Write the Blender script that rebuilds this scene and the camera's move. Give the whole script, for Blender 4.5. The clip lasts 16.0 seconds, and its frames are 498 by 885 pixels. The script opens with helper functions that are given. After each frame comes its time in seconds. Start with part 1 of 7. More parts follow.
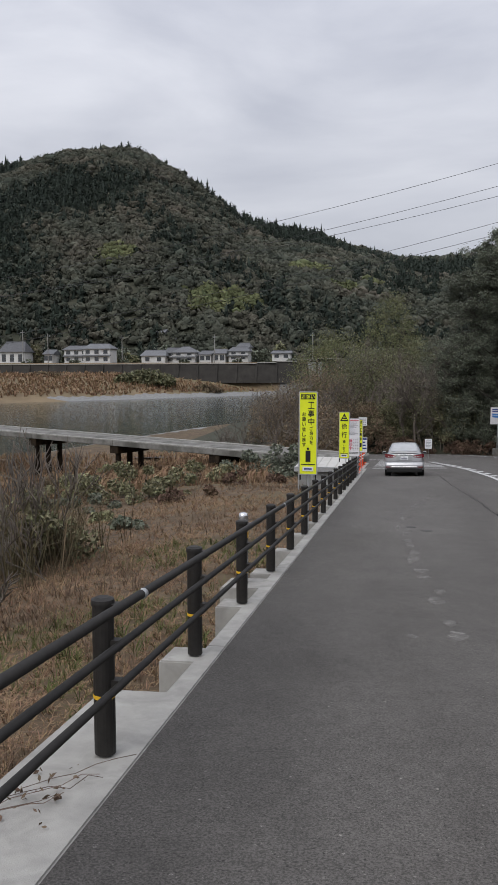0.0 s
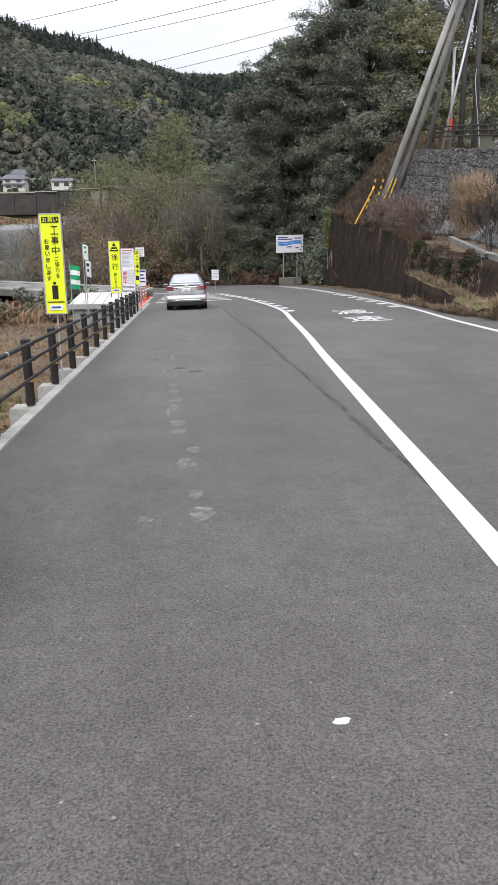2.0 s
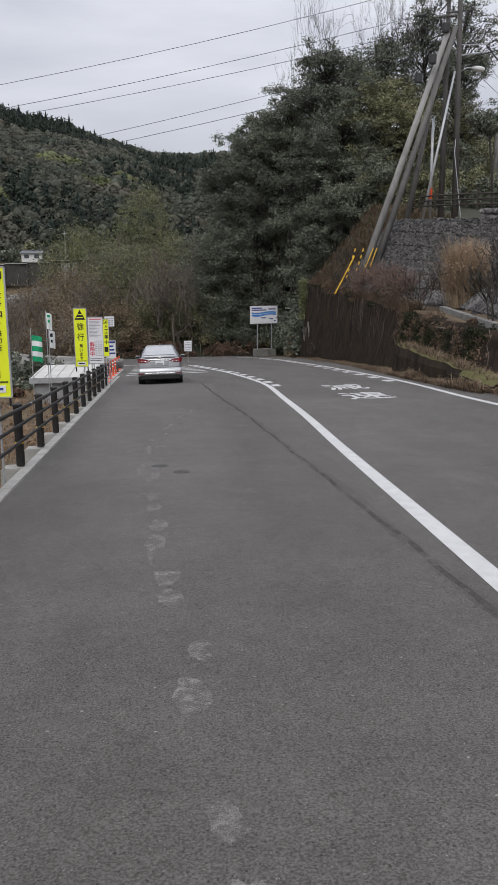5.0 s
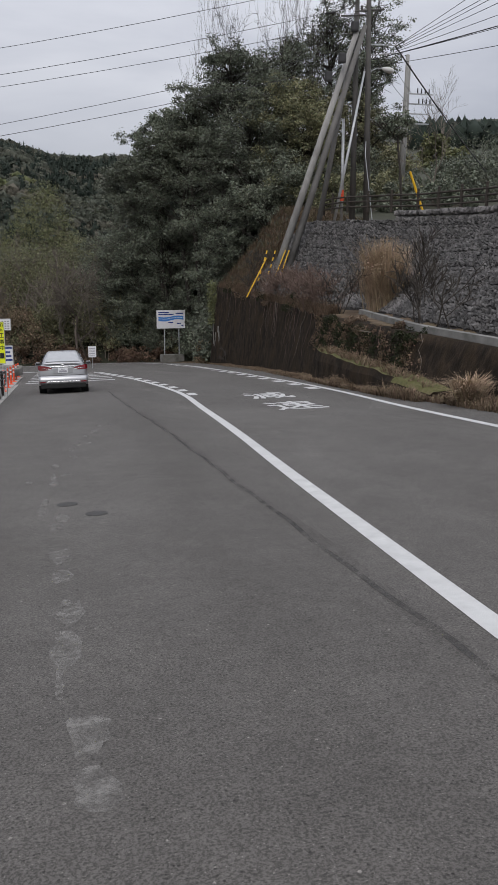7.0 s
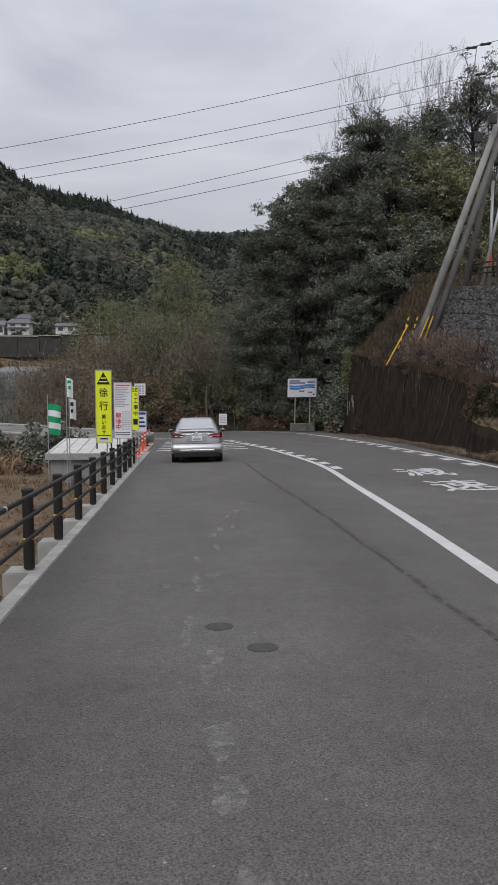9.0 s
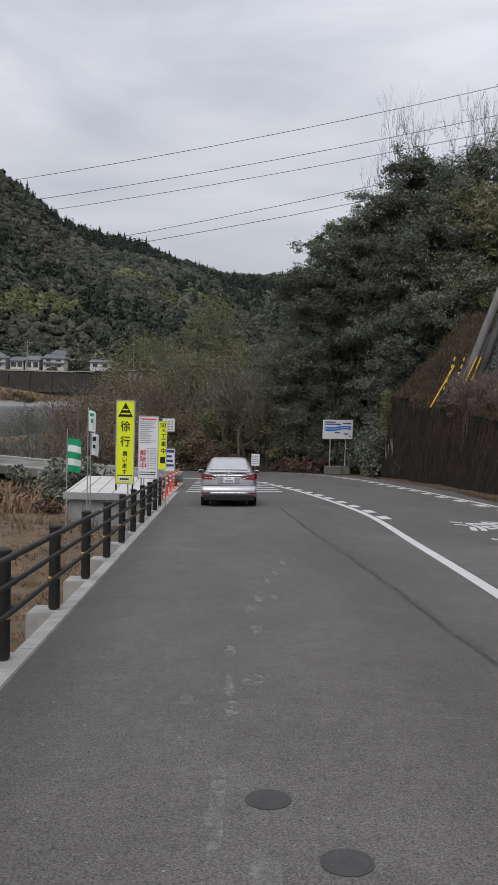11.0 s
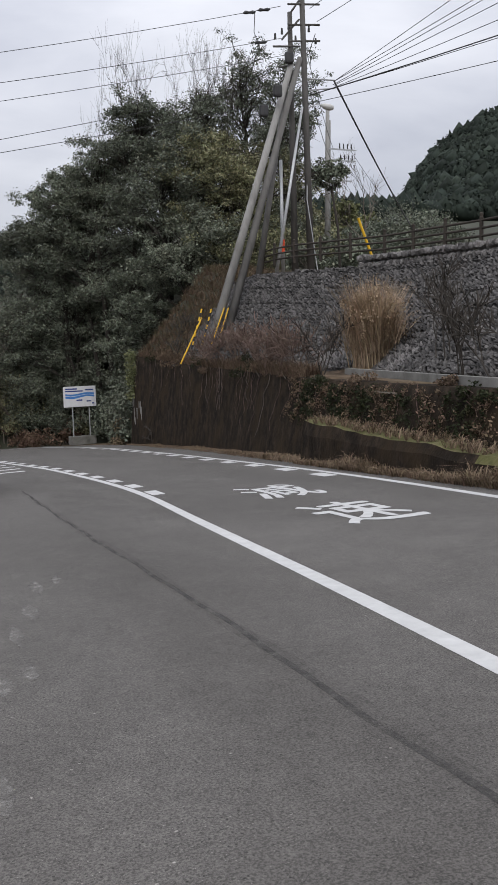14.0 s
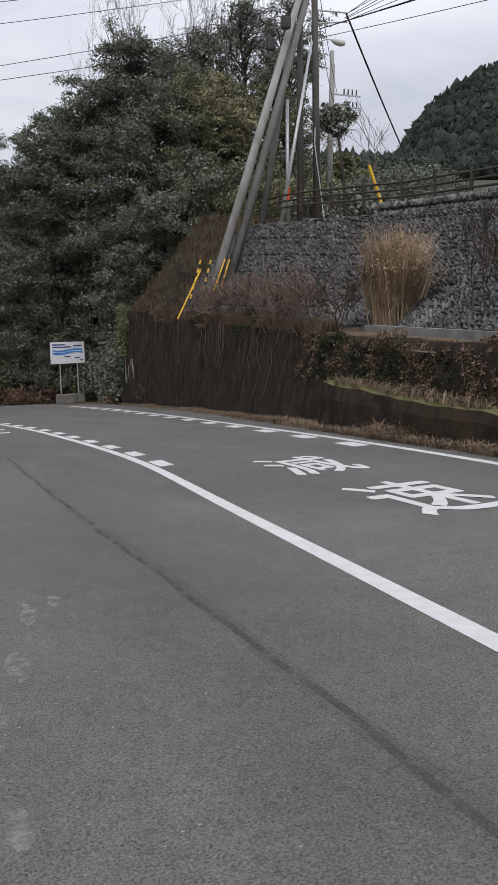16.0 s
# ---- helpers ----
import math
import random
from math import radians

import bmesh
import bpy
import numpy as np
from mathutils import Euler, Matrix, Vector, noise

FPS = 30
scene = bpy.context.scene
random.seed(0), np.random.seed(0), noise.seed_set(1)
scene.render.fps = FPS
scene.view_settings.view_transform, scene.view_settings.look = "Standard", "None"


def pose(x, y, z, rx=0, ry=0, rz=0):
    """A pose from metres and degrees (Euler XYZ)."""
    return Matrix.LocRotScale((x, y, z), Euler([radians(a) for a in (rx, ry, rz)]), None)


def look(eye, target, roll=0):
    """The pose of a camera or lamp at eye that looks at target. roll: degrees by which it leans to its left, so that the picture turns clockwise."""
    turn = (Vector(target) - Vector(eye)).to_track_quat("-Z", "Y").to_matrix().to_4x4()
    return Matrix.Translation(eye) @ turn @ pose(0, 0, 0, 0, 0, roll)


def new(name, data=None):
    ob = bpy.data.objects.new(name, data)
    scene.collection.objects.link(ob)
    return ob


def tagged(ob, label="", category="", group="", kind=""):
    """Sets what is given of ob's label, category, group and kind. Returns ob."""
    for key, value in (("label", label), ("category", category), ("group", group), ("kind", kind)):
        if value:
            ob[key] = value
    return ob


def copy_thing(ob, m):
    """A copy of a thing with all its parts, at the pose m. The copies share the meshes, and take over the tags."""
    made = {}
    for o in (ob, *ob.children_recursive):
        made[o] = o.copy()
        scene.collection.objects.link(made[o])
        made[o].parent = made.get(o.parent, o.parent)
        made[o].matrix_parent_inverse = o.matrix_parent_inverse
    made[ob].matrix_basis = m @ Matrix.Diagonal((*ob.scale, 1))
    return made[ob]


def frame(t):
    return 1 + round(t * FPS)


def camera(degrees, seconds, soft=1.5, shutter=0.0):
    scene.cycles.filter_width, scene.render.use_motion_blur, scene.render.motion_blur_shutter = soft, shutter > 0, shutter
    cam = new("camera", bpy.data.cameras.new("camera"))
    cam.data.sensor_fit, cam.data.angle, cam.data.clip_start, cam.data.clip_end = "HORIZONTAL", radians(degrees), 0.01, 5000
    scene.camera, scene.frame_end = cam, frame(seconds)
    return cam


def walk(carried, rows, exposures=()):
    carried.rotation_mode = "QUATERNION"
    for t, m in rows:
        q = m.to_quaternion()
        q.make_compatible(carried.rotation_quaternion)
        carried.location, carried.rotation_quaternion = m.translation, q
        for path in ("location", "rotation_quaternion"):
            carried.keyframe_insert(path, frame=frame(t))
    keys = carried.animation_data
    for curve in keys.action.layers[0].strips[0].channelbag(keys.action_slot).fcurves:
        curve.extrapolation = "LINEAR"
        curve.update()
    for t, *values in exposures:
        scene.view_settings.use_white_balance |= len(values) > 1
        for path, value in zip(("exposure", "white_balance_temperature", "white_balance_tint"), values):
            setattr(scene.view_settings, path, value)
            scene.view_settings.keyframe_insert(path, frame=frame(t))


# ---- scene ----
cam = camera(34.2, 16.0)
PATH = [
    (0, (-0.723, -0.255, 1.709), (-1.0695, 1.7057, 1.5208), -0.11),
    (0.5, (-0.602, 0.171, 1.634), (-0.8765, 2.1181, 1.2661), -0.56),
    (1, (-0.408, 0.606, 1.546), (-0.6039, 2.5217, 1.0043), -1.32),
    (1.5, (-0.262, 1.052, 1.515), (-0.3329, 2.9469, 0.8789), -1.16),
    (2, (-0.211, 1.520, 1.493), (-0.0649, 3.4258, 0.9060), -0.60),
    (2.5, (-0.155, 1.991, 1.453), (0.1654, 3.9039, 0.9662), -0.33),
    (3, (-0.169, 2.498, 1.386), (0.2270, 4.3889, 0.8695), 0.50),
    (3.5, (-0.215, 3.068, 1.339), (0.0846, 4.9789, 0.8315), 0.55),
    (4, (-0.285, 3.626, 1.296), (-0.1280, 5.5434, 0.7492), -0.43),
    (4.2, (-0.319, 3.840, 1.272), (-0.1159, 5.7555, 0.7323), 0.07),
    (6.3, (-0.397, 6.134, 1.090), (-0.1441, 8.1036, 0.8533), -0.81),
    (6.5, (-0.401, 6.336, 1.052), (-0.0967, 8.2945, 0.7844), -0.48),
    (7, (-0.394, 6.899, 1.004), (0.0626, 8.8030, 0.5944), 0.20),
    (7.5, (-0.429, 7.534, 0.955), (-0.0713, 9.4632, 0.5695), 1.24),
    (8, (-0.495, 8.138, 0.896), (-0.1964, 10.0872, 0.5597), 1.93),
    (8.5, (-0.521, 8.761, 0.809), (-0.2974, 10.7270, 0.5164), 1.18),
    (9, (-0.607, 9.284, 0.777), (-0.4441, 11.2625, 0.5339), 0.44),
    (9.2, (-0.616, 9.496, 0.766), (-0.4771, 11.4773, 0.5303), 0.13),
    (11.3, (-0.642, 11.943, 0.562), (-0.5548, 13.9362, 0.4208), 1.92),
    (11.5, (-0.645, 12.229, 0.551), (-0.4997, 14.2183, 0.4024), 1.71),
    (12, (-0.588, 12.906, 0.473), (-0.3295, 14.8824, 0.3039), 0.18),
    (12.5, (-0.548, 13.560, 0.400), (-0.1419, 15.5072, 0.1880), -0.24),
    (13, (-0.504, 14.103, 0.324), (-0.0129, 16.0312, 0.1197), -0.13),
    (13.5, (-0.421, 14.682, 0.289), (0.2531, 16.5401, -0.0132), 0.02),
    (14, (-0.332, 15.270, 0.224), (0.3699, 17.1293, -0.0024), -1.44),
    (14.5, (-0.253, 15.872, 0.212), (0.4326, 17.7439, 0.0513), -1.88),
    (15, (-0.210, 16.464, 0.170), (0.5052, 18.3249, 0.0071), -1.31),
    (15.5, (-0.156, 17.062, 0.117), (0.5021, 18.9416, -0.0701), -1.18),
    (16, (-0.112, 17.669, 0.039), (0.6150, 19.5035, -0.2853), -0.49),
]
walk(cam, [(t, look(eye, target, roll)) for t, eye, target, roll in PATH],
     exposures=[(0, -0.02), (0.7, 0.12), (1, 0.24), (1.5, 0.72), (2, 0.79), (2.5, 0.32), (3, 0.4), (4, 0.36), (6.3, -0.14), (7.1, 0.0), (7.5, 0.12), (8, -0.04), (8.5, -0.17), (9, -0.1), (11.5, -0.05), (12.5, -0.08), (13, -0.1), (13.5, 0.1), (14, 0.15), (14.6, 0.16), (15.1, 0.18), (15.5, 0.08), (16, 0.2)])

# ---- world and sun: an overcast day ----
SUN_EL, SUN_AZ = radians(48), radians(200)
world = bpy.data.worlds.new("overcast_sky")
scene.world = world
world.use_nodes = True
wn, wl = world.node_tree.nodes, world.node_tree.links
wn.clear()
w_out = wn.new("ShaderNodeOutputWorld")
w_bg = wn.new("ShaderNodeBackground")
w_sky = wn.new("ShaderNodeTexSky")
w_sky.sky_type = "NISHITA"
w_sky.sun_disc = False
w_sky.sun_elevation, w_sky.sun_rotation = SUN_EL, SUN_AZ
w_tc = wn.new("ShaderNodeTexCoord")
w_sep = wn.new("ShaderNodeSeparateXYZ")
w_map = wn.new("ShaderNodeMapping")
w_map.inputs["Scale"].default_value = (1.0, 1.0, 3.2)
w_noise = wn.new("ShaderNodeTexNoise")
w_noise.inputs["Scale"].default_value = 2.6
w_noise.inputs["Detail"].default_value = 6
w_noise.inputs["Roughness"].default_value = 0.5
w_noise.inputs["Distortion"].default_value = 0.35
w_ramp = wn.new("ShaderNodeValToRGB")
w_ramp.color_ramp.elements[0].position = 0.30
w_ramp.color_ramp.elements[0].color = (0.53, 0.553, 0.64, 1)
w_ramp.color_ramp.elements[1].position = 0.68
w_ramp.color_ramp.elements[1].color = (0.86, 0.875, 0.945, 1)
w_lift = wn.new("ShaderNodeMapRange")
w_lift.inputs["From Min"].default_value, w_lift.inputs["From Max"].default_value = 0.0, 1.0
w_lift.inputs["To Min"].default_value, w_lift.inputs["To Max"].default_value = 0.62, 1.75
w_mul = wn.new("ShaderNodeMix")
w_mul.data_type, w_mul.blend_type = "RGBA", "MULTIPLY"
w_mul.inputs[0].default_value = 1.0
w_dim = wn.new("ShaderNodeMix")
w_dim.data_type, w_dim.blend_type = "RGBA", "MIX"
w_dim.inputs[0].default_value = 0.94
w_scale = wn.new("ShaderNodeVectorMath")
w_scale.operation = "SCALE"
w_scale.inputs["Scale"].default_value = 0.12
wl.new(w_tc.outputs["Generated"], w_map.inputs["Vector"])
wl.new(w_map.outputs[0], w_noise.inputs["Vector"])
wl.new(w_noise.outputs["Fac"], w_ramp.inputs["Fac"])
wl.new(w_tc.outputs["Generated"], w_sep.inputs[0])
wl.new(w_sep.outputs["Z"], w_lift.inputs["Value"])
wl.new(w_ramp.outputs["Color"], w_mul.inputs[6])
wl.new(w_lift.outputs["Result"], w_mul.inputs[7])
wl.new(w_sky.outputs[0], w_scale.inputs[0])
wl.new(w_scale.outputs[0], w_dim.inputs[6])
wl.new(w_mul.outputs[2], w_dim.inputs[7])
wl.new(w_dim.outputs[2], w_bg.inputs["Color"])
w_bg.inputs["Strength"].default_value = 1.0
wl.new(w_bg.outputs[0], w_out.inputs["Surface"])

sun_data = bpy.data.lights.new("sun", "SUN")
sun_data.energy, sun_data.angle, sun_data.color = 1.4, radians(40), (1.0, 0.97, 0.93)
sun = new("sun", sun_data)
sun.matrix_world = look((0, 0, 50), (0 - math.sin(SUN_AZ) * 10, 0 - math.cos(SUN_AZ) * 10, 50 - math.tan(SUN_EL) * 10))


# ---- materials ----
def material(name, stops, scale=4.0, rough=0.8, bump=0.3, fine=60.0, metal=0.0, stain=None, stain_scale=0.6,
             stain_amount=0.5, island=0.0, random_ob=0.0, detail=6.0, spec=0.3, stretch=(1, 1, 1), translucent=0.0):
    """Noise between colour stops, a second larger stain noise, and fine bump."""
    m = bpy.data.materials.new(name)
    m.use_nodes = True
    n, l = m.node_tree.nodes, m.node_tree.links
    b = n["Principled BSDF"]
    tc = n.new("ShaderNodeTexCoord")
    mp = n.new("ShaderNodeMapping")
    mp.inputs["Scale"].default_value = stretch
    l.new(tc.outputs["Object"], mp.inputs["Vector"])
    no = n.new("ShaderNodeTexNoise")
    no.inputs["Scale"].default_value, no.inputs["Detail"].default_value = scale, detail
    no.inputs["Roughness"].default_value = 0.62
    l.new(mp.outputs[0], no.inputs["Vector"])
    ra = n.new("ShaderNodeValToRGB")
    els = ra.color_ramp.elements
    while len(els) < len(stops):
        els.new(0.5)
    for i, c in enumerate(stops):
        els[i].position = 0.3 + 0.4 * i / max(1, len(stops) - 1)
        els[i].color = (*c, 1)
    l.new(no.outputs["Fac"], ra.inputs["Fac"])
    colour = ra.outputs["Color"]
    if stain:
        sn = n.new("ShaderNodeTexNoise")
        sn.inputs["Scale"].default_value, sn.inputs["Detail"].default_value = stain_scale, 5
        sn.inputs["Distortion"].default_value = 0.6
        l.new(mp.outputs[0], sn.inputs["Vector"])
        sr = n.new("ShaderNodeMapRange")
        sr.inputs["From Min"].default_value, sr.inputs["From Max"].default_value = 0.46, 0.66
        sr.inputs["To Max"].default_value = stain_amount
        l.new(sn.outputs["Fac"], sr.inputs["Value"])
        mx = n.new("ShaderNodeMix")
        mx.data_type = "RGBA"
        l.new(sr.outputs[0], mx.inputs[0])
        l.new(colour, mx.inputs[6])
        mx.inputs[7].default_value = (*stain, 1)
        colour = mx.outputs[2]
    for amount, kind in ((island, "island"), (random_ob, "object")):
        if amount:
            src = n.new("ShaderNodeNewGeometry").outputs["Random Per Island"] if kind == "island" else n.new("ShaderNodeObjectInfo").outputs["Random"]
            mr = n.new("ShaderNodeMapRange")
            mr.inputs["To Min"].default_value, mr.inputs["To Max"].default_value = 1 - amount, 1 + amount
            l.new(src, mr.inputs["Value"])
            hs = n.new("ShaderNodeHueSaturation")
            l.new(mr.outputs[0], hs.inputs["Value"])
            mh = n.new("ShaderNodeMapRange")
            mh.inputs["To Min"].default_value, mh.inputs["To Max"].default_value = 0.5 - 0.05 * amount, 0.5 + 0.05 * amount
            ml = n.new("ShaderNodeMath")
            ml.operation = "FRACT"
            m7 = n.new("ShaderNodeMath")
            m7.operation = "MULTIPLY"
            m7.inputs[1].default_value = 7.31
            l.new(src, m7.inputs[0])
            l.new(m7.outputs[0], ml.inputs[0])
            l.new(ml.outputs[0], mh.inputs["Value"])
            l.new(mh.outputs[0], hs.inputs["Hue"])
            l.new(colour, hs.inputs["Color"])
            colour = hs.outputs["Color"]
    l.new(colour, b.inputs["Base Color"])
    b.inputs["Roughness"].default_value = rough
    b.inputs["Metallic"].default_value = metal
    b.inputs["Specular IOR Level"].default_value = spec
    if bump:
        fn = n.new("ShaderNodeTexNoise")
        fn.inputs["Scale"].default_value, fn.inputs["Detail"].default_value = fine, 4
        l.new(mp.outputs[0], fn.inputs["Vector"])
        bp = n.new("ShaderNodeBump")
        bp.inputs["Strength"].default_value, bp.inputs["Distance"].default_value = bump, 0.02
        l.new(fn.outputs["Fac"], bp.inputs["Height"])
        l.new(bp.outputs[0], b.inputs["Normal"])
    return m


def asphalt_material():
    m = material("asphalt", [(0.081, 0.075, 0.069), (0.107, 0.100, 0.093)], scale=0.55, rough=0.88, bump=0.0, detail=5,
                 stain=(0.129, 0.121, 0.113), stain_scale=0.42, stain_amount=0.6, stretch=(1, 0.28, 1))
    n, l = m.node_tree.nodes, m.node_tree.links
    b = n["Principled BSDF"]
    tc = n.new("ShaderNodeTexCoord")

    def times(colour, factor):
        mx = n.new("ShaderNodeMix")
        mx.data_type, mx.blend_type = "RGBA", "MULTIPLY"
        mx.inputs[0].default_value = 1.0
        l.new(colour, mx.inputs[6])
        l.new(factor, mx.inputs[7])
        return mx.outputs[2]

    def ranged(value, lo, hi, to_lo, to_hi):
        mr = n.new("ShaderNodeMapRange")
        mr.interpolation_type = "SMOOTHSTEP"
        for key, v in (("From Min", lo), ("From Max", hi), ("To Min", to_lo), ("To Max", to_hi)):
            mr.inputs[key].default_value = v
        l.new(value, mr.inputs["Value"])
        return mr.outputs[0]

    def noise(scale, detail, rough=0.6):
        no = n.new("ShaderNodeTexNoise")
        no.inputs["Scale"].default_value, no.inputs["Detail"].default_value, no.inputs["Roughness"].default_value = scale, detail, rough
        l.new(tc.outputs["Object"], no.inputs["Vector"])
        return no.outputs["Fac"]

    colour = b.inputs["Base Color"].links[0].from_socket
    # patches, mottling and grit
    colour = times(colour, ranged(noise(1.7, 5), 0.36, 0.66, 0.94, 1.05))
    colour = times(colour, ranged(noise(9, 5, 0.7), 0.34, 0.66, 0.92, 1.07))
    colour = times(colour, ranged(noise(85, 3, 0.8), 0.36, 0.64, 0.58, 1.44))
    # stones of the mix: a few pale, a few missing
    for scale, lo, hi, gain in ((120, 0.93, 0.97, 1.9), (46, 0.992, 0.998, 2.3), (66, 0.10, 0.05, 0.45)):
        vo = n.new("ShaderNodeTexVoronoi")
        vo.inputs["Scale"].default_value = scale
        l.new(tc.outputs["Object"], vo.inputs["Vector"])
        sc = n.new("ShaderNodeSeparateColor")
        l.new(vo.outputs["Color"], sc.inputs[0])
        pick = ranged(sc.outputs[0], min(lo, hi), max(lo, hi), 0.0 if lo < hi else 1.0, 1.0 if lo < hi else 0.0)
        core = ranged(vo.outputs["Distance"], 0.25, 0.45, 1.0, 0.0)
        both = n.new("ShaderNodeMath")
        both.operation = "MULTIPLY"
        l.new(pick, both.inputs[0])
        l.new(core, both.inputs[1])
        colour = times(colour, ranged(both.outputs[0], 0.0, 1.0, 1.0, gain))
    # asphalt darkened along the kerb at the top of the slope, with a ragged edge
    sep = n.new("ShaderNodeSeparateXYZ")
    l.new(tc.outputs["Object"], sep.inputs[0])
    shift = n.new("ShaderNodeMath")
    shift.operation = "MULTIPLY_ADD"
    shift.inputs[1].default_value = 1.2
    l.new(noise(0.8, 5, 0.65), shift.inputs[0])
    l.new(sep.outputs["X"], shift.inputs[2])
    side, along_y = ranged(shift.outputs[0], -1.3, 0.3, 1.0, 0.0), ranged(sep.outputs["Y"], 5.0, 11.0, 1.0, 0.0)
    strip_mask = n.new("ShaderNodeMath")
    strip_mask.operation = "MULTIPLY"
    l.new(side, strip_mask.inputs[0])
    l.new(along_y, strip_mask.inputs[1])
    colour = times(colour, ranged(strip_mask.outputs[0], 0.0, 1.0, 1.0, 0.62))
    l.new(colour, b.inputs["Base Color"])
    bp = n.new("ShaderNodeBump")
    bp.inputs["Strength"].default_value, bp.inputs["Distance"].default_value = 0.55, 0.006
    l.new(noise(95, 4, 0.7), bp.inputs["Height"])
    l.new(bp.outputs[0], b.inputs["Normal"])
    return m


M = {}
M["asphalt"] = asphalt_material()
M["soil"] = material("dry_soil_and_grass", [(0.055, 0.038, 0.025), (0.105, 0.074, 0.047), (0.15, 0.108, 0.07)], scale=1.6, rough=0.95, bump=0.8, fine=9,
                     stain=(0.095, 0.085, 0.042), stain_scale=0.13, stain_amount=0.4)
M["far_bank"] = material("far_bank_grass", [(0.13, 0.095, 0.058), (0.22, 0.165, 0.10)], scale=0.12, rough=0.95, bump=0.6, fine=1.5,
                         stain=(0.09, 0.10, 0.05), stain_scale=0.03, stain_amount=0.6)
M["gravel"] = material("river_gravel", [(0.15, 0.15, 0.15), (0.25, 0.25, 0.245)], scale=1.2, rough=0.95, bump=0.8, fine=6)
M["concrete"] = material("pale_concrete", [(0.27, 0.262, 0.245), (0.38, 0.37, 0.345)], scale=3.0, rough=0.9, bump=0.25, fine=140,
                         stain=(0.22, 0.215, 0.20), stain_scale=4.5, stain_amount=0.6)
M["old_concrete"] = material("weathered_concrete", [(0.13, 0.125, 0.115), (0.24, 0.235, 0.22)], scale=1.3, rough=0.92, bump=0.4, fine=40,
                             stain=(0.06, 0.06, 0.05), stain_scale=0.8, stain_amount=0.7)
M["moss_wall"] = material("mossy_dark_wall", [(0.009, 0.0075, 0.006), (0.021, 0.016, 0.012), (0.048, 0.035, 0.025)], scale=2.6, rough=0.97, bump=0.9, fine=14,
                          stain=(0.040, 0.028, 0.017), stain_scale=0.9, stain_amount=0.7, stretch=(1.1, 1.1, 0.75), spec=0.1, detail=9)
M["ivy"] = material("dark_ivy_leaves", [(0.016, 0.021, 0.010), (0.034, 0.038, 0.018)], scale=1.5, rough=0.8, bump=0, island=0.45, spec=0.15)
M["stone"] = material("grey_masonry_stone", [(0.062, 0.059, 0.057), (0.118, 0.112, 0.108), (0.205, 0.195, 0.188)], scale=5, rough=0.9, bump=0.7, fine=25, island=0.5, random_ob=0.5)
M["mortar"] = material("dark_mortar_bed", [(0.022, 0.021, 0.020), (0.045, 0.041, 0.039)], scale=2.5, rough=0.95, bump=0.6, fine=20)
M["white_paint"] = material("road_marking_white", [(0.45, 0.45, 0.445), (0.57, 0.57, 0.56)], scale=6, rough=0.75, bump=0.25, fine=150,
                            stain=(0.5, 0.5, 0.49), stain_scale=5.0, stain_amount=0.3)
M["leaf_dark"] = material("evergreen_leaves", [(0.085, 0.098, 0.072), (0.150, 0.164, 0.120)], scale=0.8, rough=0.55, bump=0, island=0.7, spec=0.3, random_ob=0.2)
M["leaf_mid"] = material("olive_leaves", [(0.125, 0.126, 0.068), (0.20, 0.192, 0.108)], scale=0.8, rough=0.6, bump=0, island=0.65, spec=0.25, random_ob=0.2)
M["leaf_bamboo"] = material("bamboo_leaves", [(0.10, 0.112, 0.050), (0.165, 0.165, 0.080)], scale=0.3, rough=0.65, bump=0, island=0.45, spec=0.25)
M["leaf_brown"] = material("withered_brown_leaves", [(0.135, 0.108, 0.074), (0.22, 0.168, 0.112)], scale=0.4, rough=0.85, bump=0, island=0.5, spec=0.1)
M["dry_grass"] = material("dry_grass_blades", [(0.165, 0.106, 0.066), (0.285, 0.195, 0.122)], scale=0.5, rough=0.9, bump=0, island=0.4, spec=0.1)
M["reed"] = material("pale_pampas_blades", [(0.25, 0.18, 0.118), (0.42, 0.325, 0.23)], scale=1.5, rough=0.85, bump=0, island=0.35, spec=0.1)
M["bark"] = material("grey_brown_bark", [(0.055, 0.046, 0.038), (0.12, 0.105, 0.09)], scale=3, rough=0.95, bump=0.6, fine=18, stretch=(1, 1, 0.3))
# the bark again with shade put into its colour, so trunks recede
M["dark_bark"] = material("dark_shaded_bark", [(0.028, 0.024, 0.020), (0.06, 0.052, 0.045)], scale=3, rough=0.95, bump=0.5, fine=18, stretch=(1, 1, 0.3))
M["twig"] = material("bare_twigs", [(0.10, 0.085, 0.072), (0.19, 0.165, 0.14)], scale=1, rough=0.95, bump=0, island=0.3, spec=0.1)
M["red_twig"] = material("reddish_bare_twigs", [(0.095, 0.067, 0.056), (0.15, 0.108, 0.09)], scale=1, rough=0.95, bump=0, island=0.3, spec=0.1)
M["hill"] = material("forest_floor", [(0.030, 0.034, 0.022), (0.055, 0.055, 0.038)], scale=0.05, rough=0.95, bump=0.5, fine=0.6)
M["crown_hill"] = material("hillside_tree_crowns", [(0.042, 0.051, 0.041), (0.066, 0.069, 0.053), (0.098, 0.087, 0.068)], scale=0.022, rough=0.9, bump=0.9, fine=0.8, island=0.38, spec=0.1)
M["crown_cedar"] = material("cedar_crowns", [(0.020, 0.027, 0.022), (0.030, 0.038, 0.030)], scale=0.05, rough=0.9, bump=0.9, fine=1.2, island=0.45, spec=0.1)
M["crown_bright"] = material("yellow_green_bamboo_grove", [(0.075, 0.086, 0.042), (0.125, 0.132, 0.066)], scale=0.05, rough=0.85, bump=0.9, fine=1.0, island=0.4, spec=0.1)


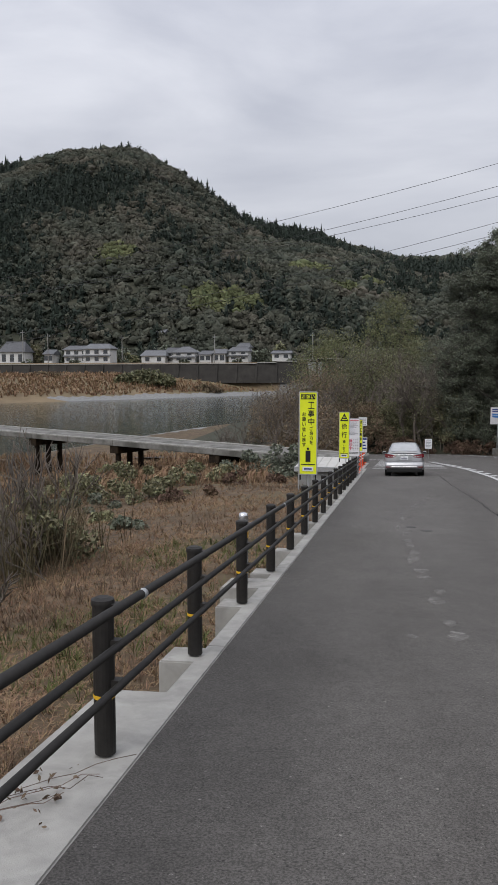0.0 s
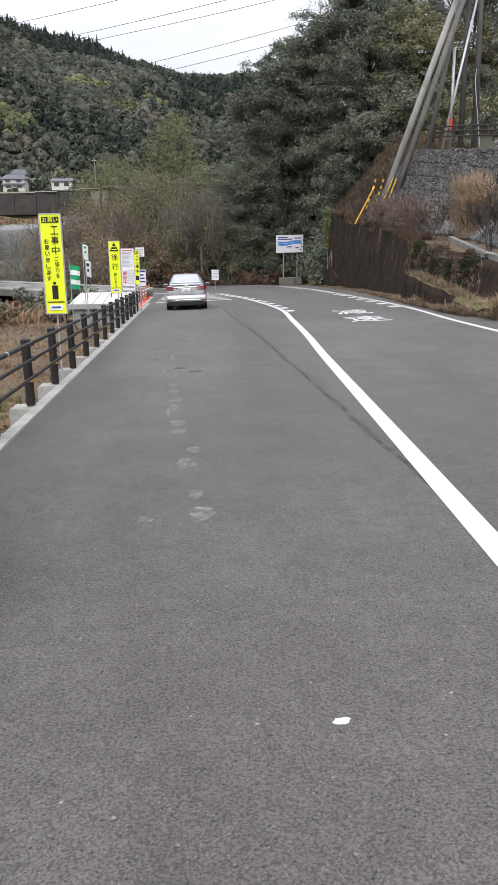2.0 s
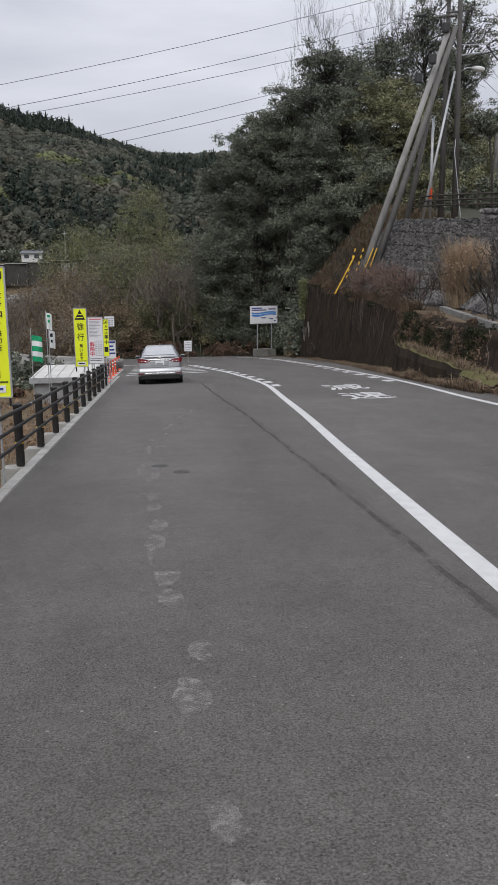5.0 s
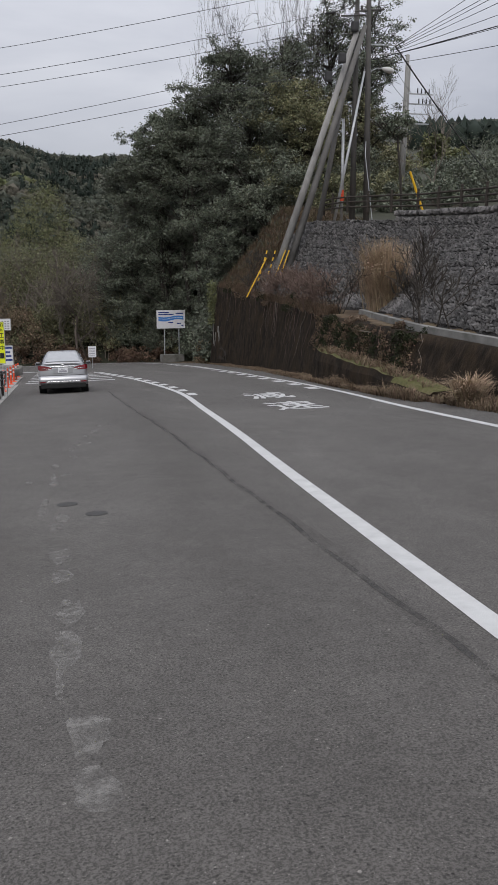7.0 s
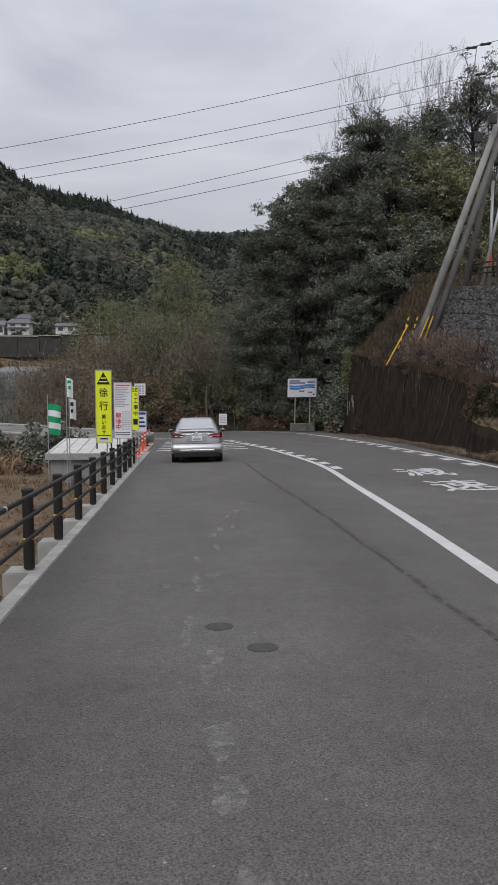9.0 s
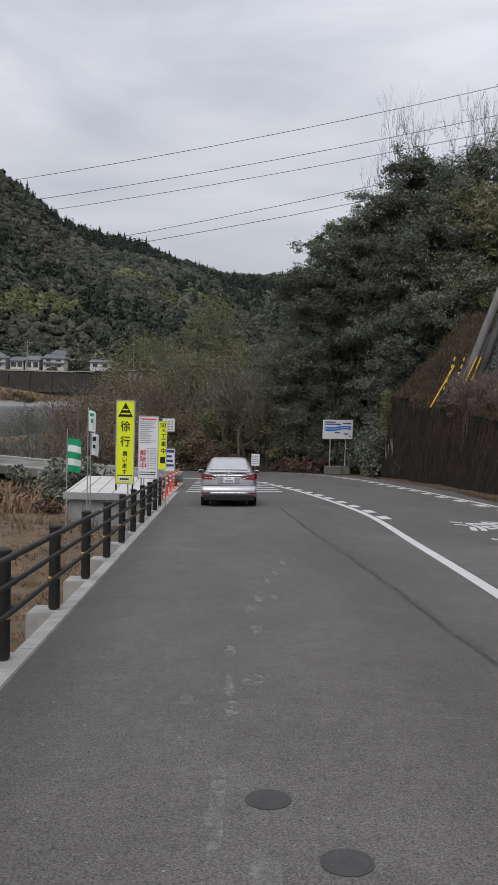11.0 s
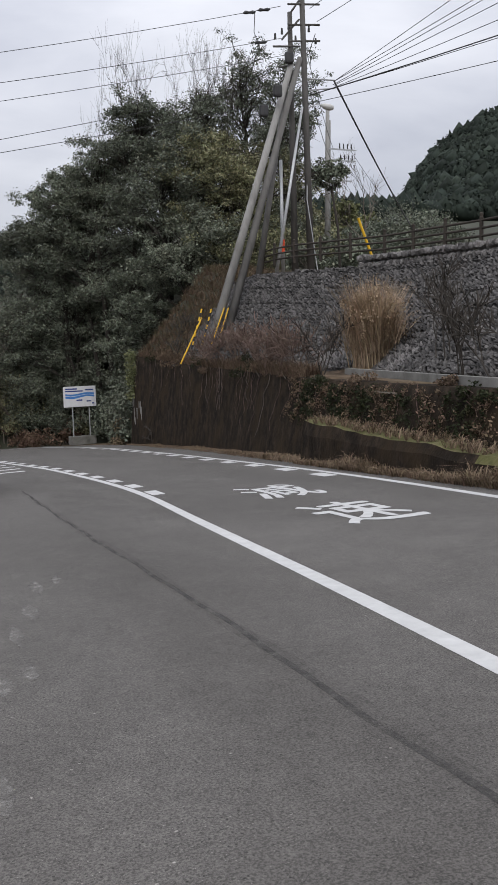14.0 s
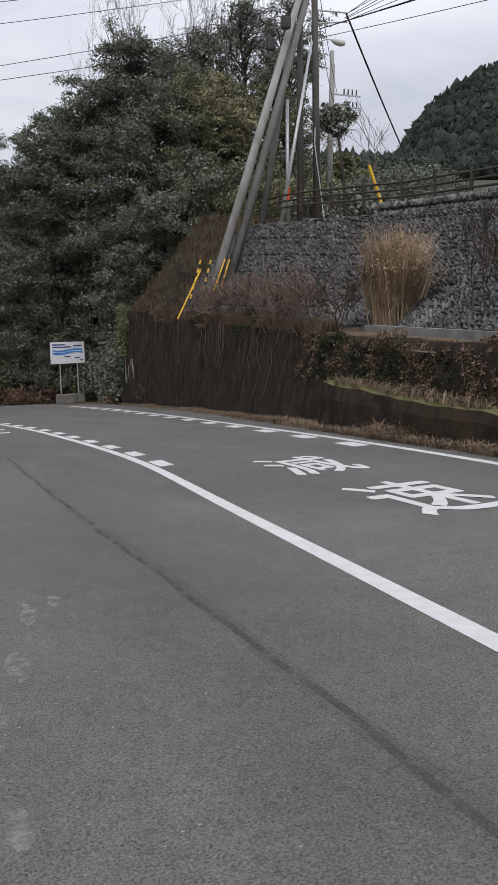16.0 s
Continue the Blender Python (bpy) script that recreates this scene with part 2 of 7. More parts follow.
def water_material():
    m = material("river_water", [(0.020, 0.035, 0.032), (0.035, 0.055, 0.050)], scale=0.05, rough=0.04, bump=0.0, spec=0.4)
    n, l = m.node_tree.nodes, m.node_tree.links
    b = n["Principled BSDF"]
    tc = n.new("ShaderNodeTexCoord")
    mp = n.new("ShaderNodeMapping")
    mp.inputs["Rotation"].default_value = (0, 0, radians(35))
    mp.inputs["Scale"].default_value = (0.35, 1.1, 1)
    l.new(tc.outputs["Object"], mp.inputs["Vector"])
    no = n.new("ShaderNodeTexNoise")
    no.inputs["Scale"].default_value, no.inputs["Detail"].default_value = 1.3, 5
    l.new(mp.outputs[0], no.inputs["Vector"])
    bp = n.new("ShaderNodeBump")
    bp.inputs["Strength"].default_value, bp.inputs["Distance"].default_value = 0.45, 0.15
    l.new(no.outputs["Fac"], bp.inputs["Height"])
    l.new(bp.outputs[0], b.inputs["Normal"])
    return m


M["water"] = water_material()


# ---- mesh helpers ----
def mesh_of(name, verts, faces, mat, smooth=False):
    me = bpy.data.meshes.new(name)
    me.from_pydata([tuple(v) for v in verts], [], [tuple(f) for f in faces])
    me.materials.append(mat)
    if smooth:
        me.polygons.foreach_set("use_smooth", [True] * len(me.polygons))
    me.update()
    return me


def quads_mesh(name, co, mat):
    """co: (n, 4, 3) corners of loose quads."""
    co = np.asarray(co, float)
    n = len(co)
    me = bpy.data.meshes.new(name)
    me.vertices.add(4 * n)
    me.vertices.foreach_set("co", co.ravel())
    me.loops.add(4 * n)
    me.loops.foreach_set("vertex_index", np.arange(4 * n, dtype=np.int32))
    me.polygons.add(n)
    me.polygons.foreach_set("loop_start", np.arange(0, 4 * n, 4, dtype=np.int32))
    me.materials.append(mat)
    me.update(calc_edges=True)
    return me


def part(name, me, parent=None, label=""):
    ob = new(name, me)
    if parent:
        ob.parent = parent
    if label:
        ob["label"] = label
    return ob


def empty(name, loc, label, category, group="", kind=""):
    ob = new(name)
    ob.location = loc
    ob.empty_display_size = 0.2
    return tagged(ob, label, category, group, kind)


def child(name, me, parent, m=None, label=""):
    """A mesh given in world coordinates, put under a thing."""
    ob = new(name, me)
    ob.parent = parent
    ob.matrix_parent_inverse = parent.matrix_basis.inverted()
    if m is not None:
        ob.matrix_basis = m
    if label:
        ob["label"] = label
    return ob


def tube(V, F, p0, p1, r0, r1, n=6, caps=False):
    p0, p1 = Vector(p0), Vector(p1)
    d = (p1 - p0).normalized()
    a = d.orthogonal().normalized()
    b = d.cross(a)
    s = len(V)
    for p, r in ((p0, r0), (p1, r1)):
        for i in range(n):
            w = 2 * math.pi * i / n
            V.append(p + a * (r * math.cos(w)) + b * (r * math.sin(w)))
    for i in range(n):
        j = (i + 1) % n
        F.append((s + i, s + j, s + n + j, s + n + i))
    if caps:
        F.append(tuple(s + i for i in reversed(range(n))))
        F.append(tuple(s + n + i for i in range(n)))


def bent_tube(V, F, pts, radii, n=8, caps=True):
    """One skin along several points."""
    s = len(V)
    pts = [Vector(p) for p in pts]
    up_hint = None
    for k, p in enumerate(pts):
        d = (pts[min(k + 1, len(pts) - 1)] - pts[max(k - 1, 0)]).normalized()
        a = d.orthogonal().normalized() if up_hint is None else (up_hint - d * up_hint.dot(d)).normalized()
        up_hint = a
        b = d.cross(a)
        for i in range(n):
            w = 2 * math.pi * i / n
            V.append(p + a * (radii[k] * math.cos(w)) + b * (radii[k] * math.sin(w)))
    for k in range(len(pts) - 1):
        for i in range(n):
            j = (i + 1) % n
            F.append((s + k * n + i, s + k * n + j, s + (k + 1) * n + j, s + (k + 1) * n + i))
    if caps:
        F.append(tuple(s + i for i in reversed(range(n))))
        e = s + (len(pts) - 1) * n
        F.append(tuple(e + i for i in range(n)))


def box(V, F, x0, x1, y0, y1, z0, z1):
    s = len(V)
    V += [Vector(c) for c in ((x0, y0, z0), (x1, y0, z0), (x1, y1, z0), (x0, y1, z0), (x0, y0, z1), (x1, y0, z1), (x1, y1, z1), (x0, y1, z1))]
    F += [(s + a, s + b, s + c, s + d) for a, b, c, d in ((0, 3, 2, 1), (4, 5, 6, 7), (0, 1, 5, 4), (1, 2, 6, 5), (2, 3, 7, 6), (3, 0, 4, 7))]


def bevel_box(name, x0, x1, y0, y1, z0, z1, mat, bevel=0.01, segments=2):
    bm = bmesh.new()
    bmesh.ops.create_cube(bm, size=1)
    for v in bm.verts:
        v.co = Vector(((x0 + x1) / 2 + v.co.x * (x1 - x0), (y0 + y1) / 2 + v.co.y * (y1 - y0), (z0 + z1) / 2 + v.co.z * (z1 - z0)))
    if bevel:
        bmesh.ops.bevel(bm, geom=bm.edges[:], offset=bevel, segments=segments, affect="EDGES", profile=0.6)
    me = bpy.data.meshes.new(name)
    bm.to_mesh(me)
    bm.free()
    me.materials.append(mat)
    return me


# ---- the lie of the land ----
def gz(x, y):
    """The road's plane: downhill ahead, a little up to its outer side."""
    return 0.02 * x - 0.0875 * y


WALL_Y = [-40, 10, 19, 26.8, 31.5, 37.2, 46, 52, 60, 66.7, 70, 74, 79, 84, 90]
WALL_X = [6.6, 8.0, 8.5, 8.75, 9.15, 9.6, 10.6, 11.0, 11.1, 10.9, 12.2, 13.0, 12.8, 10.0, 5.0]
LEFT_Y = [-40, 38, 45, 47.5, 55, 58, 66, 69, 72, 83, 90]
LEFT_X = [-2.02, -2.02, -2.2, -5.2, -5.6, -3.8, -4.2, -9, -25, -25, -25]


def wall_x(y):
    return np.interp(y, WALL_Y, WALL_X)


def left_x(y):
    return np.interp(y, LEFT_Y, LEFT_X)


def near_shore(y):
    return np.interp(y, [-60, 30, 60, 85, 119, 141, 170, 250, 330], [-75, -60, -52, -45, -38, -30, -20, 0, 20])


def far_shore(y):
    return np.interp(y, [-60, 60, 200, 226, 281, 330], [-155, -145, -112, -88, -42, 0])


WATER_Z = -8.5
RIDGE_X = [-1600, -900, -600, -402, -331, -260, -205, -148, -108, -74, -52, -25, 2, 33, 65, 140, 260, 420, 700, 1600]
RIDGE_Z = [105, 135, 180, 200, 211, 212, 182, 138, 127, 122, 113, 105, 97, 95, 96, 100, 122, 150, 170, 140]


def slope_foot(y):
    return np.interp(y, [20, 29, 38.7, 46, 53, 60], [1.5, 2.0, 2.9, 1.8, 0.6, 0.6])


def slope_top(y):
    return np.interp(y, [20, 38, 46, 53, 58], [3.0, 3.25, 3.6, 4.0, 4.1])


def slope_rise(y):
    return np.interp(y, [20, 38.7, 46, 53, 60], [0.8, 0.8, 0.92, 1.3, 1.2])


def fbm(x, y, s):
    return (np.sin(x / s * 1.3 + 1.7 * np.sin(y / s * 0.9)) + np.sin(y / s * 1.1 + 2.1 * np.sin(x / s * 0.7 + 1.0)) + 0.5 * np.sin((x + y) / s * 2.3 + 0.5)) / 2.5


def land(x, y):
    x, y = np.broadcast_arrays(np.asarray(x, float), np.asarray(y, float))
    road = gz(x, y) - 0.15
    lx, wx = left_x(y), wall_x(y)
    # field below the fence, falling to the river
    field = -2.2 - 0.047 * (np.clip(y, -40, 75) - 4) - 0.115 * np.maximum(0, -x - 5) + 0.16 * fbm(x, y, 2.6) + 0.07 * fbm(y, x, 0.9)
    field = np.maximum(field, -7.7 + 0.15 * fbm(x, y, 6))
    dn = x - near_shore(y)
    field = np.minimum(field, WATER_Z - 0.4 + 0.16 * dn)
    df = far_shore(y) - x
    far = np.clip(WATER_Z - 0.5 + 0.13 * df, WATER_Z - 2.5, -1.8) + 0.25 * fbm(x, y, 9) * (df > 4)
    low = np.where(dn > 0, field, np.where(df > 0, far, WATER_Z - 2.0))
    # hill on the outer side
    b = x - wx
    top = np.where(y < 58, slope_top(y), slope_top(58) + 0.16 * (y - 58)) + 0.05 * np.maximum(0, b - 8)
    bank = -0.62 + np.clip((b - slope_foot(y)) * slope_rise(y), 0, None)
    bank = np.where(y > 64, bank + np.clip((y - 64) * 0.12, 0, 3), bank)
    hill = np.minimum(bank, top)
    hill = np.where(y > 67, np.minimum(hill, road + np.clip(b - 0.5, 0, None) * 1.1), hill)
    hill = np.where(b < 0.7, road, hill)
    # wooded slope that closes the bend
    closing = road + np.clip((y - 84) * 0.55, 0, 14)
    z = np.where(x < lx, np.where(x > -9, np.minimum(low, road - 0.4), low), np.where(b > 0.7, hill, road))
    z = np.where((y > 83) & (x > -26), np.maximum(np.where(x < -6, low, z), np.where(x < -6, closing - 0.9 * (-6 - x), closing)), z)
    # valley floor behind the levee, then the mountains
    z = np.where((y > 296) & (x < 40), 3.0 + 0.006 * (y - 296), z)
    u = np.clip((y - 325) / 475, 0, None)
    ridge = np.interp(x / np.maximum(y, 1) * 800, RIDGE_X, RIDGE_Z)
    rise = ridge * np.minimum(np.power(u, 0.86), 1.0) * (1 + 0.10 * fbm(x, y, 70) * np.clip(u * 3, 0, 1) * np.clip((1 - u) * 4, 0, 1))
    z = np.where(u > 0, 4 + rise - 120 * np.clip(u - 1.02, 0, 1), z)
    # cedar hill far on the outer side
    ch = np.interp(x / np.maximum(y, 1), [0.50, 0.53, 0.55, 0.564, 0.59, 0.618, 0.65, 0.695, 0.722, 0.9, 1.2, 1.6], [0, 8, 29, 40, 54, 65, 74, 82, 87, 105, 110, 60])
    z = np.where((x > 60) & (y > 190) & (y < 420), np.maximum(z, 4 + ch * np.clip((y - 190) / 110, 0, 1) ** 0.8), z)
    return z


def strip(a, b, n):
    return list(np.linspace(a, b, n, endpoint=False))


gx = np.array(strip(-1600, -400, 24) + strip(-400, -120, 50) + strip(-120, -40, 50) + strip(-40, -8, 46) + strip(-8, 26, 68) + strip(26, 100, 36) + strip(100, 420, 32) + strip(420, 1600, 14) + [1600])
gy = np.array(strip(-400, -40, 14) + strip(-40, 100, 175) + strip(100, 330, 80) + strip(330, 840, 90) + strip(840, 2400, 10) + [2400])
XX, YY = np.meshgrid(gx, gy)
ZZ = land(XX, YY)
nx, ny = len(gx), len(gy)
gverts = np.stack([XX, YY, ZZ], -1).reshape(-1, 3)
idx = np.arange(nx * ny).reshape(ny, nx)
gfaces = np.stack([idx[:-1, :-1], idx[:-1, 1:], idx[1:, 1:], idx[1:, :-1]], -1).reshape(-1, 4)
ground_me = mesh_of("ground", gverts.tolist(), gfaces.tolist(), M["soil"], smooth=True)
for extra in ("far_bank", "gravel", "hill"):
    ground_me.materials.append(M[extra])
cx, cy = XX[:-1, :-1].ravel() + 0.5, YY[:-1, :-1].ravel() + 0.5
which = np.zeros(len(cx), int)
which[(cx < near_shore(cy) + 7 + 3 * fbm(cx, cy, 8)) & (cx > far_shore(cy))] = 2
which[cx < far_shore(cy)] = 1
which[(cx < far_shore(cy)) & (cx > far_shore(cy) - 12) & (cy > 222)] = 2
which[(cy > 310) | (cx > 60)] = 3
which[(cx > wall_x(cy) + 0.7) & (cy > 57)] = 3
which[(cy > 84) & (cx > -26)] = 3
ground_me.polygons.foreach_set("material_index", which.astype(np.int32))
tagged(new("ground", ground_me), "dry grassy field, river banks and wooded mountain slopes", "ground", kind="structure")

water_me = mesh_of("water", [(-400, -200, WATER_Z), (60, -200, WATER_Z), (60, 340, WATER_Z), (-400, 340, WATER_Z)], [(0, 1, 2, 3)], M["water"])
tagged(new("water", water_me), "dark green river with small ripples below the bank", "river", kind="structure")

# road sheet
ry = np.array(strip(-25, 44, 70) + strip(44, 83, 60) + [83])
rverts, rfaces, NRX = [], [], 10
for y in ry:
    a, b = float(left_x(y)), float(np.interp(y, [-40, 60, 66.7, 70, 74, 79, 83], [wall_x(-40) - 0.4, 10.5, 10.2, 9.8, 8.6, 7.0, 3.5])) if y > 60 else float(wall_x(y)) - 0.45
    for k in range(NRX):
        x = a + (b - a) * k / (NRX - 1)
        rverts.append((x, float(y), gz(x, float(y))))
for j in range(len(ry) - 1):
    for k in range(NRX - 1):
        s = j * NRX + k
        rfaces.append((s, s + 1, s + NRX + 1, s + NRX))
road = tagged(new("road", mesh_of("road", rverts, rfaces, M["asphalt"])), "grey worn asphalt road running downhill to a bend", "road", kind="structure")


# ---- road markings ----
def smooth_line(pts, step=0.5):
    ys = np.array([p[1] for p in pts])
    xs = np.array([p[0] for p in pts])
    y = np.arange(ys[0], ys[-1], step)
    x = np.interp(y, ys, xs)
    for _ in range(20):
        x[1:-1] = (x[:-2] + 2 * x[1:-1] + x[2:]) / 4
    return [(float(a), float(b)) for a, b in zip(x, y)]


def ribbon(name, pts, width, mat, lift=0.004):
    V, F = [], []
    for i, p in enumerate(pts):
        q, r = pts[max(i - 1, 0)], pts[min(i + 1, len(pts) - 1)]
        d = Vector((r[0] - q[0], r[1] - q[1])).normalized()
        n = Vector((d.y, -d.x)) * width / 2
        for s in (-1, 1):
            x, y = p[0] + s * n.x, p[1] + s * n.y
            V.append((x, y, gz(x, y) + lift))
    for i in range(len(pts) - 1):
        F.append((2 * i, 2 * i + 1, 2 * i + 3, 2 * i + 2))
    return mesh_of(name, V, F, mat)


CENTRE = [(0.5, -8), (1.1, 0), (1.50, 5.33), (1.62, 6.9), (1.73, 8.3), (1.90, 10.6), (2.03, 12.4), (2.14, 13.8), (2.31, 16.3), (2.48, 18.15), (2.64, 20), (2.78, 22), (2.91, 23.8), (3.05, 26.1), (3.22, 28.4), (3.35, 29.7), (3.45, 31.2), (3.50, 33.5), (3.47, 36), (3.40, 38.5), (3.13, 45), (1.82, 57.5)]
EDGE = [(4.9, -8), (5.8, 5), (6.59, 14.9), (6.75, 16.8), (6.98, 20.5), (7.22, 24.1), (7.45, 26.0), (7.72, 28.3), (7.87, 30.4), (8.07, 33), (8.22, 36.4), (8.36, 41), (8.55, 46), (8.62, 50.3), (8.7, 60), (8.07, 69.2), (6.2, 77)]
centre, edge = smooth_line(CENTRE), smooth_line(EDGE)
road_lines = tagged(new("road_line", ribbon("road_line", centre, 0.17, M["white_paint"])), "solid white painted line between shoulder and lane", "road marking", kind="structure")
tagged(new("edge_line", ribbon("edge_line", edge, 0.17, M["white_paint"])), "white painted line along the foot of the wall", "road marking", kind="structure")


# ---- walls on the outer side ----
def wall_top(y):
    return np.interp(y, [-40, 20, 26.8, 37, 53, 66.7, 72], [-0.4, -0.62, -0.62, -0.7, -0.5, 0.05, 0.1])


wy = strip(-20, 66.7, 320) + [66.7]
V, F = [], []
levels = 8
for y in wy:
    zb, zt = gz(wall_x(y), y) - 0.3, float(wall_top(y))
    for k in range(levels):
        u = k / (levels - 1)
        x = float(wall_x(y)) + 0.55 * u + 0.05 * float(fbm(y * 0.35, u * 2.2 + y * 0.15, 1.1)) + 0.004 * float(fbm(y, u * 5.0, 0.5))
        V.append((x, y, zb + (zt - zb) * u))
    V.append((float(wall_x(y)) + 1.1, y, zt + 0.03))
    V.append((float(wall_x(y)) + 1.1, y, zb))
row = levels + 2
for j in range(len(wy) - 1):
    for k in range(row - 1):
        s = j * row + k
        F.append((s, s + row, s + row + 1, s + 1))
F.append(tuple(range(row)))
F.append(tuple(reversed(range((len(wy) - 1) * row, len(wy) * row))))
tagged(new("retaining_wall", mesh_of("retaining_wall", V, F, M["moss_wall"], True)), "dark moss-stained concrete retaining wall beside the road", "wall", kind="structure")


# ---- foliage builders ----
def leaf_quads(rng, centres, radii, count, size, squash=0.8, shell=0.55):
    """Loose leaves in clumps: most near each clump's skin."""
    k = rng.integers(0, len(centres), count)
    c, r = np.asarray(centres)[k], np.asarray(radii)[k]
    d = rng.normal(size=(count, 3))
    d /= np.linalg.norm(d, axis=1)[:, None]
    rad = r * (shell + (1 - shell) * rng.random(count) ** 0.6) * (0.8 + 0.4 * rng.random(count))
    p = c + d * rad[:, None] * np.array([1, 1, squash])
    a = rng.normal(size=(count, 3))
    a /= np.linalg.norm(a, axis=1)[:, None]
    b = np.cross(a, d + 0.6 * rng.normal(size=(count, 3)))
    b /= np.linalg.norm(b, axis=1)[:, None] + 1e-9
    s = size * (0.6 + 0.8 * rng.random(count))[:, None]
    a, b = a * s, b * s * 0.55
    return np.stack([p - a, p - 0.1 * a + b, p + a, p - 0.1 * a - b], 1)


def grow(rng, V, F, p, d, length, r, depth, tips, spread=0.6, sides=5, lift=0.15):
    pts, rad = [Vector(p)], [r]
    cur = Vector(p)
    dd = Vector(d).normalized()
    seg = 3 if depth > 1 else 2
    for s in range(seg):
        dd = (dd + Vector(rng.normal(size=3)) * 0.16 + Vector((0, 0, lift * 0.4))).normalized()
        cur = cur + dd * (length / seg)
        pts.append(cur.copy())
        rad.append(r * (1 - 0.45 * (s + 1) / seg))
    bent_tube(V, F, pts, rad, n=sides if depth > 1 else 3, caps=False)
    if depth == 0:
        tips.append(cur)
        return
    kids = 3 if depth > 1 else 4
    for k in range(kids):
        t = 0.45 + 0.55 * (k + rng.random()) / kids
        i = min(int(t * seg), seg - 1)
        q = pts[i].lerp(pts[i + 1], t * seg - i if t < 1 else 1.0)
        side = Vector(rng.normal(size=3))
        nd = (dd + side.normalized() * spread * 1.4 + Vector((0, 0, lift))).normalized()
        grow(rng, V, F, q, nd, length * (0.55 + 0.25 * rng.random()), max(r * 0.56, 0.016), depth - 1, tips, spread, max(3, sides - 1), lift)
    tips.append(cur)


def tree(seed, x, y, zc, radius, tall, leaf, leaves, size, label, trunk=0.24, thin=1.0):
    """A trunk with forking limbs; every limb carries sprays of leaves, with gaps between the sprays."""
    rng = np.random.default_rng(seed)
    z = float(land(x, y)) - 0.2
    thing = empty("tree", (x, y, z), label, "tree", "trees on the wooded slope")
    n = int(18 + radius * 9)
    d = rng.normal(size=(n, 3))
    d /= np.linalg.norm(d, axis=1)[:, None]
    d[:, 2] = np.where(d[:, 2] < -0.6, -d[:, 2], d[:, 2])
    reach = 0.35 + 0.62 * rng.random(n) ** 0.6
    c = np.array([x, y, zc]) + d * reach[:, None] * np.array([radius, radius, tall]) * (1 + 0.12 * rng.normal(size=(n, 1)))
    V, F = [], []
    foot = Vector((x + rng.normal() * 0.5, y + rng.normal() * 0.5, z))
    low = Vector((x + rng.normal() * 0.4, y + rng.normal() * 0.4, zc - tall * 0.9))
    high = Vector((x + rng.normal() * 0.6, y + rng.normal() * 0.6, zc + tall * 0.45))
    spine = [foot, foot.lerp(low, 0.5) + Vector(rng.normal(size=3)) * 0.25, low, low.lerp(high, 0.5) + Vector(rng.normal(size=3)) * 0.35, high]
    bent_tube(V, F, spine, [trunk, trunk * 0.85, trunk * 0.7, trunk * 0.45, 0.03], n=7, caps=False)
    sprays, sizes = [], []
    for q in c:
        q = Vector(q)
        u = min(max((q.z - low.z) / max(high.z - low.z, 0.1) - 0.25 - 0.2 * rng.random(), 0.0), 0.9)
        root = low.lerp(high, u)
        mid = root.lerp(q, 0.55) + Vector(rng.normal(size=3)) * 0.35
        bent_tube(V, F, [root, mid, q], [trunk * 0.34, trunk * 0.2, 0.02], n=4, caps=False)
        for k in range(int(rng.integers(4, 8))):
            o = Vector(rng.normal(size=3)) * radius * 0.2
            o.z = o.z * 0.6 + 0.05
            sprays.append(q + o)
            sizes.append(radius * (0.055 + 0.085 * rng.random()))
            tube(V, F, mid.lerp(q, 0.6 + 0.4 * rng.random()), q + o, 0.022, 0.008, 3)
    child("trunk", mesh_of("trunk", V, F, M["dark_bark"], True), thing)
    sprays, sizes = np.array(sprays), np.array(sizes)
    keep = rng.random(len(sprays)) < thin
    sprays, sizes = sprays[keep], sizes[keep]
    count = np.maximum(12, (0.95 * leaves * sizes ** 1.6 / (sizes ** 1.6).sum()).astype(int))
    k = np.repeat(np.arange(len(sprays)), count)
    p = sprays[k] + rng.normal(size=(len(k), 3)) * sizes[k][:, None] * np.array([0.85, 0.85, 0.5])
    a = rng.normal(size=(len(k), 3)) * np.array([1, 1, 0.6]) - np.array([0, 0, 0.25])
    a /= np.linalg.norm(a, axis=1)[:, None]
    b = np.cross(a, rng.normal(size=(len(k), 3)))
    b /= np.linalg.norm(b, axis=1)[:, None] + 1e-9
    ln = (size * (0.6 + 0.8 * rng.random(len(k))))[:, None]
    a, b = a * ln, b * ln * 0.5
    child("crown", quads_mesh("crown", np.stack([p - a, p - 0.1 * a + b, p + a, p - 0.1 * a - b], 1), leaf), thing)["kind"] = "stuff"
    return thing


def bare_tree(seed, x, y, height, label, mat=None, base=None, trunk=0.14, spread=0.55, depth=4, stems=1, name="bare_tree", group="bare trees", narrow=1.0):
    rng = np.random.default_rng(seed)
    z = float(land(x, y)) - 0.15 if base is None else base
    thing = empty(name, (x, y, z), label, "tree" if name == "bare_tree" else "shrub", group)
    V, F, tips = [], [], []
    for s in range(stems):
        d = Vector((rng.normal() * 0.35, rng.normal() * 0.35, 1)) if stems > 1 else Vector((rng.normal() * 0.08, rng.normal() * 0.08, 1))
        grow(rng, V, F, (x + rng.normal() * 0.25 * (stems > 1), y + rng.normal() * 0.25 * (stems > 1), z), d, height * 0.48, trunk, depth, tips, spread, 6, 0.25)
    # bring the grown tree to its full height
    k = height / max(max(q[2] for q in V) - z, 0.1)
    V = [(x + (q[0] - x) * k * narrow, y + (q[1] - y) * k * narrow, z + (q[2] - z) * k) for q in V]
    child("trunk", mesh_of("trunk", V, F, mat or M["twig"], False), thing)
    return thing


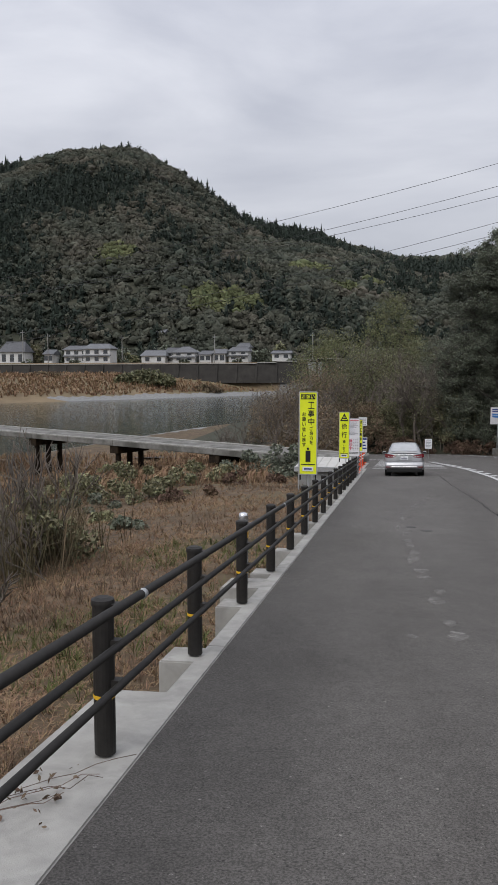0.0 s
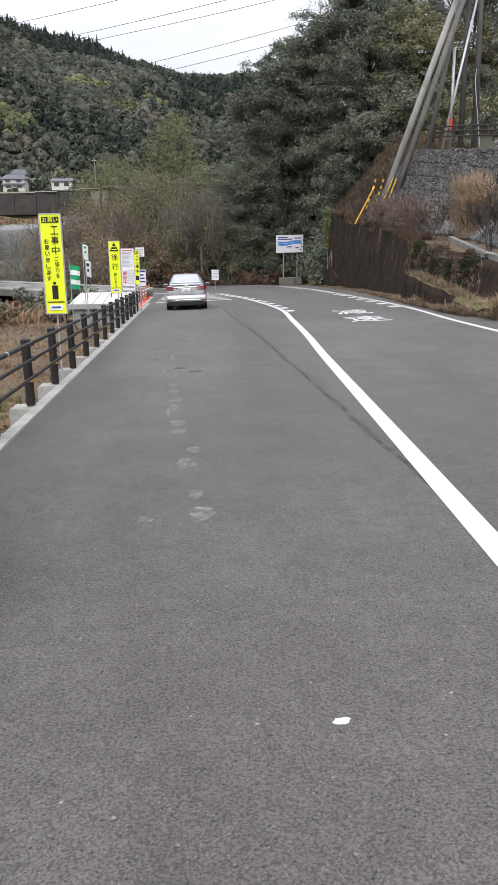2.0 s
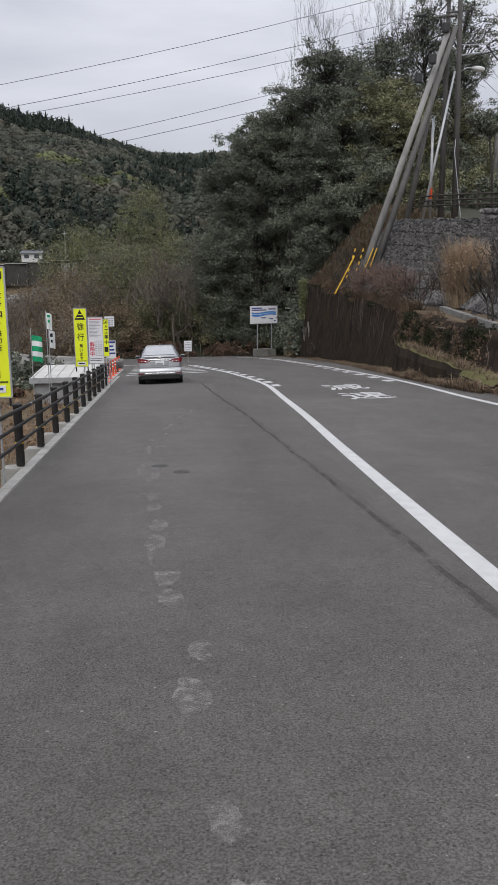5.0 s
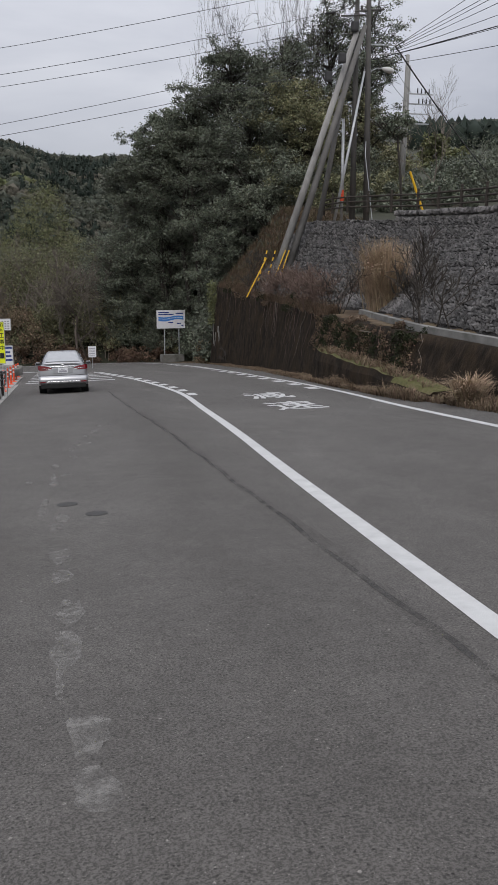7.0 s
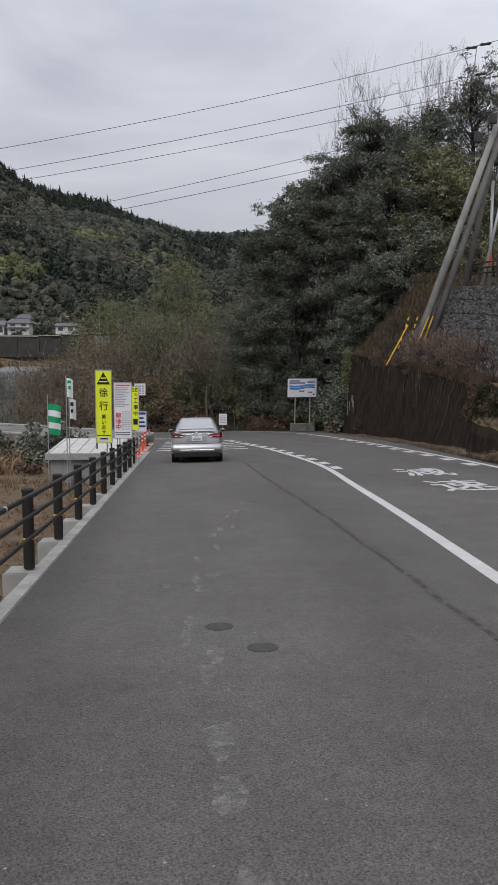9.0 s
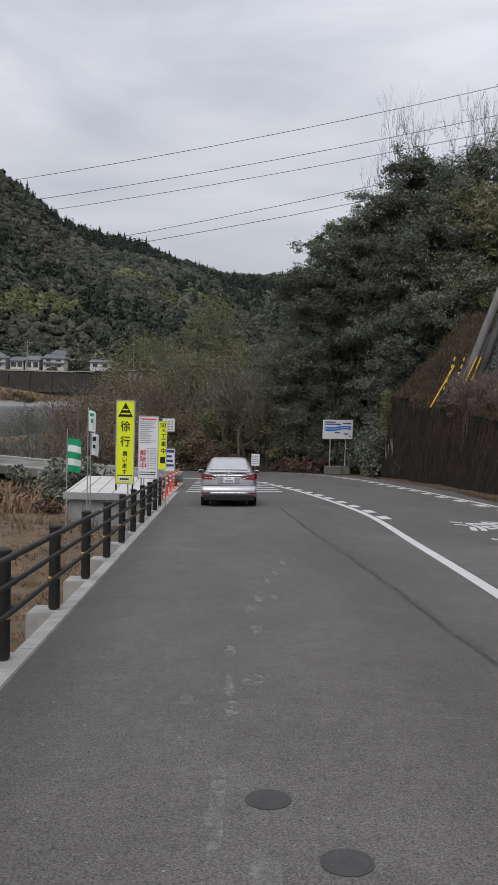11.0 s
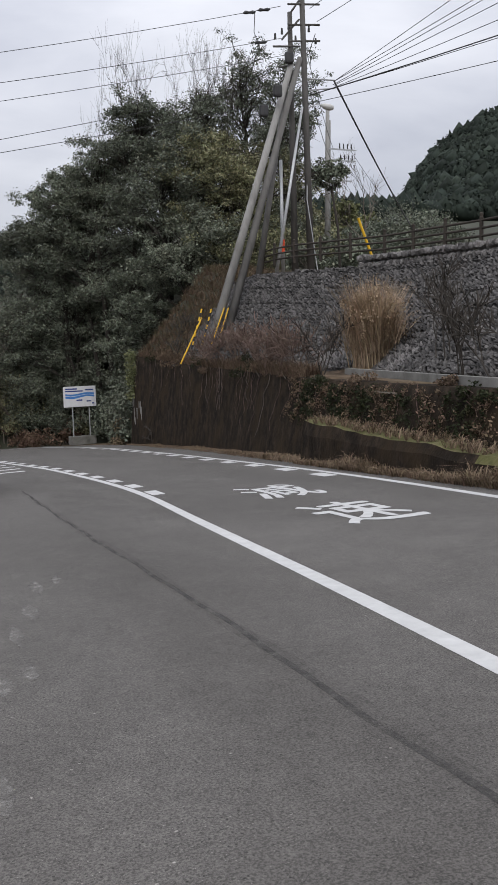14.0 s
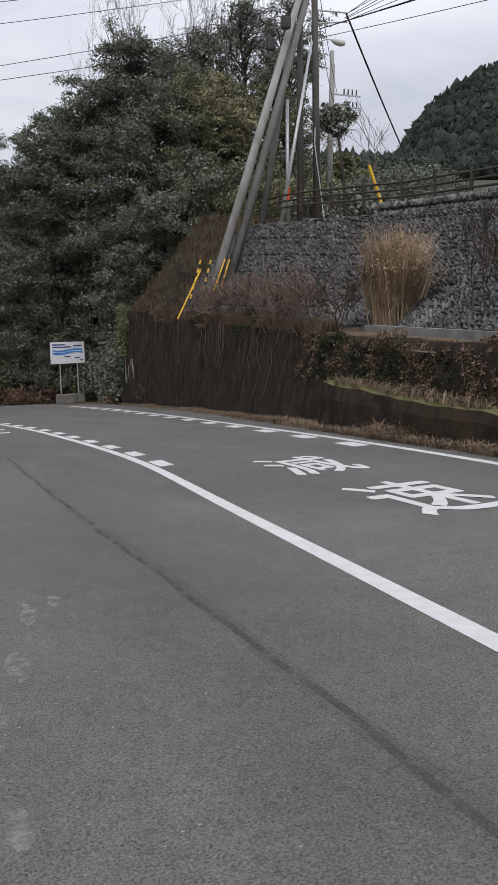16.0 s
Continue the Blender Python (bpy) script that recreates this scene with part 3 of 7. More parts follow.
def bush(seed, x, y, width, height, leaf, leaves, size, label, base=None, group="bushes by the road", depth_m=None):
    rng = np.random.default_rng(seed)
    z = float(land(x, y)) - 0.1 if base is None else base
    n = max(8, int(width * height * 2.4))
    depth_m = depth_m or width * 0.7
    c = np.stack([x + (rng.random(n) - 0.5) * width, y + (rng.random(n) - 0.5) * depth_m, z + height * (0.1 + 0.75 * rng.random(n) ** 1.2)], 1)
    edge_fall = 1 - 0.55 * (np.abs(c[:, 0] - x) / (width / 2)) ** 2
    c[:, 2] = z + (c[:, 2] - z) * edge_fall
    r = (0.09 + 0.13 * rng.random(n)) * min(width, height) + 0.12
    thing = empty("bush", (x, y, z), label, "bush", group)
    V, F = [], []
    for k in range(min(n, 40)):
        p = Vector((x + (c[k, 0] - x) * 0.45, y + (c[k, 1] - y) * 0.45, z))
        tube(V, F, p, Vector(c[k]), 0.03, 0.012, 4)
    child("stem", mesh_of("stem", V, F, M["twig"]), thing)["kind"] = "stuff"
    child("leaves", quads_mesh("leaves", leaf_quads(rng, c, r, leaves, size), leaf), thing)["kind"] = "stuff"
    return thing


EV = "tall dark evergreen broadleaf tree on the slope"
OLIVE = "tall olive-green tree with thin spots on the slope"
THIN = "tall thin-crowned tree with sparse leaves and open branches"
TREES = [
    (1, 10.0, 84.5, 12.2, 3.0, 3.0, 0, 30000), (2, 8.2, 86.5, 7.8, 3.4, 3.6, 0, 32000), (3, 12.0, 83.0, 8.8, 4.8, 4.8, 0, 44000),
    (4, 14.8, 78.5, 15.8, 3.4, 3.4, 0, 26000), (5, 17.8, 79.5, 17.2, 3.2, 3.4, 2, 11000), (6, 16.2, 76.0, 11.0, 4.3, 4.6, 0, 36000),
    (7, 19.6, 75.0, 12.4, 3.8, 4.4, 1, 34000), (8, 14.4, 78.0, 2.6, 3.9, 5.0, 0, 40000), (9, 7.2, 87.0, 1.0, 4.6, 5.0, 0, 38000),
    (10, 24.2, 79.0, 19.6, 3.0, 4.6, 2, 9000), (11, 23.0, 76.0, 11.0, 4.2, 5.4, 1, 34000), (12, 27.2, 78.0, 19.4, 2.8, 5.2, 2, 9000),
    (13, 12.4, 81.0, 13.2, 3.2, 3.2, 0, 26000), (14, 17.6, 73.0, 6.2, 3.8, 4.2, 0, 30000), (15, 10.4, 84.6, 2.2, 4.2, 5.2, 0, 40000),
    (16, 27.5, 79.0, 9.0, 3.6, 5.0, 1, 20000), (17, 20.8, 79.0, 17.8, 3.0, 3.4, 2, 10000), (18, 21.6, 72.5, 7.0, 3.6, 3.8, 1, 24000),
    (19, 26.0, 76.0, 14.6, 3.0, 4.0, 2, 13000), (20, 24.5, 73.0, 7.2, 3.4, 3.6, 0, 20000), (91, 10.2, 86.4, -1.2, 3.4, 4.4, 0, 26000), (92, 15.4, 81.0, -0.8, 3.0, 4.2, 0, 24000), (93, 6.2, 87.4, -2.4, 3.4, 3.6, 0, 24000),
]
for s, x, y, zc, r, tall, sort, n in TREES:
    tree(s, x, y, zc, r, tall, M["leaf_mid" if sort == 1 else "leaf_dark"], n, 0.085, (EV, OLIVE, THIN)[sort], thin=0.66 if sort < 2 else 0.6)
for s, x, y, top in ((21, 17.4, 80, 25.8), (22, 21.4, 80.5, 25.6), (23, 15.0, 82, 22.6), (24, 24.2, 80, 25.2), (27, 18.8, 82, 26.2), (29, 26.6, 80, 25.4)):
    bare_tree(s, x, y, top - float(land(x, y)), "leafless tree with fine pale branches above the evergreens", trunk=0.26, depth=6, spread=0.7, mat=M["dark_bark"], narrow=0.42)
UND = "dense dark undergrowth at the foot of the wooded slope"
for s, x, y, w, h, mat, n in ((31, 13.6, 70.0, 6, 6.0, "leaf_dark", 6000), (32, 9.0, 88.0, 7, 6.5, "leaf_dark", 7000), (33, 5.0, 88.0, 8, 6, "leaf_mid", 7000),
                              (34, 0.5, 87.5, 9, 5.0, "leaf_mid", 7000), (35, -5.0, 86.5, 9, 5, "leaf_brown", 6000), (36, 15.5, 68.0, 6, 4.0, "leaf_dark", 5000),
                              (53, 10.6, 84.8, 4.5, 8.0, "leaf_dark", 9000), (54, 15.0, 79.0, 3.2, 8.0, "leaf_dark", 9000), (55, 7.4, 86.6, 5, 7.0, "leaf_dark", 9000), (56, 15.0, 76.0, 4, 7.5, "leaf_dark", 8000),
                              (37, 19.5, 69, 7, 4.0, "leaf_dark", 5000), (38, 14.6, 81, 4, 6.5, "leaf_dark", 6000), (40, 12.0, 90.0, 8, 8.0, "leaf_dark", 8000), (45, 15.5, 88.0, 7, 8.0, "leaf_dark", 6000), (39, 25, 70, 7, 3.5, "leaf_mid", 4000)):
    bush(s, x, y, w, h, M[mat], int(n * 2.4), 0.09, UND)
BRN = "tall tangled brown and olive thicket beyond the bend"
for s, x, y, w, h, mat, n in ((41, -2.5, 91, 10, 9.0, "leaf_mid", 8000), (42, -8.5, 90, 9, 9.0, "leaf_brown", 8000), (43, -13.0, 88, 6, 7.0, "leaf_brown", 6000),
                              (44, 3.0, 92, 9, 10.0, "leaf_mid", 7000), (46, -7.5, 96, 9, 11, "leaf_bamboo", 7000),
                              (47, -1.0, 98, 7, 13, "leaf_bamboo", 7000), 
                              (50, -8.0, 66, 4, 4.6, "leaf_brown", 4000), (52, -7.5, 73, 6, 6.0, "leaf_brown", 5000)):
    bush(s, x, y, w, h, M[mat], int(n * 2.4), 0.085, BRN if mat != "leaf_bamboo" else "feathery yellow-green bamboo grove beyond the bend", group="thicket beyond the bend")
for s, x, y, h, st in ((61, 2.4, 85.4, 10.5, 1), (62, 5.4, 85.8, 9.0, 1), (71, -1.4, 86.2, 8.0, 1), (72, -4.6, 86.4, 7.0, 1), (73, 0.6, 85.6, 7.5, 1), (63, -3.5, 89.5, 10.5, 1), (64, -11, 86, 8.0, 2), (74, 1.8, 84.6, 9.5, 1), (75, -6.6, 85.2, 7.5, 2), (76, 4.0, 84.8, 7.0, 2), (77, -9.0, 84.0, 6.5, 3), (65, -9.5, 61.5, 6.6, 6), (66, -11.6, 59.5, 5.0, 5), (67, -7.6, 62.5, 6.0, 6), (68, -13.2, 58.6, 3.6, 5), (69, 7.5, 88, 13, 1)):
    bare_tree(s, x, y, h, "bare grey-brown tree with spreading thin branches", trunk=0.15 if st == 1 else 0.05, stems=st, spread=0.8, depth=5 if st == 1 else 3)


# ---- mountain woods ----
def ico():
    bm = bmesh.new()
    bmesh.ops.create_icosphere(bm, subdivisions=1, radius=1)
    v = np.array([q.co for q in bm.verts])
    f = np.array([[q.index for q in p.verts] for p in bm.faces])
    bm.free()
    return v, f


ICO_V, ICO_F = ico()


def crowns(name, xy, rad, tall, mat, seed, cone=False):
    rng = np.random.default_rng(seed)
    z = land(xy[:, 0], xy[:, 1])
    vs, fs = [], []
    base = ICO_V.copy()
    if cone:
        n = 7
        ring = np.array([(math.cos(2 * math.pi * i / n), math.sin(2 * math.pi * i / n)) for i in range(n)])
        base = np.concatenate([np.c_[ring, np.full(n, -1.0)], np.c_[ring * 0.62, np.full(n, 0.0)], [[0, 0, 1.3]]])
        faces = [(i, (i + 1) % n, n + (i + 1) % n) for i in range(n)] + [(i, n + (i + 1) % n, n + i) for i in range(n)] + [(n + i, n + (i + 1) % n, 2 * n) for i in range(n)]
        faces = np.array(faces)
    else:
        faces = ICO_F
    for k in range(len(xy)):
        jit = 1 + 0.30 * rng.normal(size=(len(base), 1)) * (0.6 if cone else 1.0)
        jit = np.clip(jit, 0.45, 1.6)
        v = base * jit * np.array([rad[k], rad[k], tall[k]]) + np.array([xy[k, 0], xy[k, 1], z[k] + tall[k] * 0.75])
        vs.append(v)
        fs.append(faces + k * len(base))
    me = bpy.data.meshes.new(name)
    v, f = np.concatenate(vs), np.concatenate(fs)
    me.vertices.add(len(v))
    me.vertices.foreach_set("co", v.ravel())
    me.loops.add(3 * len(f))
    me.loops.foreach_set("vertex_index", f.ravel().astype(np.int32))
    me.polygons.add(len(f))
    me.polygons.foreach_set("loop_start", np.arange(0, 3 * len(f), 3, dtype=np.int32))
    me.materials.append(mat)
    me.update(calc_edges=True)
    return me


def foliage(name, xy, rad, tall, mat, per, size, seed):
    """Tufts of foliage over the skin of each crown."""
    rng = np.random.default_rng(seed)
    c = np.c_[xy, land(xy[:, 0], xy[:, 1]) + tall * 0.75]
    k = np.repeat(np.arange(len(xy)), per)
    d = rng.normal(size=(len(k), 3))
    d[:, 2] = np.abs(d[:, 2]) * 0.9 - 0.15
    d[:, 1] -= 0.5
    d /= np.linalg.norm(d, axis=1)[:, None]
    p = c[k] + d * np.stack([rad[k], rad[k], tall[k]], 1) * (0.80 + 0.6 * rng.random(len(k)) ** 1.5)[:, None]
    a = rng.normal(size=(len(k), 3))
    a /= np.linalg.norm(a, axis=1)[:, None]
    b = np.cross(a, d)
    s = (size * (0.5 + rng.random(len(k))))[:, None]
    return quads_mesh(name, np.stack([p - a * s, p + b * s * 0.7, p + a * s, p - b * s * 0.7], 1), mat)


rng = np.random.default_rng(7)
n = 13500
yy = 318 + 500 * rng.random(n)
tt = -0.62 + 0.80 * rng.random(n)
xy = np.stack([tt * yy, yy], 1)
patch = fbm(xy[:, 0], xy[:, 1], 60) + 0.16 * rng.normal(size=n)
far_k = 0.7 + 0.5 * (yy - 318) / 500
lo_cut = np.quantile(patch, 0.72)
bright = np.zeros(n, bool)
for gx, gy, gr in ((-85, 392, 15), (-72, 398, 9), (-55, 526, 13), (-28, 472, 9), (-150, 430, 10), (-12, 520, 8)):
    bright |= np.hypot(xy[:, 0] - gx, (xy[:, 1] - gy) * 0.75) < gr * (0.8 + 0.5 * rng.random(n))
leafy, cedar = (patch < lo_cut) & ~bright, (patch >= lo_cut) & ~bright
for nm, sel, mat, lab, cone, seed in (("hillside_forest", leafy, "crown_hill", "mixed brown-green woods covering the mountain", False, 11),
                                      ("cedar_forest", cedar, "crown_cedar", "dark green cedar stands on the mountain", True, 12),
                                      ("bamboo_forest", bright, "crown_bright", "bright yellow-green groves on the mountain", False, 13)):
    p = xy[sel]
    k = len(p)
    rr = (2.0 + 2.0 * rng.random(k)) * far_k[sel]
    tall = rr * (1.05 + 0.45 * rng.random(k) if cone else 0.55 + 0.35 * rng.random(k))
    rr = rr * (0.65 if cone else 1.05)
    tagged(new(nm, crowns(nm, p, rr, tall, M[mat], seed, cone)), lab, "forest", kind="stuff")
    tagged(new(nm + "_foliage", foliage(nm, p, rr, tall, M[mat], 26, 0.95, seed + 20)), lab + ", loose outer foliage", "forest", kind="stuff")
n = 5200
yy = 196 + 150 * rng.random(n) ** 0.8
p = np.stack([yy * (0.44 + 0.58 * rng.random(n)), yy], 1)
rr, tall = 1.5 + 1.3 * rng.random(n), 2.0 + 1.8 * rng.random(n)
tagged(new("cedar_hill", crowns("cedar_hill", p, rr, tall, M["crown_cedar"], 14, False)), "dark cedar plantation covering a steep hill", "forest", kind="stuff")
tagged(new("cedar_hill_foliage", foliage("cedar_hill", p, rr, tall * 0.9, M["crown_cedar"], 30, 0.6, 15)), "dark cedar plantation, loose outer foliage", "forest", kind="stuff")


# ---- more materials ----
M["black_steel"] = material("dark_brown_powder_coat", [(0.012, 0.011, 0.010), (0.022, 0.020, 0.018)], scale=20, rough=0.55, bump=0.05, fine=200, spec=0.3,
                            stain=(0.03, 0.027, 0.024), stain_scale=5, stain_amount=0.25)
M["yellow_band"] = material("yellow_reflective_band", [(0.62, 0.36, 0.02), (0.72, 0.44, 0.03)], scale=20, rough=0.5, bump=0)
M["chrome"] = material("stainless_steel", [(0.55, 0.55, 0.55), (0.68, 0.68, 0.68)], scale=20, rough=0.22, bump=0.02, metal=1.0)
M["galv"] = material("galvanised_steel", [(0.36, 0.37, 0.38), (0.48, 0.49, 0.5)], scale=9, rough=0.5, bump=0.05, metal=0.6)
M["pole"] = material("weathered_concrete_pole", [(0.20, 0.195, 0.185), (0.30, 0.295, 0.28)], scale=3, rough=0.85, bump=0.15, fine=60, stain=(0.13, 0.125, 0.115), stain_scale=1.2, stain_amount=0.6, stretch=(1, 1, 0.25))
M["mid_pole"] = material("grey_weathered_pole", [(0.095, 0.091, 0.086), (0.16, 0.155, 0.147)], scale=3, rough=0.85, bump=0.15, fine=60, stretch=(1, 1, 0.25))
M["dark_pole"] = material("dark_weathered_pole", [(0.060, 0.057, 0.053), (0.105, 0.10, 0.095)], scale=3, rough=0.85, bump=0.15, fine=60, stretch=(1, 1, 0.25))
M["cable"] = material("black_cable", [(0.035, 0.035, 0.036), (0.05, 0.05, 0.052)], rough=0.6, bump=0)
M["sign_yellow"] = material("fluorescent_yellow_sheet", [(0.70, 0.78, 0.02), (0.78, 0.84, 0.03)], scale=3, rough=0.5, bump=0.03)
M["sign_white"] = material("white_sign_sheet", [(0.66, 0.66, 0.68), (0.74, 0.74, 0.76)], scale=3, rough=0.5, bump=0.02)
M["ink"] = material("black_print", [(0.012, 0.012, 0.014), (0.02, 0.02, 0.022)], rough=0.6, bump=0)
M["grey_ink"] = material("grey_print", [(0.25, 0.25, 0.28), (0.32, 0.32, 0.35)], rough=0.6, bump=0)
M["red_ink"] = material("red_print", [(0.52, 0.02, 0.05), (0.6, 0.03, 0.07)], rough=0.6, bump=0)
M["blue_ink"] = material("blue_print", [(0.05, 0.19, 0.52), (0.08, 0.26, 0.62)], rough=0.6, bump=0, scale=2)
M["navy_ink"] = material("navy_print", [(0.03, 0.05, 0.2), (0.04, 0.06, 0.25)], rough=0.6, bump=0)
M["green_cloth"] = material("green_banner_cloth", [(0.01, 0.26, 0.11), (0.02, 0.33, 0.15)], scale=4, rough=0.85, bump=0.2, fine=80)
M["white_cloth"] = material("white_banner_cloth", [(0.62, 0.64, 0.64), (0.74, 0.76, 0.76)], scale=4, rough=0.85, bump=0.2, fine=80)
M["orange_rubber"] = material("orange_red_rubber", [(0.62, 0.075, 0.03), (0.72, 0.10, 0.04)], scale=6, rough=0.55, bump=0.05, stain=(0.4, 0.07, 0.04), stain_scale=4, stain_amount=0.4)
M["silver"] = material("silver_car_paint", [(0.36, 0.362, 0.375), (0.42, 0.422, 0.435)], scale=2, rough=0.3, bump=0, metal=0.55, spec=0.5)
M["glass"] = material("dark_tinted_glass", [(0.02, 0.025, 0.028), (0.03, 0.035, 0.04)], scale=2, rough=0.04, bump=0, spec=1.0)
# pale base colour holds the sky's reflection, on top of the real gloss
M["pale_glass"] = material("painted_sky_glass", [(0.30, 0.31, 0.32), (0.38, 0.39, 0.40)], scale=2, rough=0.08, bump=0, spec=1.0)
M["tyre"] = material("black_rubber", [(0.012, 0.012, 0.012), (0.02, 0.02, 0.02)], scale=8, rough=0.85, bump=0.2, fine=60)
M["red_lens"] = material("red_lamp_lens", [(0.10, 0.004, 0.008), (0.17, 0.006, 0.011)], scale=12, rough=0.15, bump=0, spec=0.6)
M["clear_lens"] = material("clear_lamp_lens", [(0.5, 0.48, 0.47), (0.6, 0.58, 0.57)], scale=12, rough=0.15, bump=0, spec=0.6)
M["plaster"] = material("white_house_plaster", [(0.50, 0.50, 0.49), (0.60, 0.60, 0.585)], scale=0.8, rough=0.9, bump=0.1)
M["tile_roof"] = material("grey_tile_roof", [(0.075, 0.078, 0.084), (0.125, 0.128, 0.135)], scale=1.5, rough=0.6, bump=0.4, fine=4, random_ob=0.35)
M["timber"] = material("brown_timber", [(0.030, 0.025, 0.021), (0.055, 0.046, 0.038)], scale=2, rough=0.9, bump=0.2)
M["shed_wall"] = material("grey_ribbed_steel", [(0.24, 0.245, 0.245), (0.31, 0.315, 0.31)], scale=2, rough=0.6, bump=0.05, stain=(0.2, 0.19, 0.17), stain_scale=1.5, stain_amount=0.5)
M["shed_roof"] = material("white_painted_roof", [(0.46, 0.45, 0.425), (0.56, 0.55, 0.52)], scale=2, rough=0.7, bump=0.05, stain=(0.42, 0.41, 0.38), stain_scale=1.2, stain_amount=0.5)
M["moss"] = material("yellow_green_moss", [(0.05, 0.052, 0.018), (0.10, 0.098, 0.034), (0.14, 0.115, 0.065)], scale=6, rough=0.95, bump=0.8, fine=40)
M["dust"] = material("pale_dust_mark", [(0.21, 0.20, 0.187), (0.29, 0.278, 0.26)], scale=9, rough=0.95, bump=0.2, fine=120)
M["seam"] = material("dark_tar_seam", [(0.062, 0.060, 0.058), (0.078, 0.076, 0.073)], scale=3, rough=0.9, bump=0.3, fine=120)
M["iron"] = material("cast_iron_lid", [(0.045, 0.044, 0.042), (0.07, 0.068, 0.066)], scale=12, rough=0.7, bump=0.4, fine=70)


def feathered(m, scale, lo, hi):
    """Breaks a thin film up with noise, so that its edge frays."""
    n, l = m.node_tree.nodes, m.node_tree.links
    tc = n.new("ShaderNodeTexCoord")
    no = n.new("ShaderNodeTexNoise")
    no.inputs["Scale"].default_value, no.inputs["Detail"].default_value = scale, 6
    no.inputs["Roughness"].default_value = 0.7
    mr = n.new("ShaderNodeMapRange")
    mr.inputs["From Min"].default_value, mr.inputs["From Max"].default_value = lo, hi
    l.new(tc.outputs["Object"], no.inputs["Vector"])
    l.new(no.outputs["Fac"], mr.inputs["Value"])
    l.new(mr.outputs[0], n["Principled BSDF"].inputs["Alpha"])


feathered(M["dust"], 11, 0.38, 0.74)
feathered(M["seam"], 4, 0.36, 0.80)


# ---- road details ----
def patch_on_road(name, outline, mat, label, category, lift):
    me = mesh_of(name, [(x, y, gz(x, y) + lift) for x, y in outline], [tuple(range(len(outline)))], mat)
    return tagged(new(name, me), label, category, kind="structure")


def along(pts, y):
    return float(np.interp(y, [p[1] for p in pts], [p[0] for p in pts]))


# block dashes beside both lines
for k in range(12):
    y = 31.1 + 2.2 * k
    x0 = along(centre, y) + 0.13
    patch_on_road("lane_dash", [(x0, y), (x0 + 0.28, y + 0.08), (along(centre, y + 1.0) + 0.41, y + 1.08), (along(centre, y + 1.0) + 0.13, y + 1.0)], M["white_paint"], "white painted block beside the lane line", "road marking", 0.005)
for k in range(15):
    y = 31.15 + 2.5 * k
    x0, x1 = along(edge, y) - 0.16, along(edge, y + 1.0) - 0.16
    patch_on_road("edge_dash", [(x0 - 0.36, y + 0.0), (x0, y), (x1, y + 1.0), (x1 - 0.36, y + 1.0)], M["white_paint"], "white painted block beside the edge line", "road marking", 0.005)
# hatching near the parked car and the line at the junction
for k in range(8):
    y = 44.6 + 2.1 * k
    x0, x1 = -1.75 + 0.03 * k, min(2.3, along(centre, min(y, 57)) - 0.45)
    patch_on_road("hatch_bar", [(x0, y), (x1, y + 0.35), (x1, y + 0.85), (x0, y + 0.5)], M["white_paint"], "white painted hatching bar on the road", "road marking", 0.005)
patch_on_road("junction_line", [(-4.0, 62.8), (-1.2, 61.6), (-1.2, 62.3), (-4.0, 63.5)], M["white_paint"], "white painted line at the bridge junction", "road marking", 0.005)
far_edge = [(6.2, 77.0), (4.6, 78.6), (2.5, 79.5), (-0.5, 80.0), (-4, 80.0), (-9, 79.6), (-15, 79)]
tagged(new("edge_line", ribbon("edge_line", far_edge, 0.2, M["white_paint"], 0.005)), "white painted line round the outside of the bend", "road marking", kind="structure")


def text_mesh(name, body, mat, extrude=0.0, bold=0.010):
    cu = bpy.data.curves.new(name, "FONT")
    cu.body = body
    cu.extrude = extrude
    cu.resolution_u = 3
    ob = bpy.data.objects.new(name, cu)
    scene.collection.objects.link(ob)
    me = bpy.data.meshes.new_from_object(ob.evaluated_get(bpy.context.evaluated_depsgraph_get()))
    bpy.data.objects.remove(ob)
    co = np.array([v.co for v in me.vertices])
    lo, hi = co.min(0), co.max(0)
    co[:, :2] = (co[:, :2] - lo[:2]) / np.maximum(hi[:2] - lo[:2], 1e-6)
    me.vertices.foreach_set("co", co.ravel())
    if bold:
        # heavier strokes: the same outline laid again a little to each side
        polys = [tuple(p.vertices) for p in me.polygons]
        V, F = [], []
        for k, (sx, sy) in enumerate(((0, 0), (1, 0), (-1, 0), (0, 1), (0, -1))):
            V += [(q[0] + sx * bold, q[1] + sy * bold, q[2] + 0.0004 * k) for q in co]
            F += [tuple(i + k * len(co) for i in p) for p in polys]
        me = bpy.data.meshes.new(name)
        me.from_pydata(V, [], F)
    me.name = name
    me.materials.clear()
    me.materials.append(mat)
    me.update()
    return me


# two tall characters on the lane
for ch, x0, x1, y0, y1 in (("減", 4.90, 6.14, 28.15, 30.50), ("速", 4.60, 5.80, 24.40, 26.75)):
    me = text_mesh("road_character", ch, M["white_paint"], 0.0, 0.014)
    for v in me.vertices:
        fx, fy = v.co.x, v.co.y
        x, y = x0 + fx * (x1 - x0) + (fy - 0.5) * 0.10, y0 + fy * (y1 - y0)
        v.co = (x, y, gz(x, y) + 0.005 + v.co.z)
    tagged(new("road_character", me), "tall white painted character on the asphalt lane", "road marking", kind="structure")

rng = np.random.default_rng(40)


def blob(x, y, rx, ry):
    n = 14
    return [(x + rx * math.cos(6.283 * k / n) * (0.65 + 0.6 * rng.random()), y + ry * math.sin(6.283 * k / n) * (0.65 + 0.6 * rng.random())) for k in range(n)]


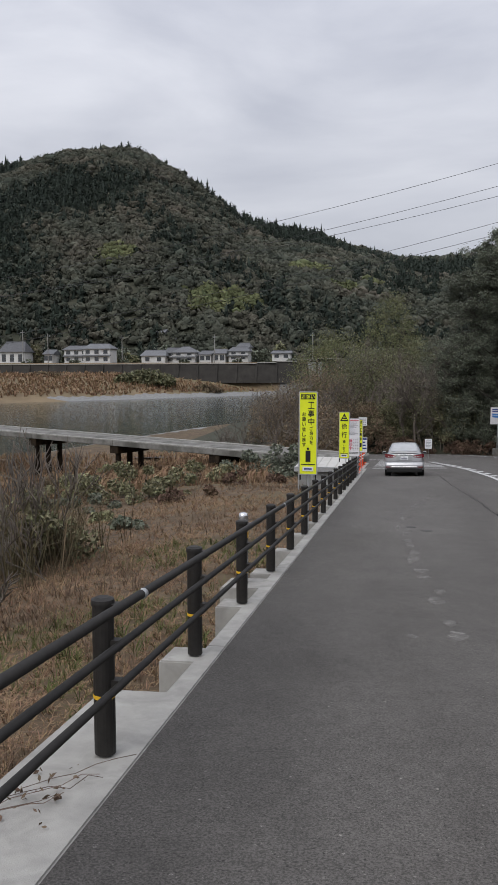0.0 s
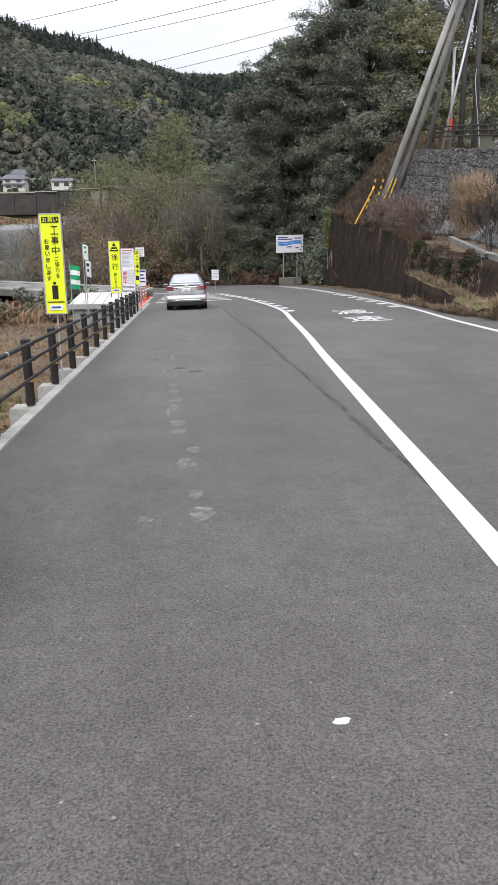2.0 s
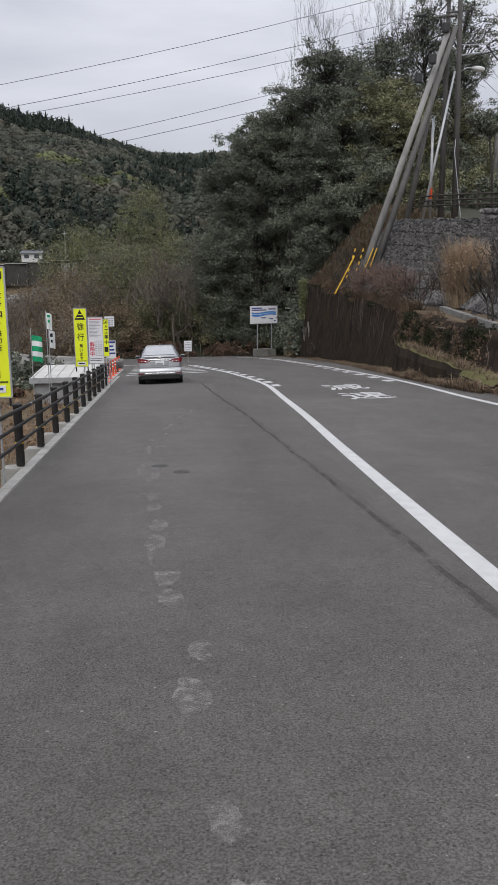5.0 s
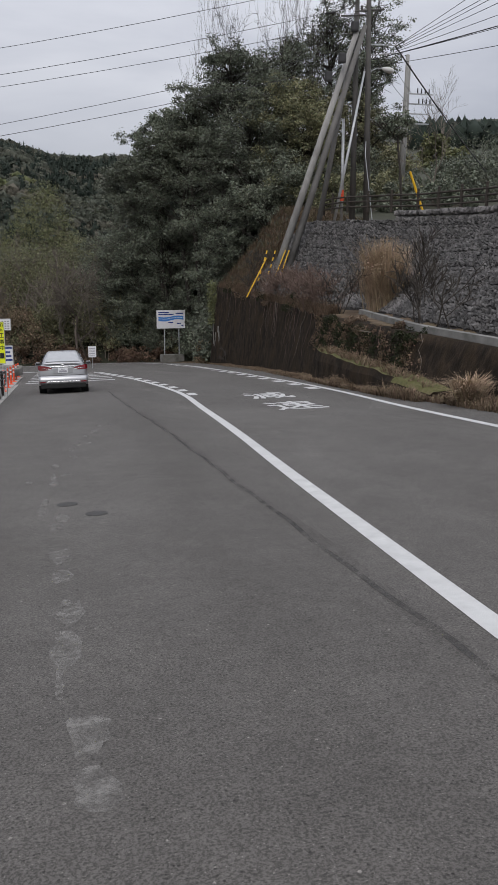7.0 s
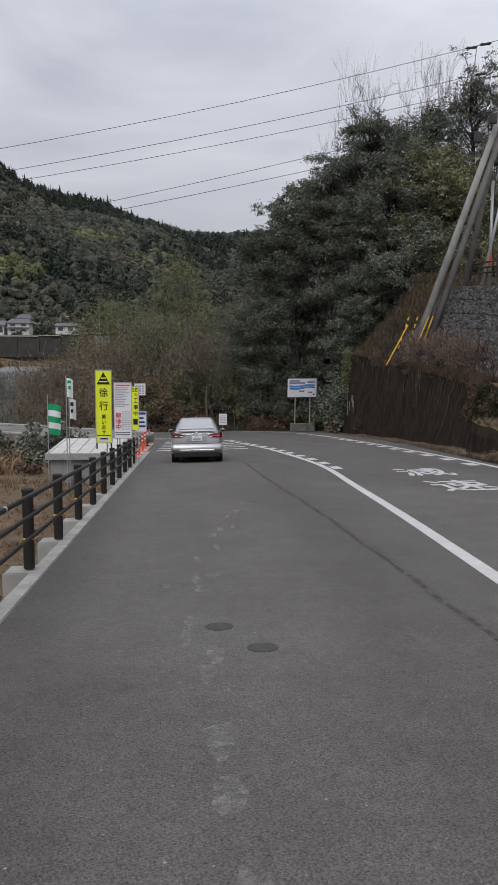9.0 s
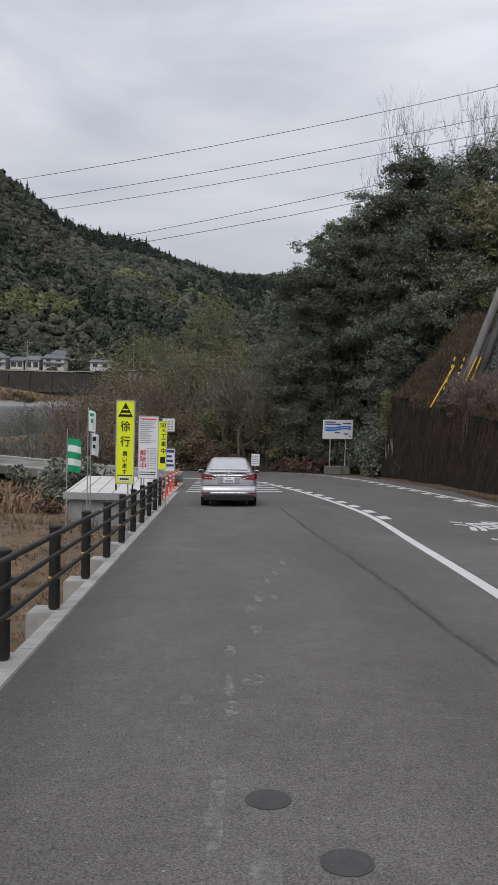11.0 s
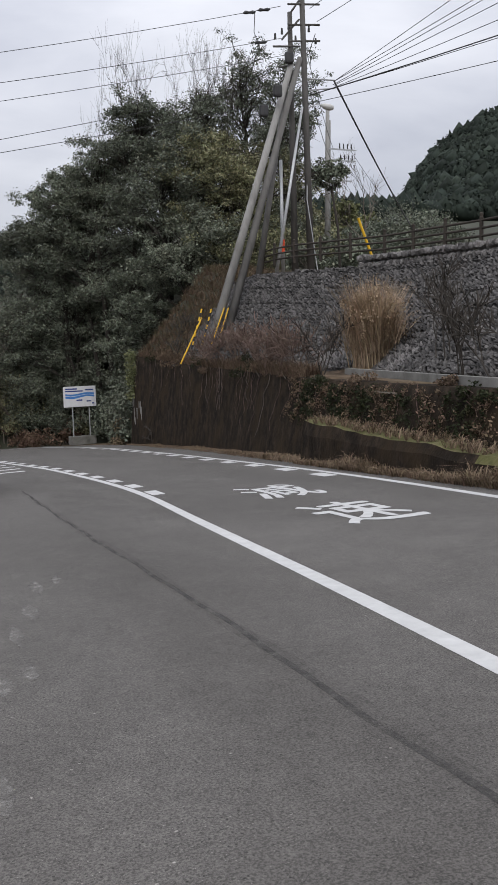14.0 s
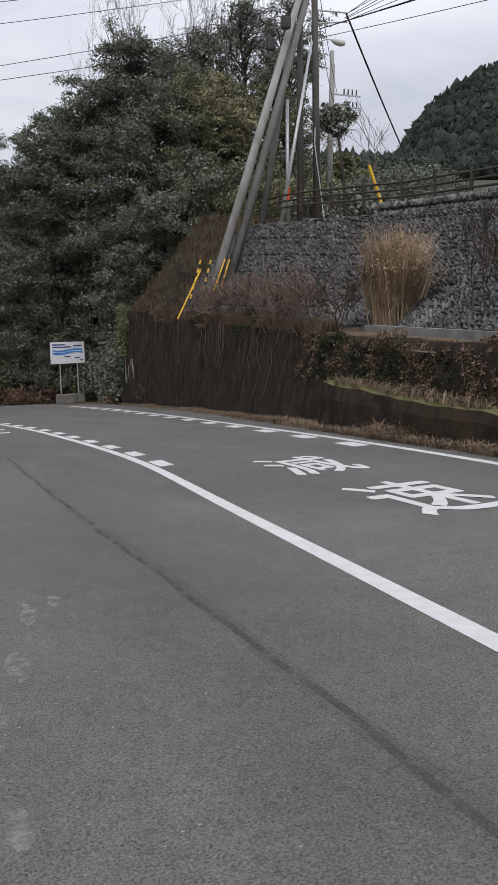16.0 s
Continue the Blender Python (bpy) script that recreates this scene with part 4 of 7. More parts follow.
DUST = ((-0.16, 6.65, .09, .12), (-0.18, 7.14, .06, .1), (-0.25, 8.14, .08, .13), (-0.17, 8.68, .06, .12), (-0.32, 9.6, .08, .13), (-0.33, 10.05, .09, .15), (-0.40, 11.03, .08, .16),
        (-0.37, 11.65, .09, .17), (-0.41, 12.48, .07, .14), (-0.43, 13.06, .08, .17), (-0.46, 14.05, .06, .14), (-0.40, 14.43, .06, .15), (-0.59, 14.86, .04, .2), (-0.57, 15.27, .04, .16),
        (-0.52, 6.61, .06, .06), (-0.46, 16.45, .06, .12), (-0.77, 16.65, .05, .07), (-0.48, 16.95, .03, .24), (-0.31, 17.1, .07, .13), (-0.46, 17.92, .05, .14), (-0.2, 18.73, .05, .16),
        (-0.21, 19.7, .05, .16), (-0.1, 20.25, .05, .14), (0.09, 20.4, .04, .12), (0.08, 21.4, .05, .2), (0.25, 22.15, .06, .2), (0.41, 23.23, .06, .2), (0.63, 23.45, .05, .14), (-0.44, 10.9, .03, .3))
for x, y, rx, ry in DUST:
    patch_on_road("dust_mark", blob(x, y, rx * 1.1, ry * 1.5), M["dust"], "pale dusty scuff worn into the asphalt", "road stain", 0.0025)
patch_on_road("paint_chip", blob(0.31, 4.0, 0.035, 0.03), M["white_paint"], "small white paint chip on the asphalt", "paint chip", 0.003)
tagged(new("tar_seam", ribbon("tar_seam", [(float(np.interp(y, [6, 22, 25, 30, 36], [1.56, 1.55, 1.47, 1.39, 1.38])) + 0.012 * math.sin(y * 1.9) + 0.01 * math.sin(y * 4.3), y) for y in np.arange(6, 36, 0.3)], 0.05, M["seam"], 0.002)), "dark crooked seam between two asphalt strips", "road seam", kind="structure")
M["stained_asphalt"] = material("darkened_asphalt", [(0.070, 0.066, 0.062), (0.088, 0.083, 0.078)], scale=6, rough=0.9, bump=0.3, fine=90)
feathered(M["stained_asphalt"], 3.0, 0.36, 1.9)
seam_line = [(float(np.interp(y, [6, 22, 25, 30, 36], [1.58, 1.57, 1.49, 1.41, 1.40])) + 0.03 * math.sin(y * 1.1), y) for y in np.arange(6, 34, 0.3)]
tagged(new("seam_stain", ribbon("seam_stain", seam_line, 0.13, M["stained_asphalt"], 0.0012)), "dark stain along the seam in the asphalt", "road stain", kind="structure")
for x, y in ((-0.34, 15.13), (-0.07, 14.55)):
    V, F = [], []
    n = 24
    for r, lift in ((0.108, -0.02), (0.108, 0.004), (0.097, 0.005), (0.092, 0.002), (0.086, 0.004)):
        for k in range(n):
            px, py = x + r * math.cos(6.2832 * k / n), y + r * math.sin(6.2832 * k / n)
            V.append((px, py, gz(px, py) + lift))
    for ring in range(4):
        for k in range(n):
            a, b = ring * n + k, ring * n + (k + 1) % n
            F.append((a, b, b + n, a + n))
    F.append(tuple(range(4 * n, 5 * n)))
    tagged(new("manhole_lid", mesh_of("manhole_lid", V, F, M["iron"])), "small round dark iron lid set in the asphalt", "manhole lid", "lids in the road")

# ---- kerb with projecting blocks ----
KX0, KX1 = -2.17, -2.016
POSTS = [3.69 + 1.992 * k for k in range(-3, 17)]
kerb = empty("kerb", (-2.1, 0, gz(-2.1, 0)), "pale concrete kerb beam with a block under each fence post", "kerb", kind="structure")


def slab(name, x0, x1, y0, y1, depth, lift=0.012, outer="field"):
    V, F = [], []
    for z in (-depth, lift):
        for x, y in ((x0, y0), (x1, y0), (x1, y1), (x0, y1)):
            V.append((x, y, gz(x, y) + z))
    F = [(0, 3, 2, 1), (4, 5, 6, 7), (0, 1, 5, 4), (1, 2, 6, 5), (2, 3, 7, 6), (3, 0, 4, 7)]
    bm = bmesh.new()
    me = mesh_of(name, V, F, M["concrete"])
    bm.from_mesh(me)
    top = [e for e in bm.edges if all(v.co.z > gz(v.co.x, v.co.y) for v in e.verts)]
    if outer == "road":
        top = [e for e in top if all(abs(v.co.x - x1) < 1e-4 for v in e.verts)]
    else:
        top = [e for e in top if not all(abs(v.co.x - x1) < 1e-4 for v in e.verts)]
    bmesh.ops.bevel(bm, geom=top, offset=0.012, segments=2, affect="EDGES")
    bm.to_mesh(me)
    bm.free()
    return me


y = -6.0
while y < 44:
    child("kerb_length", slab("kerb_length", KX0, KX1, y, min(y + 3.985, 44.2), 1.3, 0.012, "road"), kerb)
    y += 4.0
child("block", slab("block", -2.62, KX0, -6, 4.78, 0.9), kerb)
for p in POSTS:
    if p > 4.5:
        child("block", slab("block", -2.44, KX0, p - 0.18, p + 0.24, 0.75), kerb)
# widened end of the kerb where the fence stops
child("block", slab("block", -2.75, KX0 - 0.003, 36.2, 53.6, 0.6, 0.03), kerb)

# ---- guard rail ----
fence = empty("guard_rail", (-2.26, 2, gz(-2.26, 2)), "dark brown steel guard rail with three pipes along the kerb", "guard rail")
PX = -2.20


def post_mesh():
    V, F = [], []
    bent_tube(V, F, [(0, 0, 0), (0, 0, 0.805)], [0.0572, 0.0572], 20)
    return mesh_of("post", V, F, M["black_steel"], False)


POST_ME = post_mesh()
Vc, Fc = [], []
bent_tube(Vc, Fc, [(0, 0, 0.805), (0, 0, 0.82), (0, 0, 0.835), (0, 0, 0.846)], [0.063, 0.063, 0.06, 0.035], 20)
CAP_ME = mesh_of("post_cap", Vc, Fc, M["black_steel"], False)
Vb, Fb = [], []
bent_tube(Vb, Fb, [(0, 0, 0.305), (0, 0, 0.327)], [0.0583, 0.0583], 20, False)
BAND_ME = mesh_of("yellow_band", Vb, Fb, M["yellow_band"])
Vb, Fb = [], []
box(Vb, Fb, 0.045, 0.10, -0.03, 0.03, -0.035, 0.02)
BRACKET_ME = mesh_of("bracket", Vb, Fb, M["black_steel"])
for p in POSTS:
    at_m = pose(PX, p, gz(PX, p) + 0.03)
    po = child("post", POST_ME, fence, at_m)
    for nm, me, lift in (("post_cap", CAP_ME, 0), ("yellow_band", BAND_ME, 0), ("bracket", BRACKET_ME, 0.795), ("bracket", BRACKET_ME, 0.60), ("bracket", BRACKET_ME, 0.385)):
        ob = new(nm, me)
        ob.parent = po
        ob.location.z = lift
for h, r in ((0.80, 0.026), (0.60, 0.0215), (0.385, 0.0215)):
    V, F = [], []
    rx = PX + 0.09 + r
    bent_tube(V, F, [(rx, y, gz(rx, y) + 0.035 + h) for y in (POSTS[0] - 1, 10, 20, POSTS[-1] + 0.25)], [r] * 4, 14)
    child("rail", mesh_of("rail", V, F, M["black_steel"], True), fence)
for y in np.arange(4.0, 36, 6.0):
    V, F = [], []
    rx = PX + 0.12
    bent_tube(V, F, [(rx, y - 0.02, gz(rx, y) + 0.835), (rx, y + 0.02, gz(rx, y) + 0.835)], [0.028, 0.028], 14)
    child("rail_sleeve", mesh_of("rail_sleeve", V, F, M["galv"], True), fence)

# stainless bollard behind the fence
bz = gz(-2.36, 8.85)
bollard = empty("bollard", (-2.40, 8.85, bz), "stainless steel bollard with yellow tape behind the fence", "bollard")
V, F = [], []
bent_tube(V, F, [(-2.40, 8.85, bz - 0.05), (-2.40, 8.85, bz + 0.80), (-2.40, 8.85, bz + 0.835), (-2.40, 8.85, bz + 0.845)], [0.057, 0.057, 0.05, 0.02], 20)
child("tube", mesh_of("tube", V, F, M["chrome"], True), bollard)
V, F = [], []
bent_tube(V, F, [(-2.40, 8.85, bz + 0.55), (-2.40, 8.85, bz + 0.62)], [0.0585, 0.0585], 20, False)
child("tape", mesh_of("tape", V, F, M["yellow_band"], True), bollard)
V, F = [], []
bent_tube(V, F, [(-2.34, 8.85, bz + 0.72), (-2.31, 8.85, bz + 0.72), (-2.30, 8.85, bz + 0.69), (-2.31, 8.85, bz + 0.66), (-2.34, 8.85, bz + 0.66)], [0.008] * 5, 6)
child("hook", mesh_of("hook", V, F, M["chrome"], True), bollard)
child("footing", slab("footing", -2.62, KX0 - 0.003, 8.55, 9.2, 0.5, 0.006), bollard, label="pale concrete footing")


# ---- signs ----
def flat_text(parent, body, mat, x0, x1, z0, z1, y):
    me = text_mesh("lettering", body, mat, 0.0)
    for v in me.vertices:
        v.co = (x0 + v.co.x * (x1 - x0), y - v.co.z, z0 + v.co.y * (z1 - z0))
    return child("lettering", me, parent)


def plate(parent, name, x0, x1, z0, z1, y, mat, thick=0.004):
    V, F = [], []
    box(V, F, x0, x1, y, y + thick, z0, z1)
    return child(name, mesh_of(name, V, F, mat), parent)


def column(parent, text, mat, x, ztop, size, gap, y, narrow=0.92):
    z = ztop
    for ch in text:
        flat_text(parent, ch, mat, x - size * narrow / 2, x + size * narrow / 2, z - size, z, y)
        z -= size + gap


def upright_sign(name, x0, x1, z0, z1, y, mat, label, legs, border=None):
    thing = empty(name, ((x0 + x1) / 2, y, z0 - 0.5), label, "sign", "roadwork signs by the fence")
    child("panel", bevel_box("panel", x0, x1, y, y + 0.02, z0, z1, mat, 0.006), thing)
    V, F = [], []
    for a, b, c, d in ((x0 - 0.012, x0 + 0.006, z0, z1), (x1 - 0.006, x1 + 0.012, z0, z1), (x0, x1, z0 - 0.012, z0 + 0.006), (x0, x1, z1 - 0.006, z1 + 0.012)):
        box(V, F, a, b, y - 0.006, y + 0.03, c, d)
    child("frame", mesh_of("frame", V, F, border or M["sign_yellow"]), thing)
    for lx in legs:
        V, F = [], []
        g = gz(lx, y) - 0.05
        tube(V, F, (lx, y + 0.035, g), (lx, y + 0.035, z1 - 0.1), 0.014, 0.014, 8, True)
        child("leg", mesh_of("leg", V, F, M["galv"]), thing)
    return thing


s1 = upright_sign("roadwork_sign", -2.40, -2.08, -0.29, 1.23, 14.6, M["sign_yellow"], "tall fluorescent yellow roadwork sign with black characters on the fence", (-2.24,), M["galv"])
Y = 14.594
plate(s1, "header", -2.37, -2.11, 1.10, 1.19, Y - 0.002, M["ink"])
for k, ch in enumerate("お願い"):
    flat_text(s1, ch, M["sign_yellow"], -2.355 + 0.083 * k, -2.29 + 0.083 * k, 1.112, 1.178, Y - 0.005)
column(s1, "工事中", M["ink"], -2.185, 1.05, 0.125, 0.025, Y)
column(s1, "ご協力を", M["ink"], -2.18, 0.595, 0.068, 0.018, Y)
column(s1, "お願い致します", M["ink"], -2.315, 0.86, 0.072, 0.022, Y)
# plain dark pictogram shape
plate(s1, "pictogram", -2.285, -2.195, -0.06, 0.15, Y - 0.002, M["ink"])
plate(s1, "pictogram", -2.262, -2.218, 0.165, 0.205, Y - 0.002, M["ink"])
plate(s1, "rule", -2.37, -2.11, -0.115, -0.10, Y - 0.002, M["ink"])
plate(s1, "name_label", -2.34, -2.14, -0.235, -0.15, Y - 0.002, M["sign_white"])
plate(s1, "name_bar", -2.31, -2.17, -0.205, -0.178, Y - 0.005, M["navy_ink"])
for lx in (-2.385, -2.10):
    plate(s1, "clamp", lx - 0.012, lx + 0.012, -0.40, -0.29, 14.6, M["black_steel"], 0.03)

s2 = upright_sign("slow_down_sign", -2.41, -2.09, -1.31, 0.20, 26.3, M["sign_yellow"], "tall fluorescent yellow sign asking drivers to go slowly", (-2.19,), M["galv"])
Y = 26.294
child("pyramid", mesh_of("pyramid", [(-2.25, Y - 0.002, 0.17), (-2.385, Y - 0.002, -0.09), (-2.115, Y - 0.002, -0.09)], [(0, 1, 2)], M["ink"]), s2)
for k in range(2):
    plate(s2, "pyramid_bar", -2.25 - 0.05 - 0.035 * k, -2.25 + 0.05 + 0.035 * k, 0.03 - 0.075 * k, 0.052 - 0.075 * k, Y - 0.008, M["sign_yellow"])
column(s2, "徐行", M["ink"], -2.25, -0.165, 0.19, 0.085, Y)
column(s2, "願います", M["ink"], -2.25, -0.72, 0.085, 0.025, Y)
plate(s2, "rule", -2.39, -2.11, -1.165, -1.152, Y - 0.002, M["ink"])
plate(s2, "name_label", -2.36, -2.14, -1.27, -1.185, Y - 0.002, M["sign_white"])
plate(s2, "name_bar", -2.33, -2.17, -1.24, -1.212, Y - 0.005, M["ink"])
for lx in (-2.40, -2.10):
    plate(s2, "clamp", lx - 0.014, lx + 0.014, -1.44, -1.31, 26.3, M["black_steel"], 0.03)

s3 = upright_sign("notice_board", -2.31, -1.88, -1.60, -0.22, 29.6, M["sign_white"], "white notice board with small print and red characters", (-2.24, -2.18), M["galv"])
Y = 29.594
plate(s3, "heading_bar", -2.27, -1.92, -0.29, -0.265, Y - 0.002, M["red_ink"])
rng = np.random.default_rng(50)
for k in range(12):
    w = 0.17 + 0.18 * rng.random()
    plate(s3, "print_line", -2.28, -2.28 + w, -0.345 - 0.042 * k, -0.333 - 0.042 * k, Y - 0.002, M["grey_ink"])
for k in range(9):
    for j in range(3):
        plate(s3, "print_line", -2.12 + 0.075 * j, -2.07 + 0.075 * j, -0.94 - 0.055 * k, -0.926 - 0.055 * k, Y - 0.002, M["grey_ink"])
column(s3, "解除中", M["red_ink"], -2.205, -0.96, 0.135, 0.01, Y, 1.0)
for k in range(2):
    plate(s3, "print_line", -2.28, -1.92, -1.47 - 0.05 * k, -1.455 - 0.05 * k, Y - 0.002, M["ink"])

s4 = upright_sign("roadwork_sign", -2.16, -1.90, -1.78, -0.50, 33.2, M["sign_yellow"], "narrow yellow roadwork sign behind the notice board", (-2.1,), M["galv"])
Y = 33.194
flat_text(s4, "50", M["ink"], -2.08, -1.93, -0.66, -0.54, Y)
flat_text(s4, "先", M["ink"], -2.02, -1.94, -0.78, -0.70, Y)
column(s4, "工事中", M["ink"], -1.98, -0.84, 0.14, 0.05, Y)
plate(s4, "pictogram", -2.06, -1.93, -1.62, -1.45, Y - 0.002, M["ink"])
s5 = upright_sign("small_board", -2.12, -1.78, -0.86, -0.50, 34.9, M["sign_white"], "small white board with rows of grey print", (-2.1,), M["galv"])
for k in range(4):
    for j in range(3):
        plate(s5, "print_line", -2.06 + 0.09 * j, -2.0 + 0.09 * j, -0.60 - 0.075 * k, -0.56 - 0.075 * k, 34.892, M["grey_ink"])
s6 = upright_sign("small_board", -2.08, -1.76, -2.02, -1.38, 34.95, M["sign_white"], "white board with a navy stripe and dark print", (-2.0,), M["galv"])
plate(s6, "stripe", -2.06, -1.78, -1.48, -1.41, 34.942, M["navy_ink"])
for k in range(3):
    plate(s6, "print_line", -2.0, -1.84 + 0.03 * k, -1.62 - 0.13 * k, -1.56 - 0.13 * k, 34.942, M["navy_ink"])

# river guide board at the bend
bs = empty("guide_board", (9.9, 80.2, gz(9.9, 80.2)), "white guide board with a blue river map on two steel posts", "sign")
board_m = Matrix.Translation((9.93, 80.3, 0.14)) @ Matrix.Rotation(math.atan2(1.0, 2.65) * 0.6, 4, "Z")


def on_board(name, x0, x1, z0, z1, d0, d1, mat, bevel=0.0):
    ob = child(name, bevel_box(name, x0, x1, d0, d1, z0, z1, mat, bevel), bs)
    ob.data.transform(board_m)
    return ob


on_board("panel", -1.36, 1.36, -4.05, -2.42, 0, 0.06, M["sign_white"], 0.02)
for sx in (-0.62, 0.78):
    V, F = [], []
    tube(V, F, (sx, 0.10, gz(9.9, 80.2) - 0.1), (sx, 0.10, -2.6), 0.045, 0.045, 10, True)
    ob = child("steel_post", mesh_of("steel_post", V, F, M["galv"]), bs)
    ob.data.transform(board_m)
on_board("footing", -0.95, 1.15, gz(9.9, 80.2) - 0.25, gz(9.9, 80.2) + 0.42, -0.25, 0.45, M["old_concrete"], 0.03)
V, F = [], []
for k in range(25):
    x = -1.2 + 2.4 * k / 24
    w = 0.07 * math.sin(x * 2.4)
    V += [(x, -0.004, -2.98 + w), (x, -0.004, -3.32 + w * 1.3)]
for k in range(24):
    F.append((2 * k, 2 * k + 1, 2 * k + 3, 2 * k + 2))
ob = child("river_map", mesh_of("river_map", V, F, M["blue_ink"]), bs)
ob.data.transform(board_m)
V, F = [], []
for k in range(25):
    x = -1.2 + 2.4 * k / 24
    w = 0.07 * math.sin(x * 2.4)
    V += [(x, -0.008, -3.13 + w), (x, -0.008, -3.16 + w)]
for k in range(24):
    F.append((2 * k, 2 * k + 1, 2 * k + 3, 2 * k + 2))
ob = child("map_line", mesh_of("map_line", V, F, M["sign_white"]), bs)
ob.data.transform(board_m)
for x0, x1, z in ((-1.2, -0.2, -2.62), (-1.2, 0.25, -2.80), (0.45, 1.15, -2.72), (-0.3, 0.2, -3.52), (0.55, 0.95, -3.62), (1.0, 1.18, -3.8)):
    on_board("print_bar", x0, x1, z - 0.05, z + 0.05, -0.006, -0.002, M["navy_ink"])

# small notice on a stake past the car
st = empty("notice_stake", (2.2, 66, gz(2.2, 66)), "small pale notice on a thin metal stake", "sign")
V, F = [], []
tube(V, F, (2.2, 66, gz(2.2, 66) - 0.05), (2.2, 66, -4.2), 0.02, 0.02, 8, True)
child("stake", mesh_of("stake", V, F, M["galv"]), st)
child("plate", bevel_box("plate", 1.93, 2.48, 65.955, 65.975, -4.94, -4.15, M["sign_white"], 0.005), st)
for k in range(5):
    plate(st, "print_line", 2.0, 2.4, -4.32 - 0.12 * k, -4.28 - 0.12 * k, 65.95, M["grey_ink"])

# ---- orange delineator posts ----
Vd, Fd = [], []
bent_tube(Vd, Fd, [(0, 0, 0), (0, 0, 0.02), (0, 0, 0.035), (0, 0, 0.05), (0, 0, 0.74), (0, 0, 0.78), (0, 0, 0.80)], [0.12, 0.12, 0.1, 0.045, 0.04, 0.05, 0.03], 14)
DEL_ME = mesh_of("tube", Vd, Fd, M["orange_rubber"], False)
Vd, Fd = [], []
bent_tube(Vd, Fd, [(0, 0, 0), (0, 0, 0.05)], [0.0435, 0.0425], 14, False)
DELB_ME = mesh_of("white_band", Vd, Fd, M["sign_white"])
first = empty("delineator_post", (0, 0, 0), "orange-red rubber delineator post with white bands on the kerb", "delineator", "delineator posts")
o = new("tube", DEL_ME)
o.parent = first
for h in (0.45, 0.62):
    o = new("white_band", DELB_ME)
    o.parent = first
    o.location.z = h
spots = [(-2.30 - 0.02 * k, 38.2 + 2.95 * k) for k in range(6)]
for k, (x, y) in enumerate(spots):
    m = pose(x, y, gz(x, y) + 0.03)
    if k:
        copy_thing(first, m)
    else:
        first_m = m
first.matrix_basis = first_m

# ---- shed below the road ----
shed = empty("shed", (-3.7, 36.5, -5.1), "small grey steel storage shed with a white flat roof", "shed")
V, F = [], []
box(V, F, -4.75, -2.75, 35.0, 38.8, -5.4, -2.80)
child("wall", mesh_of("wall", V, F, M["shed_wall"]), shed)
for k in range(7):
    x = -4.75 + 2.0 * k / 6
    child("wall_rib", bevel_box("wall_rib", x - 0.02, x + 0.02, 34.975, 35.0, -5.4, -2.82, M["shed_wall"], 0.004, 1), shed)
for k in range(9):
    y = 35.1 + 3.6 * k / 8
    child("wall_rib", bevel_box("wall_rib", -4.775, -4.75, y - 0.02, y + 0.02, -5.4, -2.82, M["shed_wall"], 0.004, 1), shed)
roof = child("roof", bevel_box("roof", -4.9, -2.62, 34.85, 38.95, -2.80, -2.70, M["shed_roof"], 0.015), shed)
for k in range(6):
    x = -4.8 + 2.1 * k / 5
    child("roof_seam", bevel_box("roof_seam", x - 0.015, x + 0.015, 34.88, 38.9, -2.70, -2.672, M["shed_roof"], 0.004, 1), shed)
child("fascia", bevel_box("fascia", -4.92, -2.60, 34.82, 34.85, -2.9, -2.69, M["galv"], 0.004, 1), shed)


# ---- banners ----
def banner(x, y, z0, z1, w, mats, label, pole_to):
    thing = empty("banner", (x, y, float(land(x, y))), label, "banner", "banners by the shed")
    V, F = [], []
    tube(V, F, (x, y, float(land(x, y)) - 0.1), (x, y, pole_to), 0.016, 0.012, 8, True)
    child("pole", mesh_of("pole", V, F, M["galv"]), thing)
    n = len(mats)
    for k, mt in enumerate(mats):
        V, F = [], []
        for i in range(5):
            zz = z1 - (z1 - z0) * (k + i / 4) / n
            for j in range(7):
                u = j / 6
                q = (k + i / 4) / n
                V.append((x + 0.02 + w * u * (1 - 0.1 * q), y + 0.05 * math.sin(5 * u + 4 * q) * u, zz - 0.06 * u * u))
        for i in range(4):
            for j in range(6):
                s = i * 7 + j
                F.append((s, s + 1, s + 8, s + 7))
        child("cloth", mesh_of("cloth", V, F, mt, True), thing)
    return thing


banner(-4.50, 33.0, -1.88, -1.0, 0.36, [M["green_cloth"], M["white_cloth"], M["green_cloth"], M["white_cloth"], M["green_cloth"]], "green and white striped wind banner on a thin pole", -0.75)
b1 = banner(-4.02, 33.4, -0.82, -0.27, 0.19, [M["white_cloth"]], "small white flag with green marks on a thin pole", -0.2)
plate(b1, "mark", -3.97, -3.87, -0.42, -0.34, 33.36, M["green_cloth"])
plate(b1, "mark", -3.95, -3.88, -0.60, -0.50, 33.36, M["green_cloth"])
b2 = banner(-4.0, 33.8, -1.5, -0.9, 0.2, [M["white_cloth"]], "small white flag with dark marks on a thin pole", -0.85)
plate(b2, "mark", -3.95, -3.86, -1.12, -1.0, 33.76, M["ink"])
plate(b2, "mark", -3.94, -3.87, -1.32, -1.22, 33.76, M["ink"])


